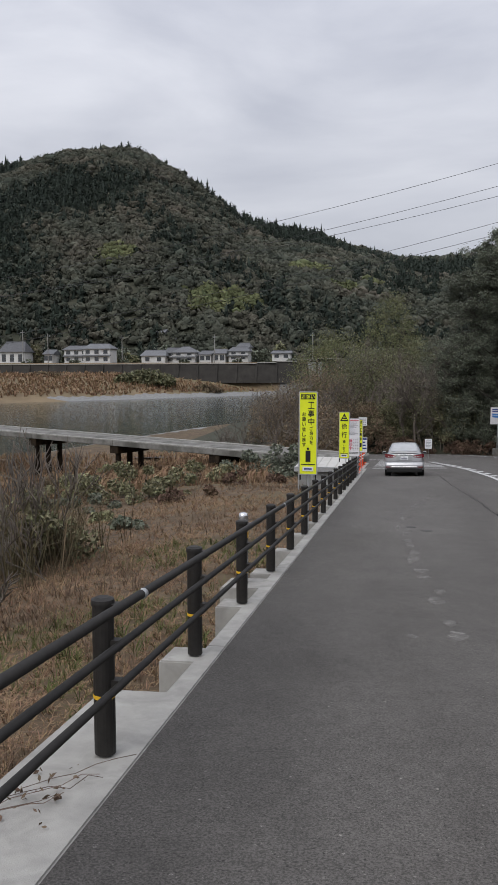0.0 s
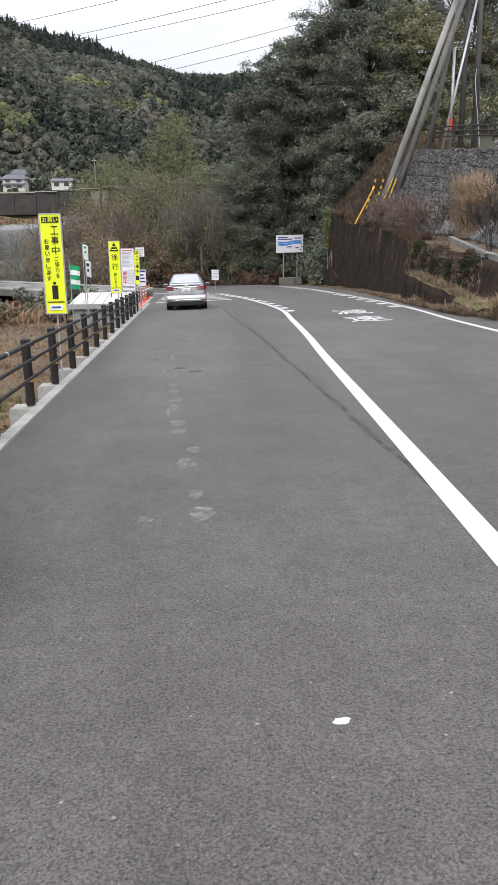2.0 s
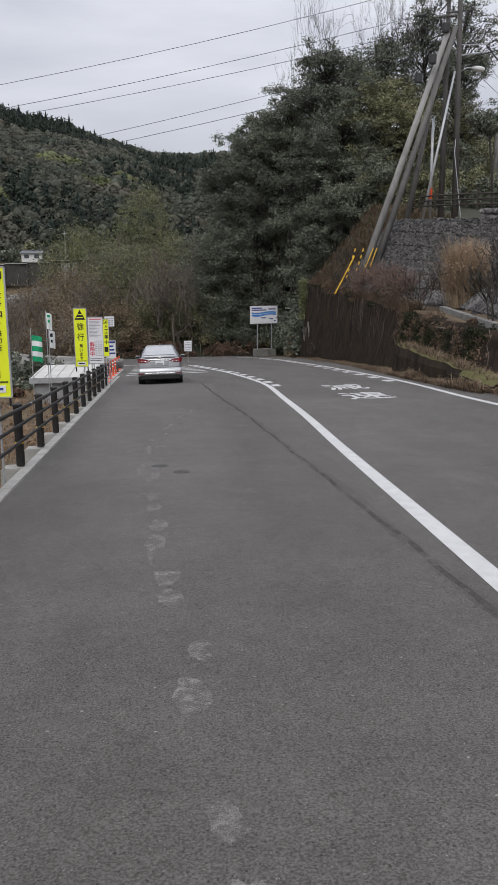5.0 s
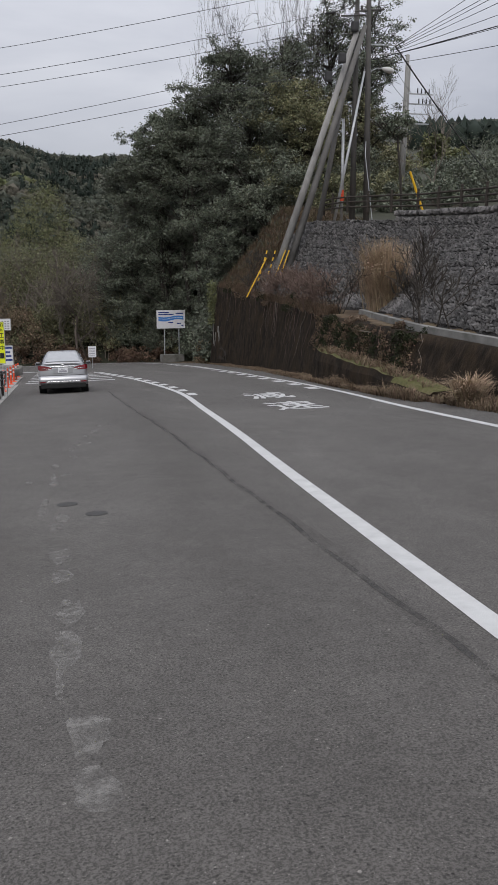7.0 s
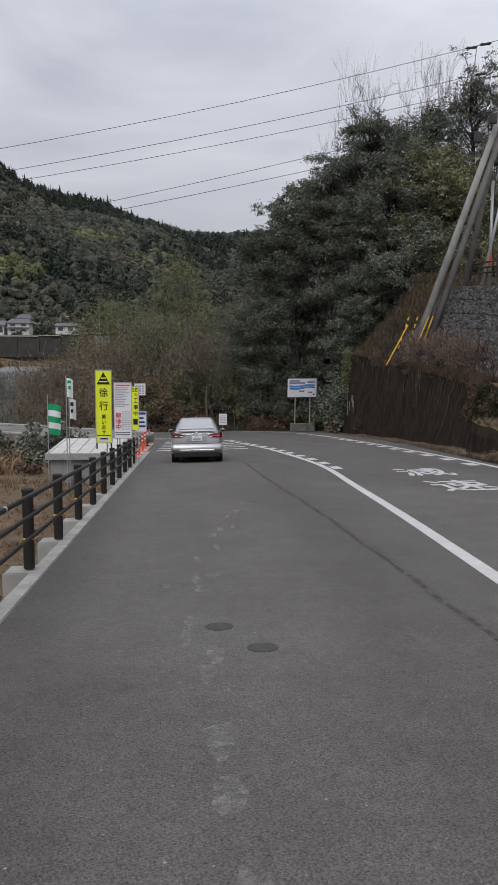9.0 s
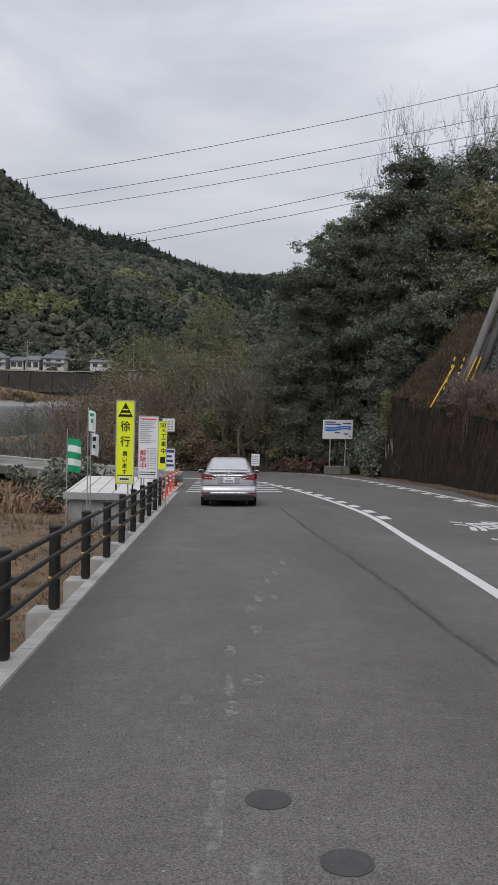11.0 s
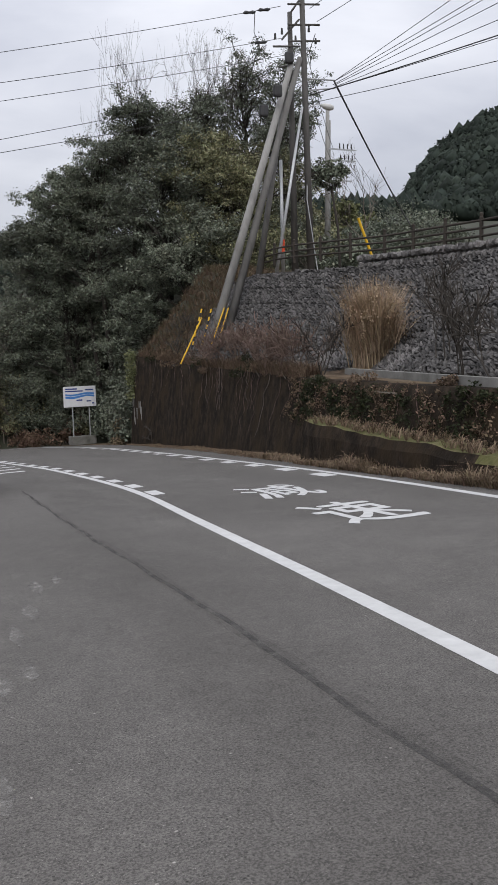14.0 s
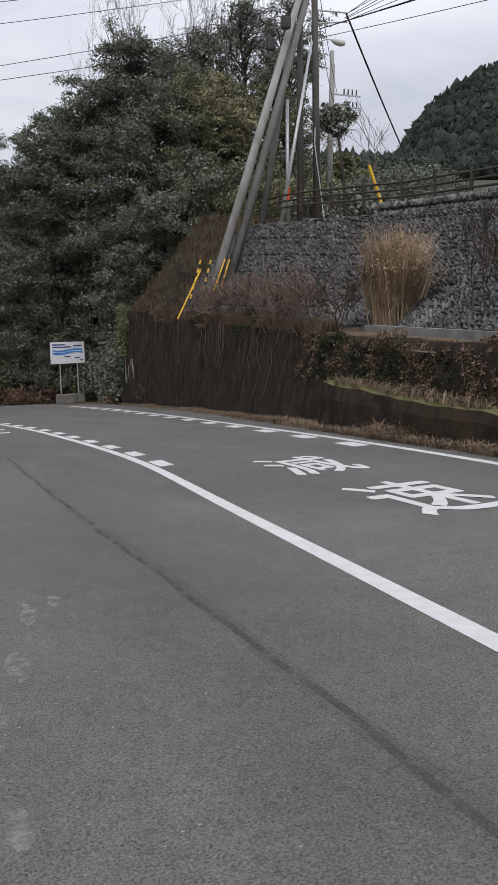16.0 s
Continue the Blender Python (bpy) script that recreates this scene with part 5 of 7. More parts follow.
# ---- parked car (local: y ahead from the rear bumper, z up) ----
def loft(name, stations, mat, smooth=True, close=True):
    """stations: list of closed rings of equal length."""
    V, F = [], []
    n = len(stations[0])
    for ring in stations:
        V += [Vector(p) for p in ring]
    for k in range(len(stations) - 1):
        for i in range(n):
            j = (i + 1) % n
            F.append((k * n + i, k * n + j, (k + 1) * n + j, (k + 1) * n + i))
    if close:
        F.append(tuple(range(n)))
        F.append(tuple(reversed(range((len(stations) - 1) * n, len(stations) * n))))
    bm = bmesh.new()
    me = mesh_of(name, V, F, mat, smooth)
    bm.from_mesh(me)
    bmesh.ops.recalc_face_normals(bm, faces=bm.faces[:])
    bm.to_mesh(me)
    bm.free()
    me.polygons.foreach_set("use_smooth", [smooth] * len(me.polygons))
    return me


def ring(y, w, zb, zs, zd):
    half = [(0.0, zb), (0.62 * w, zb), (0.90 * w, zb + 0.04), (0.985 * w, zb + 0.16), (w, zb + (zs - zb) * 0.45), (0.995 * w, zs - 0.13), (0.96 * w, zs - 0.03), (0.86 * w, zs + (zd - zs) * 0.55), (0.55 * w, zd), (0.0, zd + 0.01)]
    return [(x, y, z) for x, z in half] + [(-x, y, z) for x, z in reversed(half[1:-1])]


car = empty("car", (0, 0, 0), "silver four-door sedan parked on the shoulder", "car")


def car_part(name, me, parent=None, label=""):
    ob = new(name, me)
    ob.parent = parent or car
    if label:
        ob["label"] = label
    return ob


body = car_part("body", loft("body", [ring(*a) for a in (
    (0.00, 0.70, 0.36, 0.80, 0.86), (0.04, 0.775, 0.30, 0.90, 0.97), (0.14, 0.815, 0.25, 0.94, 1.03), (0.40, 0.84, 0.22, 0.955, 1.045), (0.80, 0.8475, 0.2, 0.955, 1.03),
    (1.6, 0.8475, 0.18, 0.95, 1.0), (2.6, 0.8475, 0.18, 0.94, 0.99), (3.3, 0.845, 0.18, 0.90, 0.985), (3.85, 0.825, 0.19, 0.80, 0.90), (4.2, 0.76, 0.22, 0.68, 0.78), (4.38, 0.66, 0.28, 0.58, 0.64), (4.44, 0.5, 0.34, 0.5, 0.54))], M["silver"]))
# rear apron, bumper crease, trim
car_part("bumper", loft("bumper", [[(x, y, z) for x, y, z in ((-w, yy, 0.30), (w, yy, 0.30), (w, yy, 0.62), (-w, yy, 0.62))] for w, yy in ((0.74, -0.045), (0.80, -0.03), (0.835, 0.05), (0.845, 0.25))], M["silver"]))
car_part("diffuser", bevel_box("diffuser", -0.76, 0.76, -0.058, 0.1, 0.19, 0.355, M["tyre"], 0.02), label="black lower valance")
car_part("chrome_trim", bevel_box("chrome_trim", -0.56, 0.56, -0.066, -0.03, 0.375, 0.435, M["chrome"], 0.012), label="bright lower bumper strip")
for sx in (-1, 1):
    car_part("reflector", bevel_box("reflector", min(sx * 0.60, sx * 0.79), max(sx * 0.60, sx * 0.79), -0.058, -0.02, 0.385, 0.43, M["red_lens"], 0.008))
    lamp = car_part("tail_light", loft("tail_light", [[(sx * x, y, z) for x, y, z in r] for r in (
        [(0.36, -0.018, 0.86), (0.36, -0.018, 0.87), (0.36, 0.02, 0.87), (0.36, 0.02, 0.86)],
        [(0.44, -0.022, 0.825), (0.44, -0.018, 0.925), (0.44, 0.05, 0.925), (0.44, 0.05, 0.825)],
        [(0.60, -0.022, 0.815), (0.60, 0.0, 0.96), (0.60, 0.08, 0.96), (0.60, 0.06, 0.815)],
        [(0.765, 0.005, 0.815), (0.765, 0.04, 0.985), (0.765, 0.13, 0.985), (0.765, 0.1, 0.815)],
        [(0.838, 0.10, 0.84), (0.838, 0.14, 0.98), (0.838, 0.3, 0.98), (0.838, 0.3, 0.86)])], M["red_lens"], False), label="dark red wraparound tail light")
    car_part("clear_strip", bevel_box("clear_strip", min(sx * 0.39, sx * 0.5), max(sx * 0.39, sx * 0.5), -0.032, -0.012, 0.835, 0.865, M["clear_lens"], 0.006), lamp)
    car_part("lamp_rib", bevel_box("lamp_rib", min(sx * 0.45, sx * 0.72), max(sx * 0.45, sx * 0.72), -0.026, 0.0, 0.868, 0.878, M["chrome"], 0.002), lamp)
car_part("bumper_gap", bevel_box("bumper_gap", -0.80, 0.80, -0.034, 0.02, 0.622, 0.634, M["tyre"], 0.0))
car_part("plate_recess", bevel_box("plate_recess", -0.34, 0.34, -0.012, 0.02, 0.69, 0.90, M["silver"], 0.02))
car_part("chrome_strip", bevel_box("chrome_strip", -0.40, 0.40, -0.03, 0.0, 0.905, 0.945, M["chrome"], 0.01), label="chrome strip over the number plate")
np_ob = car_part("number_plate", bevel_box("number_plate", -0.165, 0.165, -0.026, -0.012, 0.715, 0.88, M["sign_white"], 0.004))
for x0, x1, z0, z1 in ((-0.13, 0.13, 0.735, 0.80), (-0.06, 0.06, 0.83, 0.855)):
    car_part("bar", bevel_box("bar", x0, x1, -0.030, -0.027, z0, z1, M["grey_ink"], 0.0), np_ob)
car_part("badge", bevel_box("badge", -0.045, 0.045, -0.012, 0.012, 0.965, 1.01, M["chrome"], 0.012), label="plain chrome badge")
car_part("boot_lip", bevel_box("boot_lip", -0.62, 0.62, 0.02, 0.12, 1.015, 1.055, M["silver"], 0.015))


def cabin_ring(y, wb, zb, wt, zt):
    half = [(0, zb), (wb, zb), (wb * 0.5 + wt * 0.5 + 0.015, (zb + zt) / 2), (wt, zt - 0.05), (wt * 0.86, zt - 0.008), (0, zt)]
    return [(x, y, z) for x, z in half] + [(-x, y, z) for x, z in reversed(half[1:-1])]


cabin = car_part("cabin", loft("cabin", [cabin_ring(*a) for a in ((0.50, 0.70, 1.0, 0.66, 1.045), (0.80, 0.72, 0.98, 0.615, 1.21), (1.15, 0.74, 0.96, 0.575, 1.385), (1.45, 0.755, 0.95, 0.56, 1.45), (2.0, 0.76, 0.95, 0.56, 1.475), (2.5, 0.76, 0.95, 0.555, 1.46), (3.0, 0.74, 0.95, 0.6, 1.22), (3.4, 0.72, 0.95, 0.66, 1.0))], M["silver"]))
# rear and side windows, just proud of the cabin skin
V = [(-0.575, 0.56, 1.085), (0.575, 0.56, 1.085), (0.475, 1.13, 1.40), (-0.475, 1.13, 1.40)]
V2 = [(x, y - 0.014, z + 0.022) for x, y, z in V]
car_part("rear_window", mesh_of("rear_window", V2 + V, [(0, 1, 2, 3), (4, 7, 6, 5), (0, 4, 5, 1), (1, 5, 6, 2), (2, 6, 7, 3), (3, 7, 4, 0)], M["pale_glass"]), label="rear window with the pale sky's reflection painted into its colour")
for sx in (-1, 1):
    for y0, y1 in ((1.0, 1.85), (1.92, 2.75)):
        W = [(0.745, y0, 0.985), (0.765, y1, 0.985), (0.60, min(y1, 2.62), 1.38), (0.60, y0 + 0.25, 1.36)]
        me = mesh_of("side_window", [(sx * (x + 0.02), y, z) for x, y, z in W] + [(sx * (x - 0.02), y, z) for x, y, z in W], [(0, 1, 2, 3), (7, 6, 5, 4), (0, 4, 5, 1), (1, 5, 6, 2), (2, 6, 7, 3), (3, 7, 4, 0)], M["glass"])
        car_part("side_window", me)
    mir = car_part("wing_mirror", loft("wing_mirror", [[(sx * (0.84 + dx), 2.78 + dy, 0.985 + dz) for dx, dz in ((0, -0.055 * k), (0.17, -0.06 * k), (0.19, 0.02 * k), (0.15, 0.07 * k), (0.01, 0.06 * k))] for dy, k in ((0.0, 0.9), (0.03, 1.05), (0.1, 0.9), (0.15, 0.4))], M["silver"]))
    car_part("mirror_glass", bevel_box("mirror_glass", min(sx * 0.86, sx * 1.01), max(sx * 0.86, sx * 1.01), 2.765, 2.782, 0.95, 1.03, M["glass"], 0.003), mir)
    for y in (0.86, 3.46):
        Vt, Ft = [], []
        bent_tube(Vt, Ft, [(sx * 0.635, y, 0.3), (sx * 0.65, y, 0.3), (sx * 0.81, y, 0.3), (sx * 0.828, y, 0.3)], [0.27, 0.3, 0.3, 0.27], 28)
        wh = car_part("wheel", mesh_of("wheel", Vt, Ft, M["tyre"], False), label="black tyre on a silver rim")
        Vt, Ft = [], []
        bent_tube(Vt, Ft, [(sx * 0.80, y, 0.3), (sx * 0.832, y, 0.3)], [0.195, 0.19], 20)
        car_part("rim", mesh_of("rim", Vt, Ft, M["galv"], False), wh)
        Vt, Ft = [], []
        bent_tube(Vt, Ft, [(sx * 0.60, y, 0.33), (sx * 0.849, y, 0.33)], [0.35, 0.35], 28)
        car_part("wheel_arch", mesh_of("wheel_arch", Vt, Ft, M["tyre"], False))
car_part("antenna_fin", loft("antenna_fin", [[(-w, y, 1.455), (w, y, 1.455), (0.002, y, z), (-0.002, y, z)] for y, w, z in ((1.5, 0.012, 1.52), (1.55, 0.02, 1.54), (1.7, 0.008, 1.47))], M["silver"]))
# black pan over the underside, its colour also standing in for shade
car_part("axle_shadow_pan", bevel_box("axle_shadow_pan", -0.68, 0.68, 0.15, 4.2, 0.17, 0.3, M["tyre"], 0.02), label="dark underbody pan with the shade under the car in its colour")
car.matrix_basis = Matrix.Translation((-0.14, 35.55, gz(-0.14, 35.55))) @ Euler((math.atan(-0.0875), 0, radians(-1.0))).to_matrix().to_4x4() @ Matrix.Rotation(-0.02, 4, "Y")

# ---- low river bridge ----
bridge = empty("bridge", (-5.5, 49.6, -4.2), "low concrete bridge without railings on dark pile piers", "bridge")
BD = Vector((-0.872, 0.489, 0))
BN = Vector((-0.489, -0.872, 0))
B0 = Vector((-4.6, 49.6, -3.8))


def bridge_box(t0, t1, n0, n1, z0, z1, mat, name, bevel=0.03):
    me = bevel_box(name, t0, t1, n0, n1, z0, z1, mat, bevel, 1)
    rot = Matrix((BD, BN, Vector((0, 0, 1)))).transposed().to_4x4()
    me.transform(Matrix.Translation((B0.x, B0.y, 0)) @ rot)
    return child(name, me, bridge)


for k in range(13):
    bridge_box(10.0 * k - 2 + 0.02, 10.0 * k + 7.98, -1.7, 1.7, -4.18, -3.80, M["old_concrete"], "deck_span")
    bridge_box(10.0 * k - 2 + 0.02, 10.0 * k + 7.98, 1.55, 1.7, -3.80, -3.70, M["concrete"], "deck_edge", 0.015)
    bridge_box(10.0 * k - 2 + 0.02, 10.0 * k + 7.98, -1.7, -1.55, -3.80, -3.70, M["concrete"], "deck_edge", 0.015)
for k in range(1, 13):
    t = 10.0 * k - 2
    bridge_box(t - 0.45, t + 0.45, -1.6, 1.6, -4.75, -4.18, M["moss_wall"], "pier_cap")
    for nn in (-1.15, 0, 1.15):
        V, F = [], []
        c = B0 + BD * t + BN * nn
        tube(V, F, (c.x, c.y, -12), (c.x, c.y, -4.7), 0.23, 0.21, 12, True)
        child("pile", mesh_of("pile", V, F, M["moss_wall"], False), bridge)

# ---- levee, far houses ----
M["dark_concrete"] = material("dark_stained_concrete", [(0.026, 0.024, 0.022), (0.052, 0.048, 0.043)], scale=0.3, rough=0.95, bump=0.3, fine=3)
LV = [(-400, 296, 2.0), (-151, 296, 2.3), (-55, 297, 2.5), (-28, 300, 4.2), (60, 320, 5.0)]
V, F = [], []
for x, y, z in LV:
    V += [(x, y - 3.2, -4.5), (x, y - 1.0, z - 0.3), (x, y - 1.0, z), (x, y, z), (x, y + 6, z), (x, y + 6, -4)]
for k in range(len(LV) - 1):
    for i in range(5):
        s = 6 * k + i
        F.append((s, s + 1, s + 7, s + 6))
levee = tagged(new("levee_wall", mesh_of("levee_wall", V, F, M["dark_concrete"])), "dark sloping concrete levee wall across the river", "levee", kind="structure")
for k in range(34):
    x = -250 + 7.4 * k
    y = float(np.interp(x, [p[0] for p in LV], [p[1] for p in LV]))
    z = float(np.interp(x, [p[0] for p in LV], [p[2] for p in LV]))
    V = [(x + dx, y - dy, zz) for dx in (-0.35, 0.35) for dy, zz in ((3.7, -4.5), (1.5, z - 0.2), (1.0, z - 0.2), (3.2, -4.5))]
    child("buttress", mesh_of("buttress", V, [(0, 1, 2, 3), (7, 6, 5, 4), (0, 4, 5, 1), (1, 5, 6, 2), (2, 6, 7, 3), (3, 7, 4, 0)], M["dark_concrete"]), levee)
    child("cope_length", bevel_box("cope_length", x + 0.05, x + 7.35, y - 1.15, y - 0.4, z - 0.02, z + 0.28, M["concrete"], 0.03, 1), levee)


def house(x0, x1, y, z0, eave, ridge_h, storeys, label, hip=0.0, depth=8.0):
    thing = empty("house", ((x0 + x1) / 2, y, z0), label, "house", "houses behind the levee")
    V, F = [], []
    box(V, F, x0, x1, y, y + depth, z0 - 0.5, eave)
    child("wall", mesh_of("wall", V, F, M["plaster"]), thing)
    o = 0.6
    xa, xb, ya, yb = x0 - o, x1 + o, y - o, y + depth + o
    ra, rb = xa + hip * (xb - xa) * 0.5, xb - hip * (xb - xa) * 0.5
    ym = (ya + yb) / 2
    V = [(xa, ya, eave), (xb, ya, eave), (xb, yb, eave), (xa, yb, eave), (ra, ym, ridge_h), (rb, ym, ridge_h), (xa, ya, eave - 0.2), (xb, ya, eave - 0.2), (xb, yb, eave - 0.2), (xa, yb, eave - 0.2)]
    F = [(0, 1, 5, 4), (1, 2, 5), (2, 3, 4, 5), (3, 0, 4), (6, 7, 1, 0), (7, 8, 2, 1), (8, 9, 3, 2), (9, 6, 0, 3), (9, 8, 7, 6)]
    roof_ob = child("roof", mesh_of("roof", V, F, M["tile_roof"]), thing)
    child("ridge_cap", bevel_box("ridge_cap", ra, rb, ym - 0.15, ym + 0.15, ridge_h - 0.1, ridge_h + 0.15, M["tile_roof"], 0.03, 1), thing)
    hgt = (eave - z0) / storeys
    for s in range(storeys):
        if s:
            V = [(x0 - 0.4, y - 0.9, z0 + hgt * s), (x1 + 0.4, y - 0.9, z0 + hgt * s), (x1 + 0.4, y + 0.02, z0 + hgt * s + 0.4), (x0 - 0.4, y + 0.02, z0 + hgt * s + 0.4)]
            W = [(a, b, c - 0.12) for a, b, c in V]
            child("lower_eave", mesh_of("lower_eave", V + W, [(0, 1, 2, 3), (7, 6, 5, 4), (0, 4, 5, 1), (1, 5, 6, 2), (2, 6, 7, 3), (3, 7, 4, 0)], M["tile_roof"]), thing)
        nwin = max(2, int((x1 - x0) / 3.2))
        for k in range(nwin):
            c = x0 + (x1 - x0) * (k + 0.5) / nwin
            w = child("window", bevel_box("window", c - 0.85, c + 0.85, y - 0.06, y + 0.02, z0 + hgt * s + 0.8, z0 + hgt * s + hgt * 0.80, M["glass"], 0), thing)
            fr = child("window_frame", bevel_box("window_frame", c - 0.95, c + 0.95, y - 0.09, y - 0.01, z0 + hgt * s + 0.7, z0 + hgt * s + 0.8, M["galv"], 0), thing)
    return thing


WH = "white plastered house with a grey tiled roof behind the levee"
house(-156, -145.5, 304, 2.8, 7.5, 11.6, 1, "broad low house with a large grey roof behind the levee", 0.3)
house(-138, -134.5, 306, 3.2, 6.6, 8.4, 1, "small pale hut with a light roof behind the levee")
house(-129, -119, 305, 3.0, 8.3, 9.9, 2, WH, 0.2)
house(-120.5, -109.5, 303.5, 3.0, 8.6, 10.6, 2, "large two-storey white house with a grey tiled roof", 0.35)
house(-101.5, -97.2, 338, 11.0, 16.2, 18.0, 2, "white house standing higher on the wooded slope")
house(-96.5, -92.0, 336, 10.6, 13.2, 14.4, 1, "low white house standing on the wooded slope")
house(-97.5, -88.0, 306, 2.9, 5.8, 8.0, 1, "dark weathered house with a low grey roof", 0.2)
house(-88.5, -83.5, 310, 3.0, 7.0, 9.0, 2, WH)
house(-84.0, -75.5, 303.5, 3.2, 7.0, 9.3, 2, "square white house with a hipped grey roof", 0.75)
house(-74.0, -69.5, 305, 3.2, 6.2, 7.7, 1, WH, 0.3)
house(-69.0, -64.0, 306, 3.2, 6.6, 8.3, 1, "low house with a brown timber front and grey roof", 0.2)
house(-62.5, -55.0, 305, 3.6, 7.4, 9.0, 2, WH, 0.3)
house(-60.5, -56.0, 312, 4.0, 9.0, 10.7, 2, WH, 0.3)
house(-46.0, -39.0, 307, 4.0, 6.6, 7.6, 1, "low white building beside the levee road", 0.1)
for x, top in ((-145, 16), (-134.5, 14.5), (-67.4, 13.6), (-30, 14.0), (-104, 13.5)):
    pl = empty("utility_pole", (x, 302, 3), "grey utility pole among the far houses", "utility pole", "far utility poles")
    V, F = [], []
    tube(V, F, (x, 302, 2), (x, 302, top), 0.2, 0.14, 8, True)
    child("shaft", mesh_of("shaft", V, F, M["pole"]), pl)
    child("crossarm", bevel_box("crossarm", x - 0.9, x + 0.9, 301.85, 302.0, top - 1.0, top - 0.85, M["galv"], 0), pl)
bush(71, -84.5, 268, 20, 6.0, M["leaf_mid"], 5000, 0.5, "wide green bush on the far river bank", group="far bank bushes", depth_m=6)
bush(72, -64, 274, 10, 3.0, M["leaf_brown"], 1500, 0.45, "low brown bush on the far river bank", group="far bank bushes", depth_m=5)
bush(73, -118, 262, 12, 2.2, M["leaf_brown"], 1500, 0.45, "low brown scrub on the far river bank", group="far bank bushes", depth_m=5)

rng = np.random.default_rng(55)
for k in range(22):
    x = -165 + 6.6 * k + rng.normal() * 2
    bush(400 + k, x, 312 + 6 * rng.random(), 6 + 5 * rng.random(), 4 + 5 * rng.random(), M["leaf_dark" if k % 3 else "leaf_mid"], 900, 0.55, "dark tree clump among the far houses", group="trees among the houses", depth_m=5)
for k in range(6):
    bush(430 + k, -150 + 22 * k + 8 * rng.random(), 301.5, 4, 1.8, M["leaf_dark"], 350, 0.35, "garden shrub on the levee road", group="shrubs on the levee", depth_m=1.5)

# ---- stone slope above the wall ----
slope = empty("stone_slope", (12.5, 42, -0.6), "steep bank faced with grey rubble stones in courses", "stone bank", kind="structure")


def slope_at(y, s, lift=0.0):
    k = float(slope_rise(y))
    c = 1 / math.sqrt(1 + k * k)
    return Vector((float(wall_x(y)) + float(slope_foot(y)) + s * c - lift * k * c, y, -0.62 + s * k * c + lift * c))


def slope_len(y):
    k = float(slope_rise(y))
    return (float(slope_top(y)) + 0.55) / k * math.sqrt(1 + k * k)


V, F = [], []
sy = list(np.linspace(18, 59, 60))
for y in sy:
    L = slope_len(y)
    for i in range(8):
        V.append(slope_at(y, -0.02 + (L + 0.07) * i / 7, 0.05))
for j in range(len(sy) - 1):
    for i in range(7):
        s = j * 8 + i
        F.append((s, s + 8, s + 9, s + 1))
child("bed", mesh_of("bed", V, F, M["mortar"], True), slope)
rng = np.random.default_rng(60)


def stone_mesh(seed):
    r = np.random.default_rng(seed)
    co = []
    for z in (-0.5, 0.5):
        f = 1.0 if z < 0 else 0.72
        for a in range(6):
            w = 6.283 * a / 6 + r.normal() * 0.18
            q = (0.5 + r.normal() * 0.06) * f
            co.append((math.cos(w) * q, math.sin(w) * q, z + (r.normal() * 0.12 if z > 0 else 0)))
    co.append((r.normal() * 0.08, r.normal() * 0.08, 0.62))
    fa = [(a, (a + 1) % 6, 6 + (a + 1) % 6, 6 + a) for a in range(6)] + [(6 + a, 6 + (a + 1) % 6, 12) for a in range(6)]
    return co, fa


STONES = [stone_mesh(900 + k) for k in range(10)]
STONE_ME = [mesh_of("stone", co, fa, M["stone"]) for co, fa in STONES]
restV, restF, near_count = [], [], 0
COURSE = 0.95
y = 18.6
placed = []
for band in range(8):
    for sub in range(8):
        yy = 18.6 + 0.1 * sub
        while yy < 58.4:
            s = band * COURSE + 0.05 + sub * 0.108 + rng.normal() * 0.012
            wy2 = 0.19 + 0.14 * rng.random()
            if s < slope_len(yy) - 0.05:
                placed.append((yy + wy2 / 2, s + 0.1, wy2, 0.085 + 0.05 * rng.random(), sub))
            yy += wy2 * 0.93
for yy, s, wy2, hs, sub in placed:
    k = float(slope_rise(yy))
    c = 1 / math.sqrt(1 + k * k)
    n = Vector((-k * c, 0, c))
    up_v = Vector((c, 0, k * c))
    ay = Vector((0, 1, 0))
    tilt = 0.55 + rng.normal() * 0.25
    a1 = ay * math.cos(tilt) + up_v * math.sin(tilt)
    b1 = -ay * math.sin(tilt) + up_v * math.cos(tilt)
    n = (n + a1 * rng.normal() * 0.2 - b1 * 0.25 + b1 * rng.normal() * 0.2).normalized()
    p = slope_at(yy, s, 0.05 + 0.03 * rng.random())
    m = Matrix((a1 * wy2 * 1.2, b1 * hs * 1.15, n * (0.10 + 0.08 * rng.random()))).transposed().to_4x4()
    m.translation = p
    which_s = int(rng.integers(0, 10))
    if 36.0 < yy < 43.2 and s < 2.6 and near_count < 300:
        ob = new("stone", STONE_ME[which_s])
        ob.parent = slope
        ob.matrix_parent_inverse = Matrix.Translation((-12.5, -42, 0.6))
        ob.matrix_basis = m
        near_count += 1
    else:
        co, fa = STONES[which_s]
        b0 = len(restV)
        restV += [m @ Vector(q) for q in co]
        restF += [tuple(b0 + i for i in f) for f in fa]
child("rubble", mesh_of("rubble", restV, restF, M["stone"]), slope)["kind"] = "stuff"
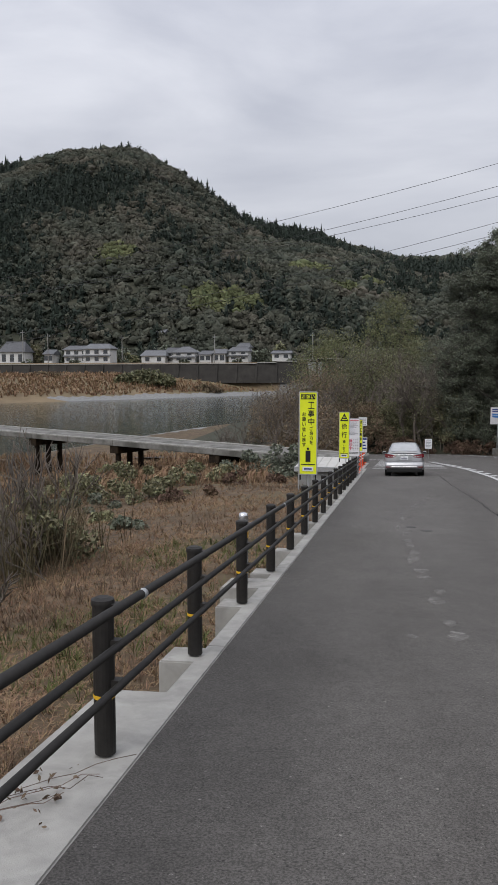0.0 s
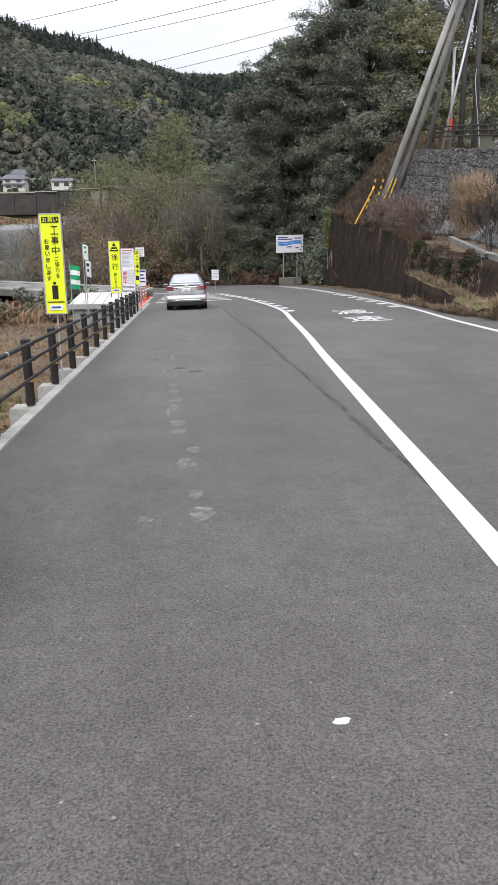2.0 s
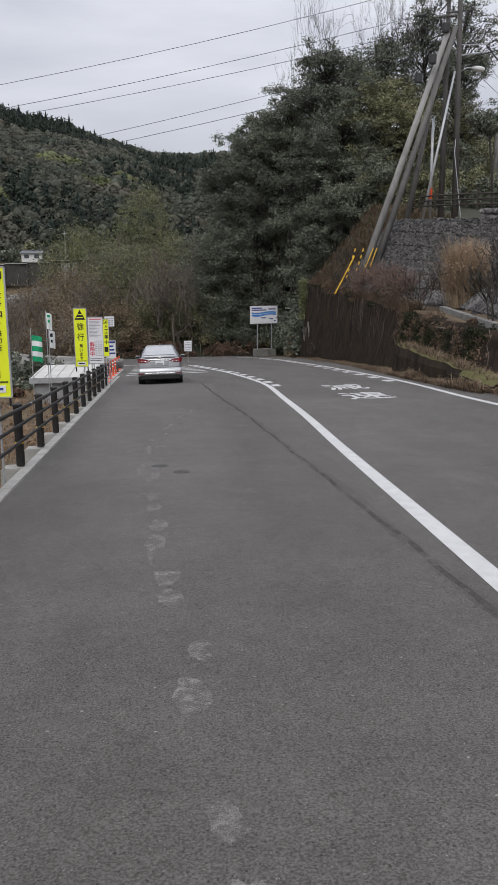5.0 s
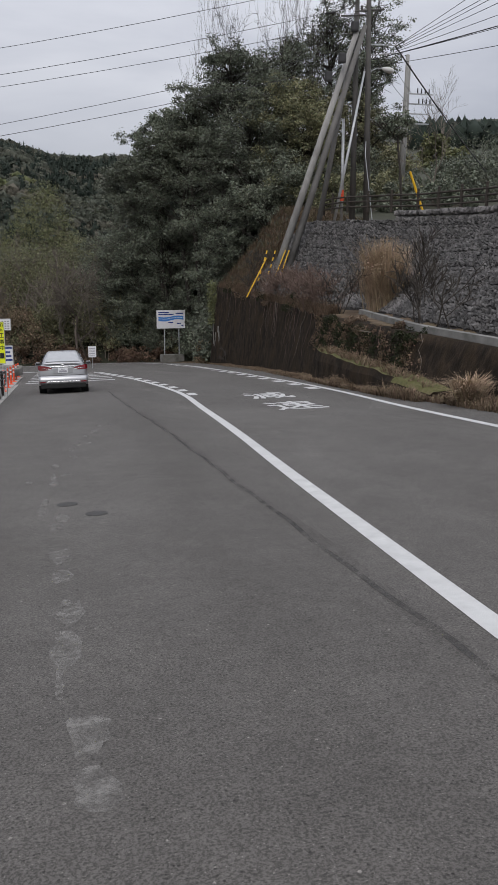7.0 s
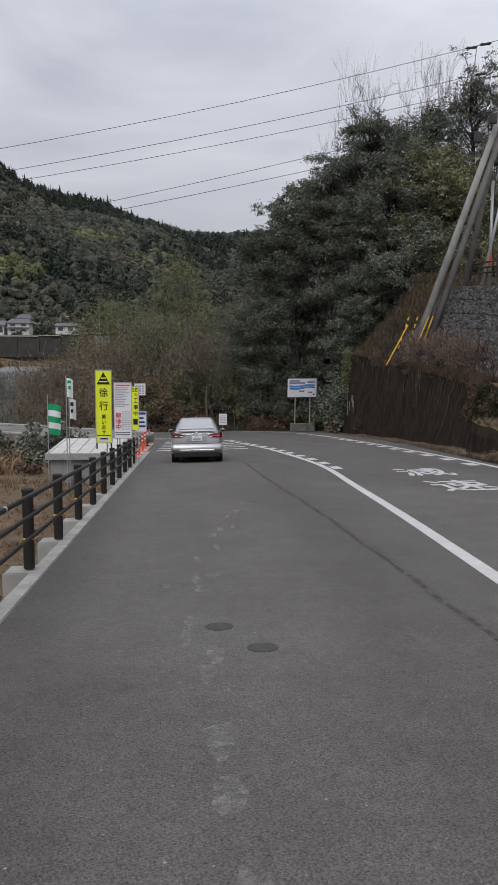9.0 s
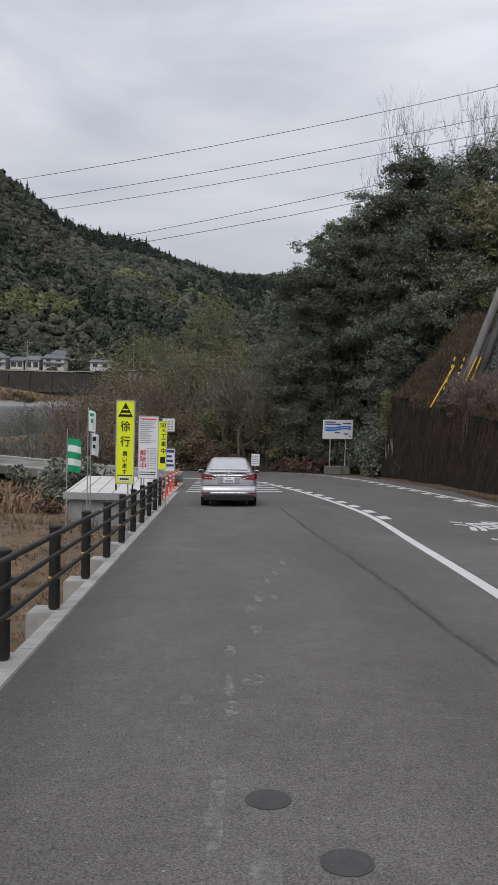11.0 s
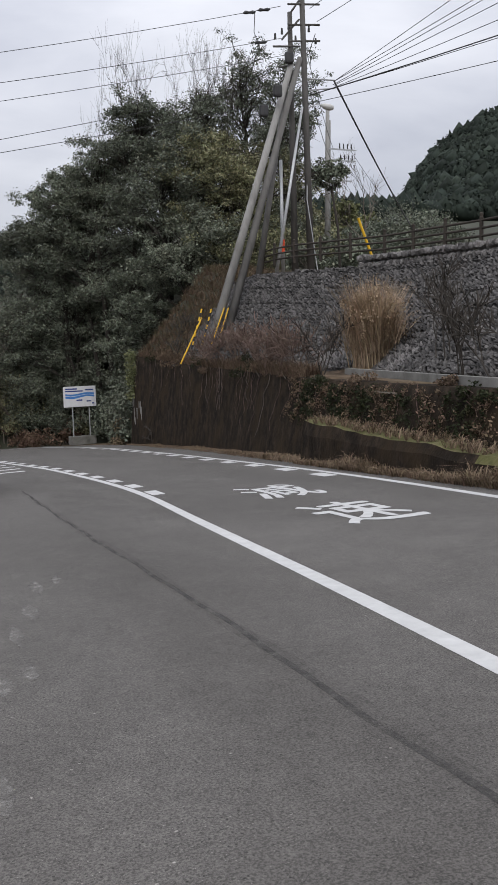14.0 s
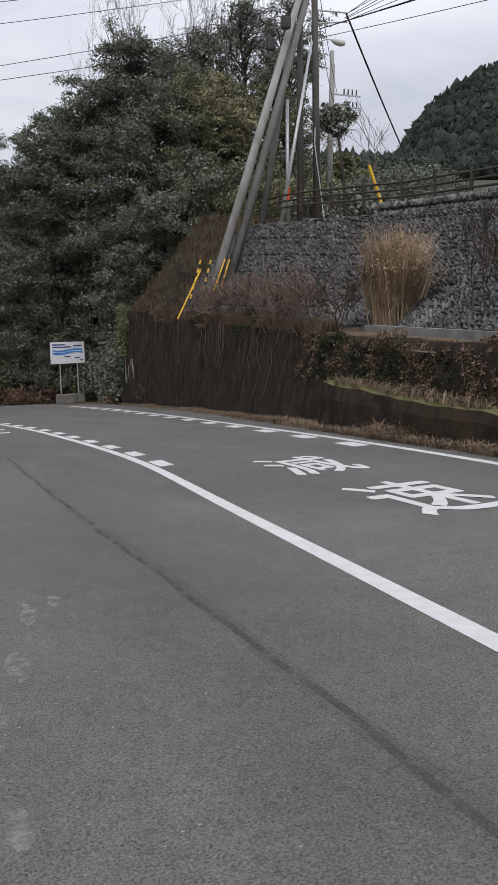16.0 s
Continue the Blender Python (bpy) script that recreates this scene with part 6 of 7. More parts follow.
# crest wall of larger stones
for k in range(95):
    yy = 22 + 0.26 * k + rng.normal() * 0.02
    for row_k in range(2):
        p = slope_at(yy + 0.13 * row_k, slope_len(yy) + 0.12, 0)
        p.z += 0.05 + 0.30 * row_k
        m = Matrix((Vector((0, 0.33, 0)), Vector((0.05, 0, 0.34)), Vector((-0.3, 0, 0.05)))).transposed().to_4x4()
        m.translation = p
        m = m @ Matrix.Rotation(rng.random() * 6.28, 4, "Z")
        ob = new("stone", STONE_ME[int(rng.integers(0, 10))])
        ob.parent = slope
        ob.matrix_parent_inverse = Matrix.Translation((-12.5, -42, 0.6))
        ob.matrix_basis = m

# pale curb on the wall and mossy step at its foot
V, F = [], []
cyl = list(np.linspace(18, 38.6, 22))
for y in cyl:
    b = float(np.interp(y, [18, 29, 38.6], [0.6, 0.85, 2.05]))
    x = float(wall_x(y)) + b
    V += [(x, y, -0.80), (x + 0.02, y, -0.43), (x + 0.26, y, -0.43), (x + 0.30, y, -0.80)]
for k in range(len(cyl) - 1):
    for i in range(3):
        F.append((4 * k + i, 4 * k + 4 + i, 4 * k + 5 + i, 4 * k + 1 + i))
F += [(0, 1, 2, 3), tuple(4 * (len(cyl) - 1) + i for i in (3, 2, 1, 0))]
tagged(new("wall_curb", mesh_of("wall_curb", V, F, M["old_concrete"])), "weathered pale concrete curb on top of the dark wall", "curb", kind="structure")
V, F = [], []
sy = list(np.linspace(24.5, 36.0, 60))
for y in sy:
    h = float(np.interp(y, [24.5, 27, 36], [0.2, 0.48, 1.15])) + 0.05 * float(fbm(y * 1.2, y, 1.0))
    x = float(wall_x(y))
    g = gz(x, y)
    V += [(x - 0.50, y, g - 0.2), (x - 0.43 + 0.05 * float(fbm(y * 0.9, 2 * y, 1)), y, g + h * 0.7), (x - 0.33, y, g + h), (x + 0.5, y, g + h + 0.06), (x + 0.5, y, g - 0.2)]
for k in range(len(sy) - 1):
    for i in range(4):
        F.append((5 * k + i, 5 * k + 5 + i, 5 * k + 6 + i, 5 * k + 1 + i))
F += [tuple(range(5)), tuple(5 * (len(sy) - 1) + i for i in (4, 3, 2, 1, 0))]
step_me = mesh_of("wall_step", V, F, M["moss_wall"])
step_me.materials.append(M["moss"])
for p in step_me.polygons:
    if p.normal.z > 0.6 or p.normal.z < -0.6:
        if p.center.z > gz(p.center.x, p.center.y) + 0.05:
            p.material_index = 1
tagged(new("wall_step", step_me), "low mossy step running down along the foot of the wall", "step", kind="structure")
# paler flaked patches on the wall's end
for k in range(9):
    y = 64.3 + 0.35 * k + 0.1 * rng.random()
    z = -4.1 + 1.3 * rng.random()
    u = (z - (gz(11, y) - 0.3)) / (0.0 - (gz(11, y) - 0.3))
    x = float(wall_x(y)) + 0.55 * u - 0.06
    hh = 0.35 + 0.5 * rng.random()
    tagged(new("flaked_patch", bevel_box("flaked_patch", x + 0.0, x + 0.05, y - 0.05, y + 0.05, z - hh * 0.6, z + hh * 0.6, M["old_concrete"], 0.015, 1)), "pale flaked patch on the dark retaining wall", "wall patch", kind="structure")


# ---- utility poles ----
def pole_thing(name, base, top, r0, r1, mat, label, parts=()):
    th = empty(name, base, label, "utility pole", "leaning utility poles on the bank")
    V, F = [], []
    bent_tube(V, F, [Vector(base) - (Vector(top) - Vector(base)).normalized() * 0.4, top], [r0, r1], 16)
    child("shaft", mesh_of("shaft", V, F, mat, True), th)
    return th


PA = pole_thing("utility_pole", (18.45, 55, 4.0), (18.15, 55, 18.7), 0.20, 0.13, M["dark_pole"], "tall dark utility pole with crossarms on the bank")
PB = pole_thing("utility_pole", (17.65, 55.3, 4.0), (17.6, 55.3, 17.4), 0.19, 0.12, M["dark_pole"], "second tall dark utility pole with crossarms")
ST1 = pole_thing("strut_pole", (12.15, 53.0, 0.75), (17.45, 54.9, 14.7), 0.23, 0.15, M["pole"], "thick grey strut pole leaning against the utility poles")
ST2 = pole_thing("strut_pole", (12.85, 53.0, 0.9), (18.0, 55.0, 15.1), 0.22, 0.14, M["mid_pole"], "thick grey strut pole leaning beside another")
pole_thing("strut_pole", (15.2, 54.8, 3.2), (17.25, 55.2, 13.6), 0.17, 0.12, M["mid_pole"], "grey strut pole leaning on the dark pole")
pole_thing("steel_pole", (16.05, 54.6, 3.0), (17.9, 54.6, 12.55), 0.10, 0.06, M["galv"], "slim galvanised steel pole leaning on the bank")
OP = pole_thing("steel_pole", (16.92, 55.2, 4.1), (16.9, 55.2, 10.0), 0.10, 0.08, M["galv"], "slim upright steel pole with an orange band")
V, F = [], []
tube(V, F, (16.92, 55.2, 5.3), (16.92, 55.2, 5.95), 0.108, 0.106, 14)
child("orange_band", mesh_of("orange_band", V, F, M["orange_rubber"]), OP)
V, F = [], []
tube(V, F, (15.95, 54.55, 2.7), (16.2, 54.58, 3.9), 0.108, 0.106, 12)
tagged(new("pole_sleeve", mesh_of("pole_sleeve", V, F, M["ink"])), "black sleeve round the foot of the slim pole", "sleeve")
for k, (x, z) in enumerate(((29.55, 19.0), (30.15, 18.4))):
    th = pole_thing("utility_pole", (x - 0.3, 75 + k, 5.0), (x, 75 + k, z), 0.22, 0.15, M["pole"], "plain utility pole farther up the road")
    child("crossarm", bevel_box("crossarm", x - 0.1, x + 2.4, 74.9 + k, 75.0 + k, z - 3.1, z - 3.0, M["galv"], 0), th)
    child("crossarm", bevel_box("crossarm", x - 0.1, x + 2.0, 74.9 + k, 75.0 + k, z - 4.7, z - 4.6, M["galv"], 0), th)
    for j in range(4):
        V, F = [], []
        tube(V, F, (x + 1.0 + 0.35 * j, 74.95 + k, z - 3.0), (x + 1.0 + 0.35 * j, 74.95 + k, z - 2.6), 0.06, 0.05, 8, True)
        child("insulator", mesh_of("insulator", V, F, M["cable"]), th)


def arm(th, a, b, r=0.035, mat="galv"):
    V, F = [], []
    tube(V, F, a, b, r, r, 6, True)
    child("crossarm", mesh_of("crossarm", V, F, M[mat]), th)


for z in (17.9, 16.9, 16.1):
    arm(PA, (17.3, 54.85, z - 0.9 * (z < 17.5) * 0 - 0.3), (19.2, 55.1, z), 0.05, "dark_pole")
arm(PA, (17.5, 55.3, 17.2), (18.3, 55.0, 18.3), 0.05, "dark_pole")
arm(PA, (17.0, 55.0, 15.9), (18.0, 55.0, 17.0), 0.05, "dark_pole")
arm(PA, (18.2, 54.95, 14.1), (19.95, 54.9, 14.15))
arm(PA, (18.2, 54.95, 13.5), (19.95, 54.9, 13.75))
arm(PB, (16.6, 55.2, 15.6), (18.1, 55.2, 15.75), 0.05, "dark_pole")
arm(PB, (16.9, 55.2, 14.6), (18.2, 55.2, 14.9), 0.05, "dark_pole")
for k in range(7):
    V, F = [], []
    x, z = 16.7 + 0.38 * k, 15.95 + 0.28 * (k % 3)
    tube(V, F, (x, 55.15, z), (x, 55.15, z + 0.28), 0.07, 0.05, 8, True)
    child("insulator", mesh_of("insulator", V, F, M["cable"]), PA if k % 2 else PB)
for (x, y, z), th in (((16.35, 54.1, 13.1), ST1), ((15.45, 53.8, 12.0), ST1), ((17.3, 54.75, 15.0), ST2)):
    child("junction_box", bevel_box("junction_box", x - 0.24, x + 0.2, y - 0.15, y + 0.15, z - 0.32, z + 0.25, M["cable"], 0.1), th)
V, F = [], []
bent_tube(V, F, [(18.35, 55, 10.5 + 0.0), (18.2, 54.85, 8.0), (18.75, 54.8, 4.2)], [0.03, 0.03, 0.03], 6)
child("conduit", mesh_of("conduit", V, F, M["galv"]), PA)
lampth = empty("street_lamp", (18.35, 55, 12.6), "cobra-head street lamp on an arm of the dark pole", "street lamp")
V, F = [], []
bent_tube(V, F, [(18.3, 55, 12.6), (18.8, 54.95, 12.85), (19.2, 54.9, 12.85)], [0.035, 0.03, 0.03], 8)
child("arm", mesh_of("arm", V, F, M["galv"], True), lampth)
V, F = [], []
bent_tube(V, F, [(19.1, 54.9, 12.84), (19.3, 54.9, 12.8), (19.6, 54.9, 12.76), (19.8, 54.9, 12.76), (19.85, 54.9, 12.76)], [0.05, 0.14, 0.17, 0.12, 0.04], 12)
child("head", mesh_of("head", V, F, M["plaster"], True), lampth)


# guy-wire guards
def guard(a, b, r, mats, label):
    th = empty("guy_guard", a, label, "guy guard", "guy-wire guards on the bank")
    a, b = Vector(a), Vector(b)
    n = len(mats)
    for k, mt in enumerate(mats):
        V, F = [], []
        tube(V, F, a.lerp(b, k / n), a.lerp(b, (k + 1) / n), r, r, 10, True)
        child("sleeve", mesh_of("sleeve", V, F, mt), th)
    return th


guard((10.5, 53.0, -0.35), (11.7, 53.2, 1.85), 0.038, [M["yellow_band"]], "yellow sleeve on a guy wire at the wall top")
guard((12.0, 52.75, 0.55), (12.75, 52.85, 2.3), 0.034, [M["yellow_band"]], "yellow sleeve strapped to the strut pole's foot")
guard((12.35, 52.7, 0.7), (12.95, 52.8, 2.3), 0.034, [M["yellow_band"]], "yellow sleeve strapped beside the strut pole's foot")
for dx in (0, 0.5):
    guard((11.25 + dx, 53.6, 0.35), (11.9 + dx, 53.8, 2.3), 0.04, [M["ink"], M["yellow_band"]] * 5, "black and yellow striped sleeve on a guy wire")
guard((21.7, 54.0, 4.7), (20.75, 54.0, 7.0), 0.07, [M["yellow_band"]], "faded yellow sleeve on a guy wire behind the fence")


# ---- overhead wires ----
def wire(a, b, r, sag, label="thin dark overhead wire across the valley", n=28):
    a, b = Vector(a), Vector(b)
    V, F = [], []
    pts = []
    for k in range(n + 1):
        u = k / n
        p = a.lerp(b, u)
        p.z -= sag * 4 * u * (1 - u)
        pts.append(p)
    bent_tube(V, F, pts, [r] * (n + 1), 5)
    tagged(new("overhead_wire", mesh_of("overhead_wire", V, F, M["cable"])), label, "wire", "overhead wires")


for a, b, sag in (((17.0, 55.1, 17.55), (-200, 64.2, 29.2), 17.5), ((17.0, 55.1, 16.0), (-200, 50.8, 23.4), 16.5), ((17.2, 55.1, 15.2), (-200, 82.8, 27.2), 15.2),
                  ((17.4, 55.0, 13.9), (-200, 75.8, 12.6), 13.8), ((17.3, 55.1, 13.0), (-200, 50.5, 7.4), 12.9)):
    wire(a, b, 0.014, sag, n=60)
for a, b in (((19.9, 54.9, 14.1), (27.0, 20, 19.7)), ((19.9, 54.9, 14.1), (27.3, 20, 17.45)), ((19.8, 54.9, 13.9), (27.3, 20, 17.0)), ((19.9, 54.9, 13.9), (27.3, 20, 15.6)), ((19.9, 54.9, 13.8), (27.3, 20, 13.6)),
             ((18.5, 55, 13.3), (30.7, 20, 12.5)), ((18.5, 55, 12.9), (30.7, 20, 10.4)), ((18.3, 55, 18.1), (26, 20, 21.6)), ((18.6, 55, 17.6), (26, 20, 20.4)), ((19.0, 55, 17.0), (27, 20, 19.4))):
    wire(a, b, 0.016, 0.25, "dark overhead wire along the road")
wire((18.5, 55, 13.3), (30.5, 20, 12.9), 0.028, 0.3, "thick bundled overhead cable along the road")
# strain insulators where the valley wires end
for x, z in ((16.1, 17.25), (15.3, 17.03), (15.9, 15.66)):
    V, F = [], []
    bent_tube(V, F, [(x - 0.35, 55.1, z - 0.05), (x - 0.2, 55.1, z), (x, 55.1, z + 0.02), (x + 0.2, 55.1, z + 0.06), (x + 0.35, 55.1, z + 0.1)], [0.02, 0.09, 0.06, 0.09, 0.02], 8)
    tagged(new("strain_insulator", mesh_of("strain_insulator", V, F, M["cable"], True)), "dark strain insulator on the wire beside the pole", "insulator", "strain insulators")
wire((19.9, 54.9, 14.1), (38, 76, 10.0), 0.05, 0.2, "thick guy cable running down behind the fence")
wire((18.4, 55, 15.4), (30.0, 75, 16.0), 0.02, 0.3, "thin wire between utility poles")
wire((18.4, 55, 14.0), (30.3, 76, 15.4), 0.02, 0.4, "thin wire between utility poles")
wire((31.5, 75, 16.0), (60, 108, 13.0), 0.02, 0.6, "thin wire beyond the farther pole")
wire((31.5, 75, 14.4), (60, 108, 12.0), 0.02, 0.6, "thin wire beyond the farther pole")
for a, b in (((15.6, 55.1, 17.1), (16.2, 55.1, 15.6)), ((18.9, 55, 16.4), (18.6, 55, 15.2))):
    V, F = [], []
    a, b = Vector(a), Vector(b)
    bent_tube(V, F, [a, a.lerp(b, 0.3) + Vector((-0.25, 0, -0.5)), a.lerp(b, 0.6) + Vector((-0.1, 0, -0.9)), b], [0.02] * 4, 6)
    tagged(new("jumper_cable", mesh_of("jumper_cable", V, F, M["cable"], True)), "black looped jumper cable on the pole", "cable")


# ---- grasses, reeds, shrubs ----
def blades(rng, base, height, width, lean, per):
    """Two-piece bent blades round each base point; returns loose quads."""
    b = np.repeat(np.asarray(base), per, 0)
    n = len(b)
    h = np.repeat(np.asarray(height), per) * (0.5 + 0.7 * rng.random(n))
    a = rng.random(n) * 6.283
    d = np.stack([np.cos(a), np.sin(a), np.zeros(n)], 1)
    b = b + d * (0.06 * rng.random(n) * h)[:, None] * 2
    w = np.stack([-np.sin(a + 0.6), np.cos(a + 0.6), np.zeros(n)], 1) * (width * (0.5 + rng.random(n)))[:, None]
    l = lean * (0.3 + rng.random(n))
    up_v = np.array([0, 0, 1.0])
    mid = b + d * (l * h * 0.35)[:, None] + up_v * (h * 0.62)[:, None]
    tip = b + d * (l * h)[:, None] + up_v * (h * (1.0 - 0.35 * np.minimum(l, 1.2)))[:, None]
    q1 = np.stack([b - w, b + w, mid + w * 0.8, mid - w * 0.8], 1)
    q2 = np.stack([mid - w * 0.8, mid + w * 0.8, tip + w * 0.12, tip - w * 0.12], 1)
    return np.concatenate([q1, q2])


def scatter(name, label, rng, xs, ys, hs, mat, per=7, width=0.008, lean=0.6, sink=0.03):
    z = land(xs, ys) - sink
    q = blades(rng, np.stack([xs, ys, z], 1), hs, width, lean, per)
    return tagged(new(name, quads_mesh(name, q, mat)), label, "grass", kind="stuff")


rng = np.random.default_rng(80)
n = 26000
ys = 1.0 + 49 * rng.random(n) ** 1.25
xs = -2.75 - (3.5 + 0.66 * ys) * rng.random(n)
patchy = 0.5 + 0.5 * np.clip(fbm(xs, ys, 2.1) + 0.3, 0, 1)
scatter("dry_grass", "matted dry brown grass covering the field", rng, xs, ys, (0.12 + 0.22 * rng.random(n)) * patchy, M["dry_grass"], 7, 0.007, 1.6)
n = 2600
ys = 1.0 + 40 * rng.random(n) ** 1.2
xs = -2.75 - (3 + 0.5 * ys) * rng.random(n)
keep = fbm(xs, ys, 1.7) > 0.15
M["weed"] = material("reddish_brown_weeds", [(0.105, 0.076, 0.055), (0.17, 0.122, 0.085)], scale=0.6, rough=0.9, bump=0, island=0.4, spec=0.1)
M["green_grass"] = material("dull_green_grass", [(0.07, 0.085, 0.03), (0.13, 0.14, 0.055)], scale=0.6, rough=0.9, bump=0, island=0.4, spec=0.1)
scatter("red_weeds", "reddish brown dead weeds among the dry grass", rng, xs[keep], ys[keep], 0.2 + 0.35 * rng.random(keep.sum()), M["weed"], 9, 0.005, 0.8)
n = 1500
ys = 1.0 + 20 * rng.random(n)
xs = -2.7 - 4.5 * rng.random(n)
keep = fbm(xs, ys, 1.3) > 0.05
scatter("green_grass", "dull green grass below the kerb", rng, xs[keep], ys[keep], 0.14 + 0.22 * rng.random(keep.sum()), M["green_grass"], 8, 0.006, 1.0)
# coarse grass farther off
n = 5000
ys = 40 + 40 * rng.random(n)
xs = -7 - (0.55 * ys) * rng.random(n)
keep = (xs > near_shore(ys) + 5) & (land(xs, ys) > WATER_Z)
scatter("far_grass", "rough brown grass towards the river", rng, xs[keep], ys[keep], 0.4 + 0.6 * rng.random(keep.sum()), M["dry_grass"], 5, 0.03, 0.7)
n = 3500
ys = 205 + 85 * rng.random(n)
xs = far_shore(ys) - 14 - 70 * rng.random(n)
scatter("bank_grass", "tall pale grass along the far bank", rng, xs, ys, 0.8 + 1.2 * rng.random(n), M["dry_grass"], 4, 0.16, 0.6)

# dry grass and litter along the foot of the wall
n = 4200
ys = 16 + 51 * rng.random(n) ** 1.15
on_step = (ys > 24.5) & (ys < 36.0)
xs = np.where(on_step, wall_x(ys) - 0.44 - 0.34 * rng.random(n), wall_x(ys) + 0.05 - np.interp(ys, [16, 36, 44, 56, 67], [0.55, 0.7, 0.95, 1.1, 0.4]) * rng.random(n) ** 1.3)
z = gz(xs, ys) - 0.02
dense = np.clip(np.interp(ys, [20, 26, 38, 42, 67], [1.3, 1.2, 1.0, 0.45, 0.35]), 0.2, 2) * (0.6 + 0.7 * np.clip(fbm(xs * 3, ys, 1.4), 0, 1))
q = blades(rng, np.stack([xs, ys, z], 1), (0.14 + 0.28 * rng.random(n)) * dense, 0.008, 1.0, 9)
M["verge"] = material("greyish_dead_verge_grass", [(0.115, 0.082, 0.056), (0.235, 0.178, 0.125)], scale=1.2, rough=0.9, bump=0, island=0.5, spec=0.1)
tagged(new("verge_grass", quads_mesh("verge_grass", q, M["verge"])), "pale dry grass along the foot of the retaining wall", "grass", kind="stuff")
n = 300
ys = 25 + 10.8 * rng.random(n)
xs = wall_x(ys) - 0.33 + 0.7 * rng.random(n)
hh = np.interp(ys, [24.5, 27, 36], [0.2, 0.48, 1.15])
q = blades(rng, np.stack([xs, ys, gz(xs, ys) + hh], 1), 0.12 + 0.2 * rng.random(n), 0.008, 1.1, 8)
tagged(new("step_grass", quads_mesh("step_grass", q, M["verge"])), "dry grass growing on the mossy step", "grass", kind="stuff")


def pampas(seed, x, y, z, height, n, label, plume=True, lean=0.55, name="pampas_clump"):
    rng = np.random.default_rng(seed)
    th = empty(name, (x, y, z), label, "grass clump")
    base = np.stack([x + rng.normal(size=n) * 0.07 * height, y + rng.normal(size=n) * 0.07 * height, np.full(n, z - 0.03)], 1)
    child("foliage", quads_mesh("foliage", np.concatenate([blades(rng, base, np.full(n, height), 0.011, lean, 4), blades(rng, base + np.array([0, 0, height * 0.3]) + rng.normal(size=base.shape) * height * np.array([0.09, 0.09, 0.1]), np.full(n, height * 0.45), 0.010, 1.5, 4)]), M["reed"]), th)["kind"] = "stuff"
    if plume:
        k = n // 3
        a = rng.random(k) * 6.283
        r = height * 0.38 * np.sqrt(rng.random(k))
        hz = height * (1.02 - 0.75 * (r / height) * (0.5 + rng.random(k)) - 0.35 * rng.random(k) ** 2)
        c = np.stack([x + r * np.cos(a), y + r * np.sin(a), z + hz], 1)
        child("plume", quads_mesh("plume", leaf_quads(rng, c, np.full(k, 0.13), k * 14, 0.04, 2.2, 0.1), M["reed"]), th)["kind"] = "stuff"
    return th


pampas(101, 12.95, 38.7, -0.50, 2.75, 420, "tall pale pampas grass clump on the curb", True, 0.30)
pampas(102, 8.4, 22.9, gz(8.4, 22.9), 0.8, 150, "low pale dry grass clump at the wall's foot", False, 0.9, "grass_clump")
pampas(103, 8.2, 18.6, gz(8.2, 18.6), 0.7, 130, "low pale dry grass clump at the wall's foot", False, 0.9, "grass_clump")

# reddish shrubs hanging over the wall top
rng = np.random.default_rng(110)
for k in range(12):
    y = 39.8 + 1.25 * k + rng.normal() * 0.2
    x = float(wall_x(y)) + 0.75 + 0.35 * rng.random()
    bare_tree(300 + k, x, y, 1.5 + 0.9 * rng.random(), "reddish leafless shrub on top of the wall", mat=M["red_twig"], base=float(wall_top(y)) - 0.05, trunk=0.016, spread=0.8, depth=3, stems=4, name="shrub", group="shrubs on the wall")
for k, (x, y, h) in enumerate(((11.0, 38.9, 2.3), (11.1, 31.0, 2.6), (12.5, 33.5, 2.8), (10.4, 28.5, 2.2), (11.4, 62, 1.6), (11.8, 58, 2.0), (12.6, 60.5, 2.4))):
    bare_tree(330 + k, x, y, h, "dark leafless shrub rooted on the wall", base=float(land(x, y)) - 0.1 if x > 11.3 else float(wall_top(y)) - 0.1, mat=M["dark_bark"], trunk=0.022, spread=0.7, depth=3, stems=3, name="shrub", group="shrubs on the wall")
n = 3200
ys = 38.8 + 27 * rng.random(n)
b = 0.5 + 0.9 * rng.random(n)
xs = wall_x(ys) + b
q = blades(rng, np.stack([xs, ys, wall_top(ys) - 0.02], 1), 0.2 + 0.5 * rng.random(n), 0.009, 1.0, 5)
tagged(new("wall_top_grass", quads_mesh("wall_top_grass", q, M["weed"])), "brown weeds hanging along the wall's top edge", "grass", kind="stuff")
for k in range(13):
    y = 28.5 + 2.9 * k + rng.normal() * 0.5
    bush(460 + k, float(wall_x(y)) + 0.72, y, 0.75, (0.5 + 0.45 * rng.random()) * (0.55 if y < 40 else 1.0), M["weed" if k % 3 else "ivy"], 1300, 0.035, "low brown weeds hanging over the wall's edge", base=float(wall_top(y)) - 0.22, group="weeds on the wall", depth_m=1.6 + 1.6 * rng.random())
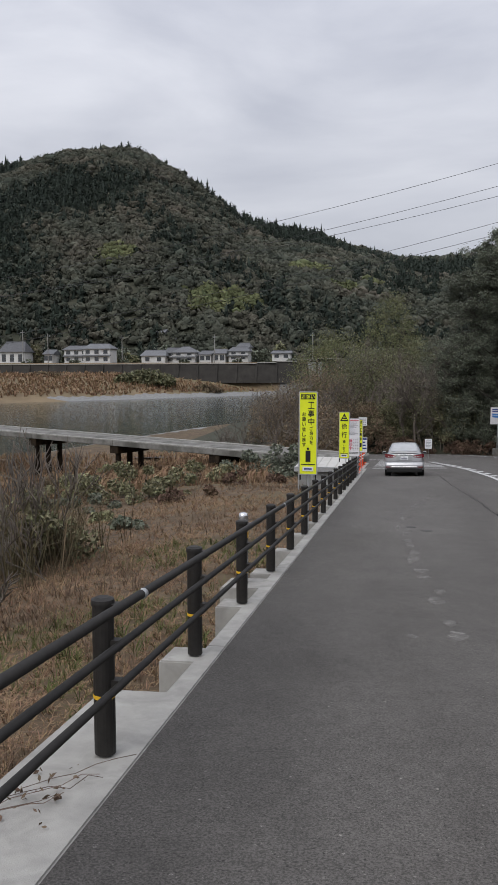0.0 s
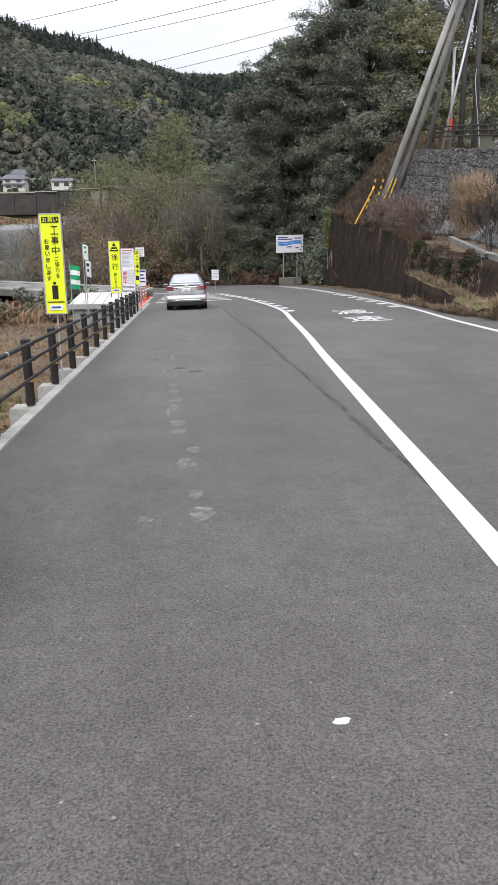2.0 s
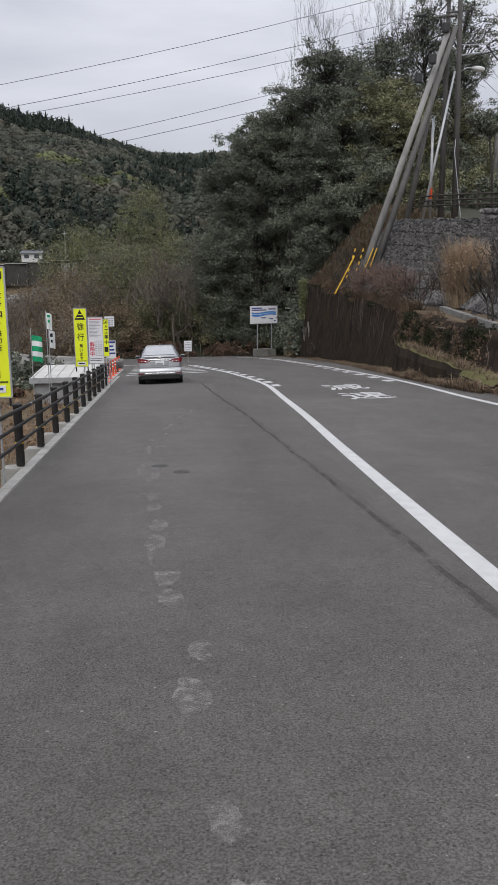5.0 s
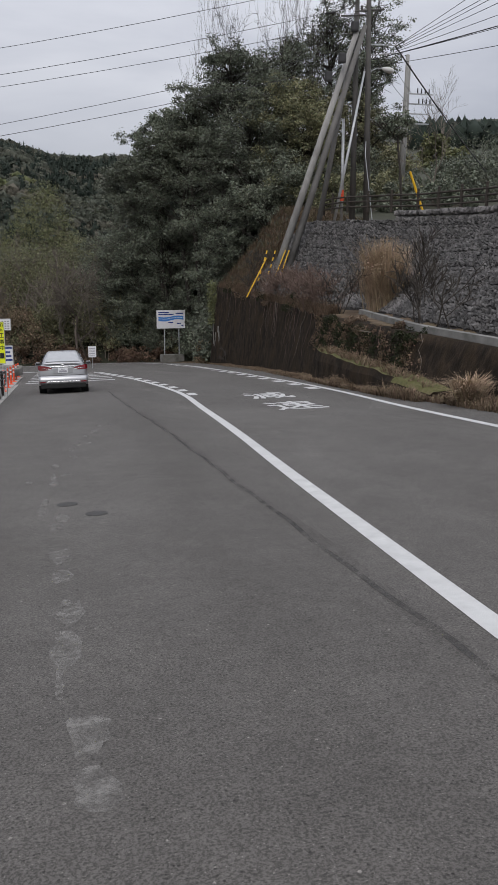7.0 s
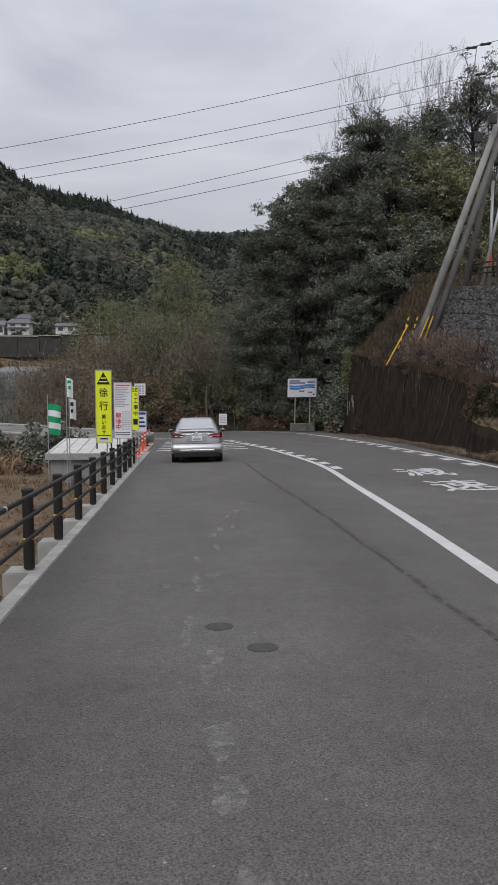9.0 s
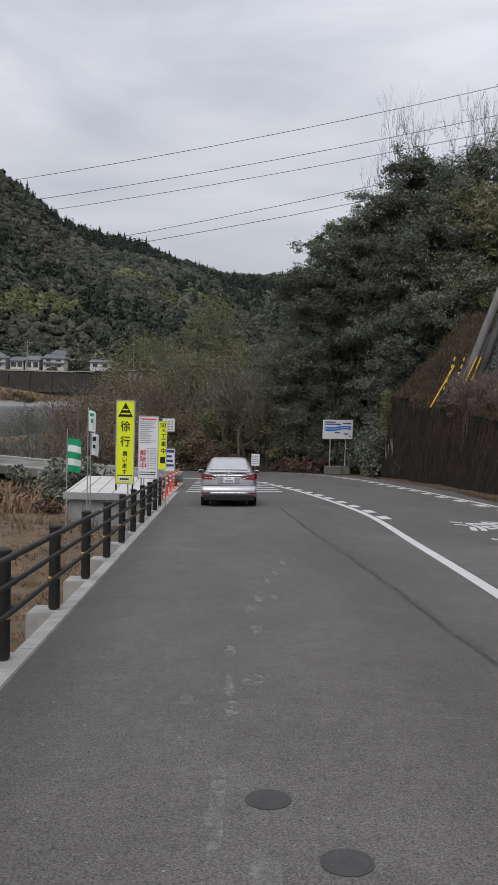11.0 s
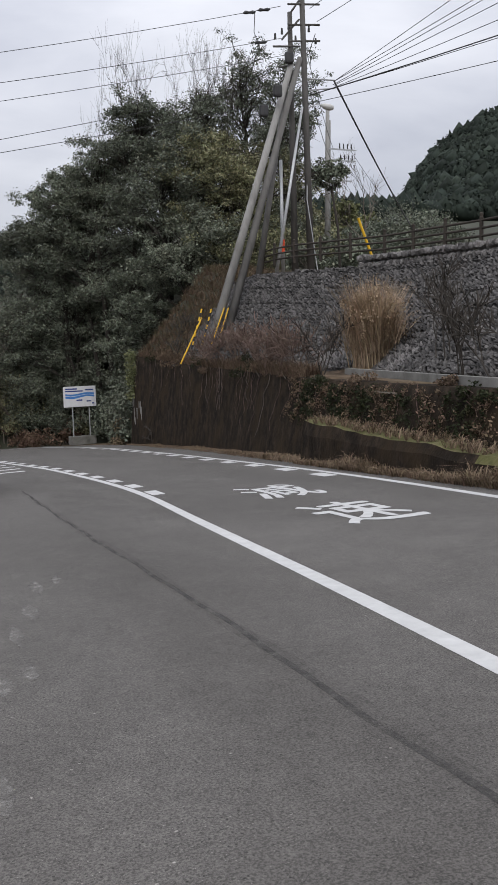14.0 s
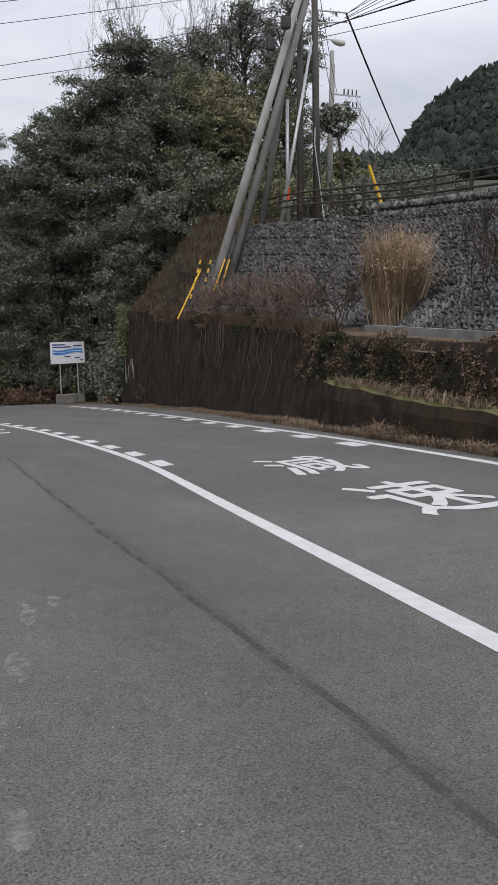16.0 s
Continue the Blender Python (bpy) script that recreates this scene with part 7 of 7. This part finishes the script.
for k in range(16):
    y = 28.0 + 0.72 * k + rng.normal() * 0.2
    zt = float(wall_top(y))
    m_k = 26
    dz = 1.25 * rng.random(m_k) ** 1.3
    base_z = gz(float(wall_x(y)), y) - 0.3
    yk = y + rng.normal(size=m_k) * 0.42
    c = np.stack([wall_x(yk) + 0.55 * (zt - dz - base_z) / (zt - base_z) - 0.05, yk, zt - 0.12 - dz], 1)
    ivy = empty("ivy", (float(wall_x(y)), y, zt), "dark ivy and dead leaves clinging to the wall", "ivy", "ivy on the wall")
    child("leaves", quads_mesh("leaves", leaf_quads(rng, c, np.full(m_k, 0.13), 700, 0.035, 1.2, 0.2), M["ivy" if k % 3 else "weed"]), ivy)["kind"] = "stuff"
# green creeper at the wall's end
c = np.stack([10.95 + 0.5 * rng.random(60), 66.2 + 0.9 * rng.random(60), -2.6 + 2.8 * rng.random(60)], 1)
creeper = empty("creeper", (11.2, 66.8, -3), "bright green creeper hanging over the wall's end", "creeper")
child("leaves", quads_mesh("leaves", leaf_quads(rng, c, np.full(60, 0.3), 2600, 0.06, 1.2, 0.3), M["leaf_bamboo"]), creeper)["kind"] = "stuff"
bush(121, 12.6, 68.2, 3.0, 4.2, M["leaf_dark"], 5000, 0.13, UND)
bush(122, 11.9, 69.5, 2.5, 2.4, M["leaf_brown"], 2500, 0.10, "low brown scrub at the wall's end")
for k, (x, y, w, h) in enumerate(((12.7, 71.5, 3.4, 4.6), (13.4, 74.5, 3.6, 5.2), (13.6, 77.5, 3.8, 5.4), (13.2, 80.5, 4.0, 5.2), (11.8, 83.6, 4.2, 4.8), (14.2, 72.6, 4.0, 6.0))):
    bush(440 + k, x, y, w, h, M["leaf_dark"], 4500, 0.12, UND)
for k in range(9):
    y = 68.5 + 1.9 * k
    x = float(wall_x(y)) + 1.2
    bush(480 + k, x, y, 2.6, 3.6 + 1.2 * rng.random(), M["leaf_dark" if k % 4 else "leaf_mid"], 3800, 0.10, UND, depth_m=2.4)
M["rust_leaf"] = material("rust_brown_scrub", [(0.095, 0.064, 0.048), (0.16, 0.108, 0.078)], scale=0.5, rough=0.9, bump=0, island=0.5, spec=0.1)
for k, (x, y, w, h) in enumerate(((11.8, 84.0, 4, 1.8), (8.6, 83.6, 5, 2.3), (4.4, 84.2, 5, 2.1), (0.2, 84.5, 5, 2.0), (-4.5, 84.6, 5, 2.0))):
    bush(130 + k, x, y, w, h, M["rust_leaf"], 3200, 0.09, "rust-brown dead scrub along the outside of the bend", group="scrub at the bend", depth_m=1.6)

# reeds and saplings in the field
rng = np.random.default_rng(140)
reeds = empty("reed_bed", (-9.4, 18, -3.4), "tall dark reeds and saplings standing in the field", "reeds")
n = 300
xs, ys = -9.9 + rng.normal(size=n) * 0.75, 18.0 + rng.normal(size=n) * 1.8
M["dark_reed"] = material("dull_brown_reeds", [(0.075, 0.062, 0.038), (0.14, 0.115, 0.07)], scale=0.8, rough=0.9, bump=0, island=0.4, spec=0.1)
child("foliage", quads_mesh("foliage", blades(rng, np.stack([xs, ys, land(xs, ys) - 0.05], 1), 0.9 + 1.9 * rng.random(n), 0.010, 0.6, 5), M["dark_reed"]), reeds)["kind"] = "stuff"
for k, (x, y, h) in enumerate(((-9.3, 17.5, 3.6), (-8.8, 19.0, 3.0), (-10.2, 20.0, 3.8), (-9.8, 16.2, 3.2), (-8.4, 16.8, 2.2), (-7.9, 12.2, 1.6))):
    bare_tree(350 + k, x, y, h, "thin leafless sapling among the reeds", trunk=0.022, spread=0.5, depth=3, stems=2, name="shrub", group="saplings in the field")
bush(141, -9.6, 18.6, 2.4, 2.2, M["leaf_mid"], 2600, 0.07, "dark olive scrub among the reeds", group="bushes in the field")
for k, (x, y, w, h, mt, nn) in enumerate(((-12.6, 36.0, 5.5, 1.7, "leaf_mid", 5000), (-16.5, 39.5, 5, 1.6, "leaf_mid", 4000), (-10.4, 42.0, 4.5, 1.5, "leaf_mid", 4000), (-8.6, 45.5, 3.5, 1.8, "leaf_dark", 3500),
                                          (-14.0, 33.0, 3.0, 0.9, "leaf_dark", 2000), (-19.5, 44, 5, 1.4, "leaf_brown", 3000), (-9.2, 34.0, 2.4, 0.9, "rust_leaf", 2000), (-7.4, 39, 3.2, 0.9, "rust_leaf", 2200), (-6.0, 43.5, 2.2, 1.2, "leaf_dark", 2200),
                                          (-22.5, 50, 5, 1.5, "leaf_brown", 2500), (-11.0, 27.5, 2.4, 0.5, "leaf_mid", 1500), (-9.0, 24.5, 1.6, 0.45, "leaf_dark", 1200), (-6.5, 47.2, 3.0, 2.6, "leaf_dark", 4000), (-20.5, 56, 3.5, 1.2, "leaf_mid", 2000))):
    bush(150 + k, x, y, w, h, M[mt], nn, 0.085, "low tangled green and brown bush in the field", group="bushes in the field")

# vine with dry leaves on the kerb
rng = np.random.default_rng(170)
vine = empty("vine", (-2.45, 3.1, gz(-2.45, 3.1)), "thin dry vine with dead red leaves on the kerb", "vine")
V, F = [], []
for k in range(5):
    a = Vector((-2.6 + 0.05 * k, 2.7 + 0.12 * k, 0))
    pts = []
    for j in range(6):
        x, y = a.x + 0.075 * j + rng.normal() * 0.015, a.y + 0.06 * j * (1 if k % 2 else 1.6) + rng.normal() * 0.02
        pts.append((x, y, gz(x, y) + 0.03 + 0.03 * rng.random()))
    bent_tube(V, F, pts, [0.0018] * 6, 4)
child("stem", mesh_of("stem", V, F, M["red_twig"]), vine)
c = np.stack([-2.55 + 0.4 * rng.random(30), 2.8 + 0.7 * rng.random(30), np.zeros(30)], 1)
c[:, 2] = gz(c[:, 0], c[:, 1]) + 0.035
child("leaves", quads_mesh("leaves", leaf_quads(rng, c, np.full(30, 0.02), 60, 0.016, 0.5, 0.1), M["weed"]), vine)["kind"] = "stuff"

# ---- fence on the bank, trees behind it ----
fy = [24 + 2.0 * k for k in range(17)]
bank_fence = empty("bank_fence", (float(slope_at(40, slope_len(40)).x) + 0.7, 40, 4.0), "dark brown timber-style fence along the top of the bank", "fence")
tops = [Vector((float(slope_at(y, slope_len(y)).x) + 0.75, y, float(slope_top(y)) + 0.45)) for y in fy]
for p in tops:
    V, F = [], []
    bent_tube(V, F, [p, p + Vector((0, 0, 0.95)), p + Vector((0, 0, 0.98)), p + Vector((0, 0, 1.1)), p + Vector((0, 0, 1.14))], [0.075, 0.075, 0.06, 0.075, 0.03], 10)
    child("post", mesh_of("post", V, F, M["timber"]), bank_fence)
for h in (0.3, 0.58, 0.85):
    for a, b in zip(tops[:-1], tops[1:]):
        V, F = [], []
        tube(V, F, a + Vector((0, 0, h)), b + Vector((0, 0, h)), 0.045, 0.045, 8)
        child("rail", mesh_of("rail", V, F, M["timber"]), bank_fence)
tree(201, 49.4, 110, 15.6, 2.2, 3.4, M["leaf_bamboo"], 7000, 0.2, "feathery yellow-green tree beyond the fence")
tree(202, 53.4, 112, 14.8, 2.4, 3.2, M["leaf_bamboo"], 7000, 0.2, "feathery yellow-green tree beyond the fence")
tree(203, 45.0, 112, 13.2, 3.0, 3.2, M["leaf_mid"], 7000, 0.18, "olive-green tree beyond the fence")
tree(204, 23.6, 63, 10.9, 1.3, 1.0, M["leaf_dark"], 4500, 0.09, "small dark pine-like tree beside the poles", trunk=0.1)
tree(205, 36.0, 96, 11.8, 3.6, 3.2, M["leaf_mid"], 9000, 0.17, "olive-green tree beyond the fence")
for k, (x, y, w, h) in enumerate(((24, 66, 5, 2.2), (29, 68, 6, 2.4), (34, 72, 7, 2.6), (41, 80, 9, 4.0), (60, 120, 20, 5), (47, 92, 12, 3.2), (54, 104, 14, 3.6), (38, 84, 8, 3.0))):
    bush(210 + k, x, y, w, h, M["leaf_dark"], 5000, 0.12, "scrubby bush behind the bank fence", group="bushes behind the fence")
for k, (x, y, h) in enumerate(((31, 72, 8), (64, 140, 16), (70, 150, 15))):
    bare_tree(370 + k, x, y, h, "leafless tree beyond the bank fence", trunk=0.09)

# soil slope left of the stones: weeds, dead grass and hanging roots
rng = np.random.default_rng(500)
n = 2600
ys = 54.5 + 15 * rng.random(n)
xs = wall_x(ys) + 0.7 + 7.5 * rng.random(n)
keep = (ys > 58.5) | (xs < wall_x(ys) + 1.2)
scatter("slope_weeds", "brown weeds and dead grass on the soil slope", rng, xs[keep], ys[keep], 0.2 + 0.5 * rng.random(keep.sum()), M["weed"], 8, 0.012, 0.9)
n = 900
ys = 57.5 + 11 * rng.random(n)
xs = wall_x(ys) + 0.7 + 8 * rng.random(n)
scatter("slope_grass", "dull dry grass on the soil slope", rng, xs, ys, 0.25 + 0.5 * rng.random(n), M["dark_reed"], 8, 0.012, 0.8)
for k in range(40):
    y = 27 + 39 * rng.random()
    zt = float(wall_top(y))
    drop = min(0.8 + 1.6 * rng.random(), (zt - gz(wall_x(y), y)) * 0.85)
    pts = []
    for j in range(7):
        u = j / 6
        z = zt + 0.06 - drop * u
        lean_in = (z - (gz(wall_x(y), y) - 0.3)) / (zt - gz(wall_x(y), y) + 0.3)
        pts.append((float(wall_x(y)) + 0.55 * lean_in - 0.05 - 0.05 * rng.random(), y + 0.45 * (rng.random() - 0.5) + 0.5 * u * math.sin(k), z))
    V, F = [], []
    bent_tube(V, F, pts, [0.008 * (1 - 0.8 * j / 6) + 0.002 for j in range(7)], 4)
    tagged(new("hanging_root", mesh_of("hanging_root", V, F, M["red_twig"] if k % 4 else M["twig"])), "dry root hanging down the dark wall", "root", "roots on the wall")
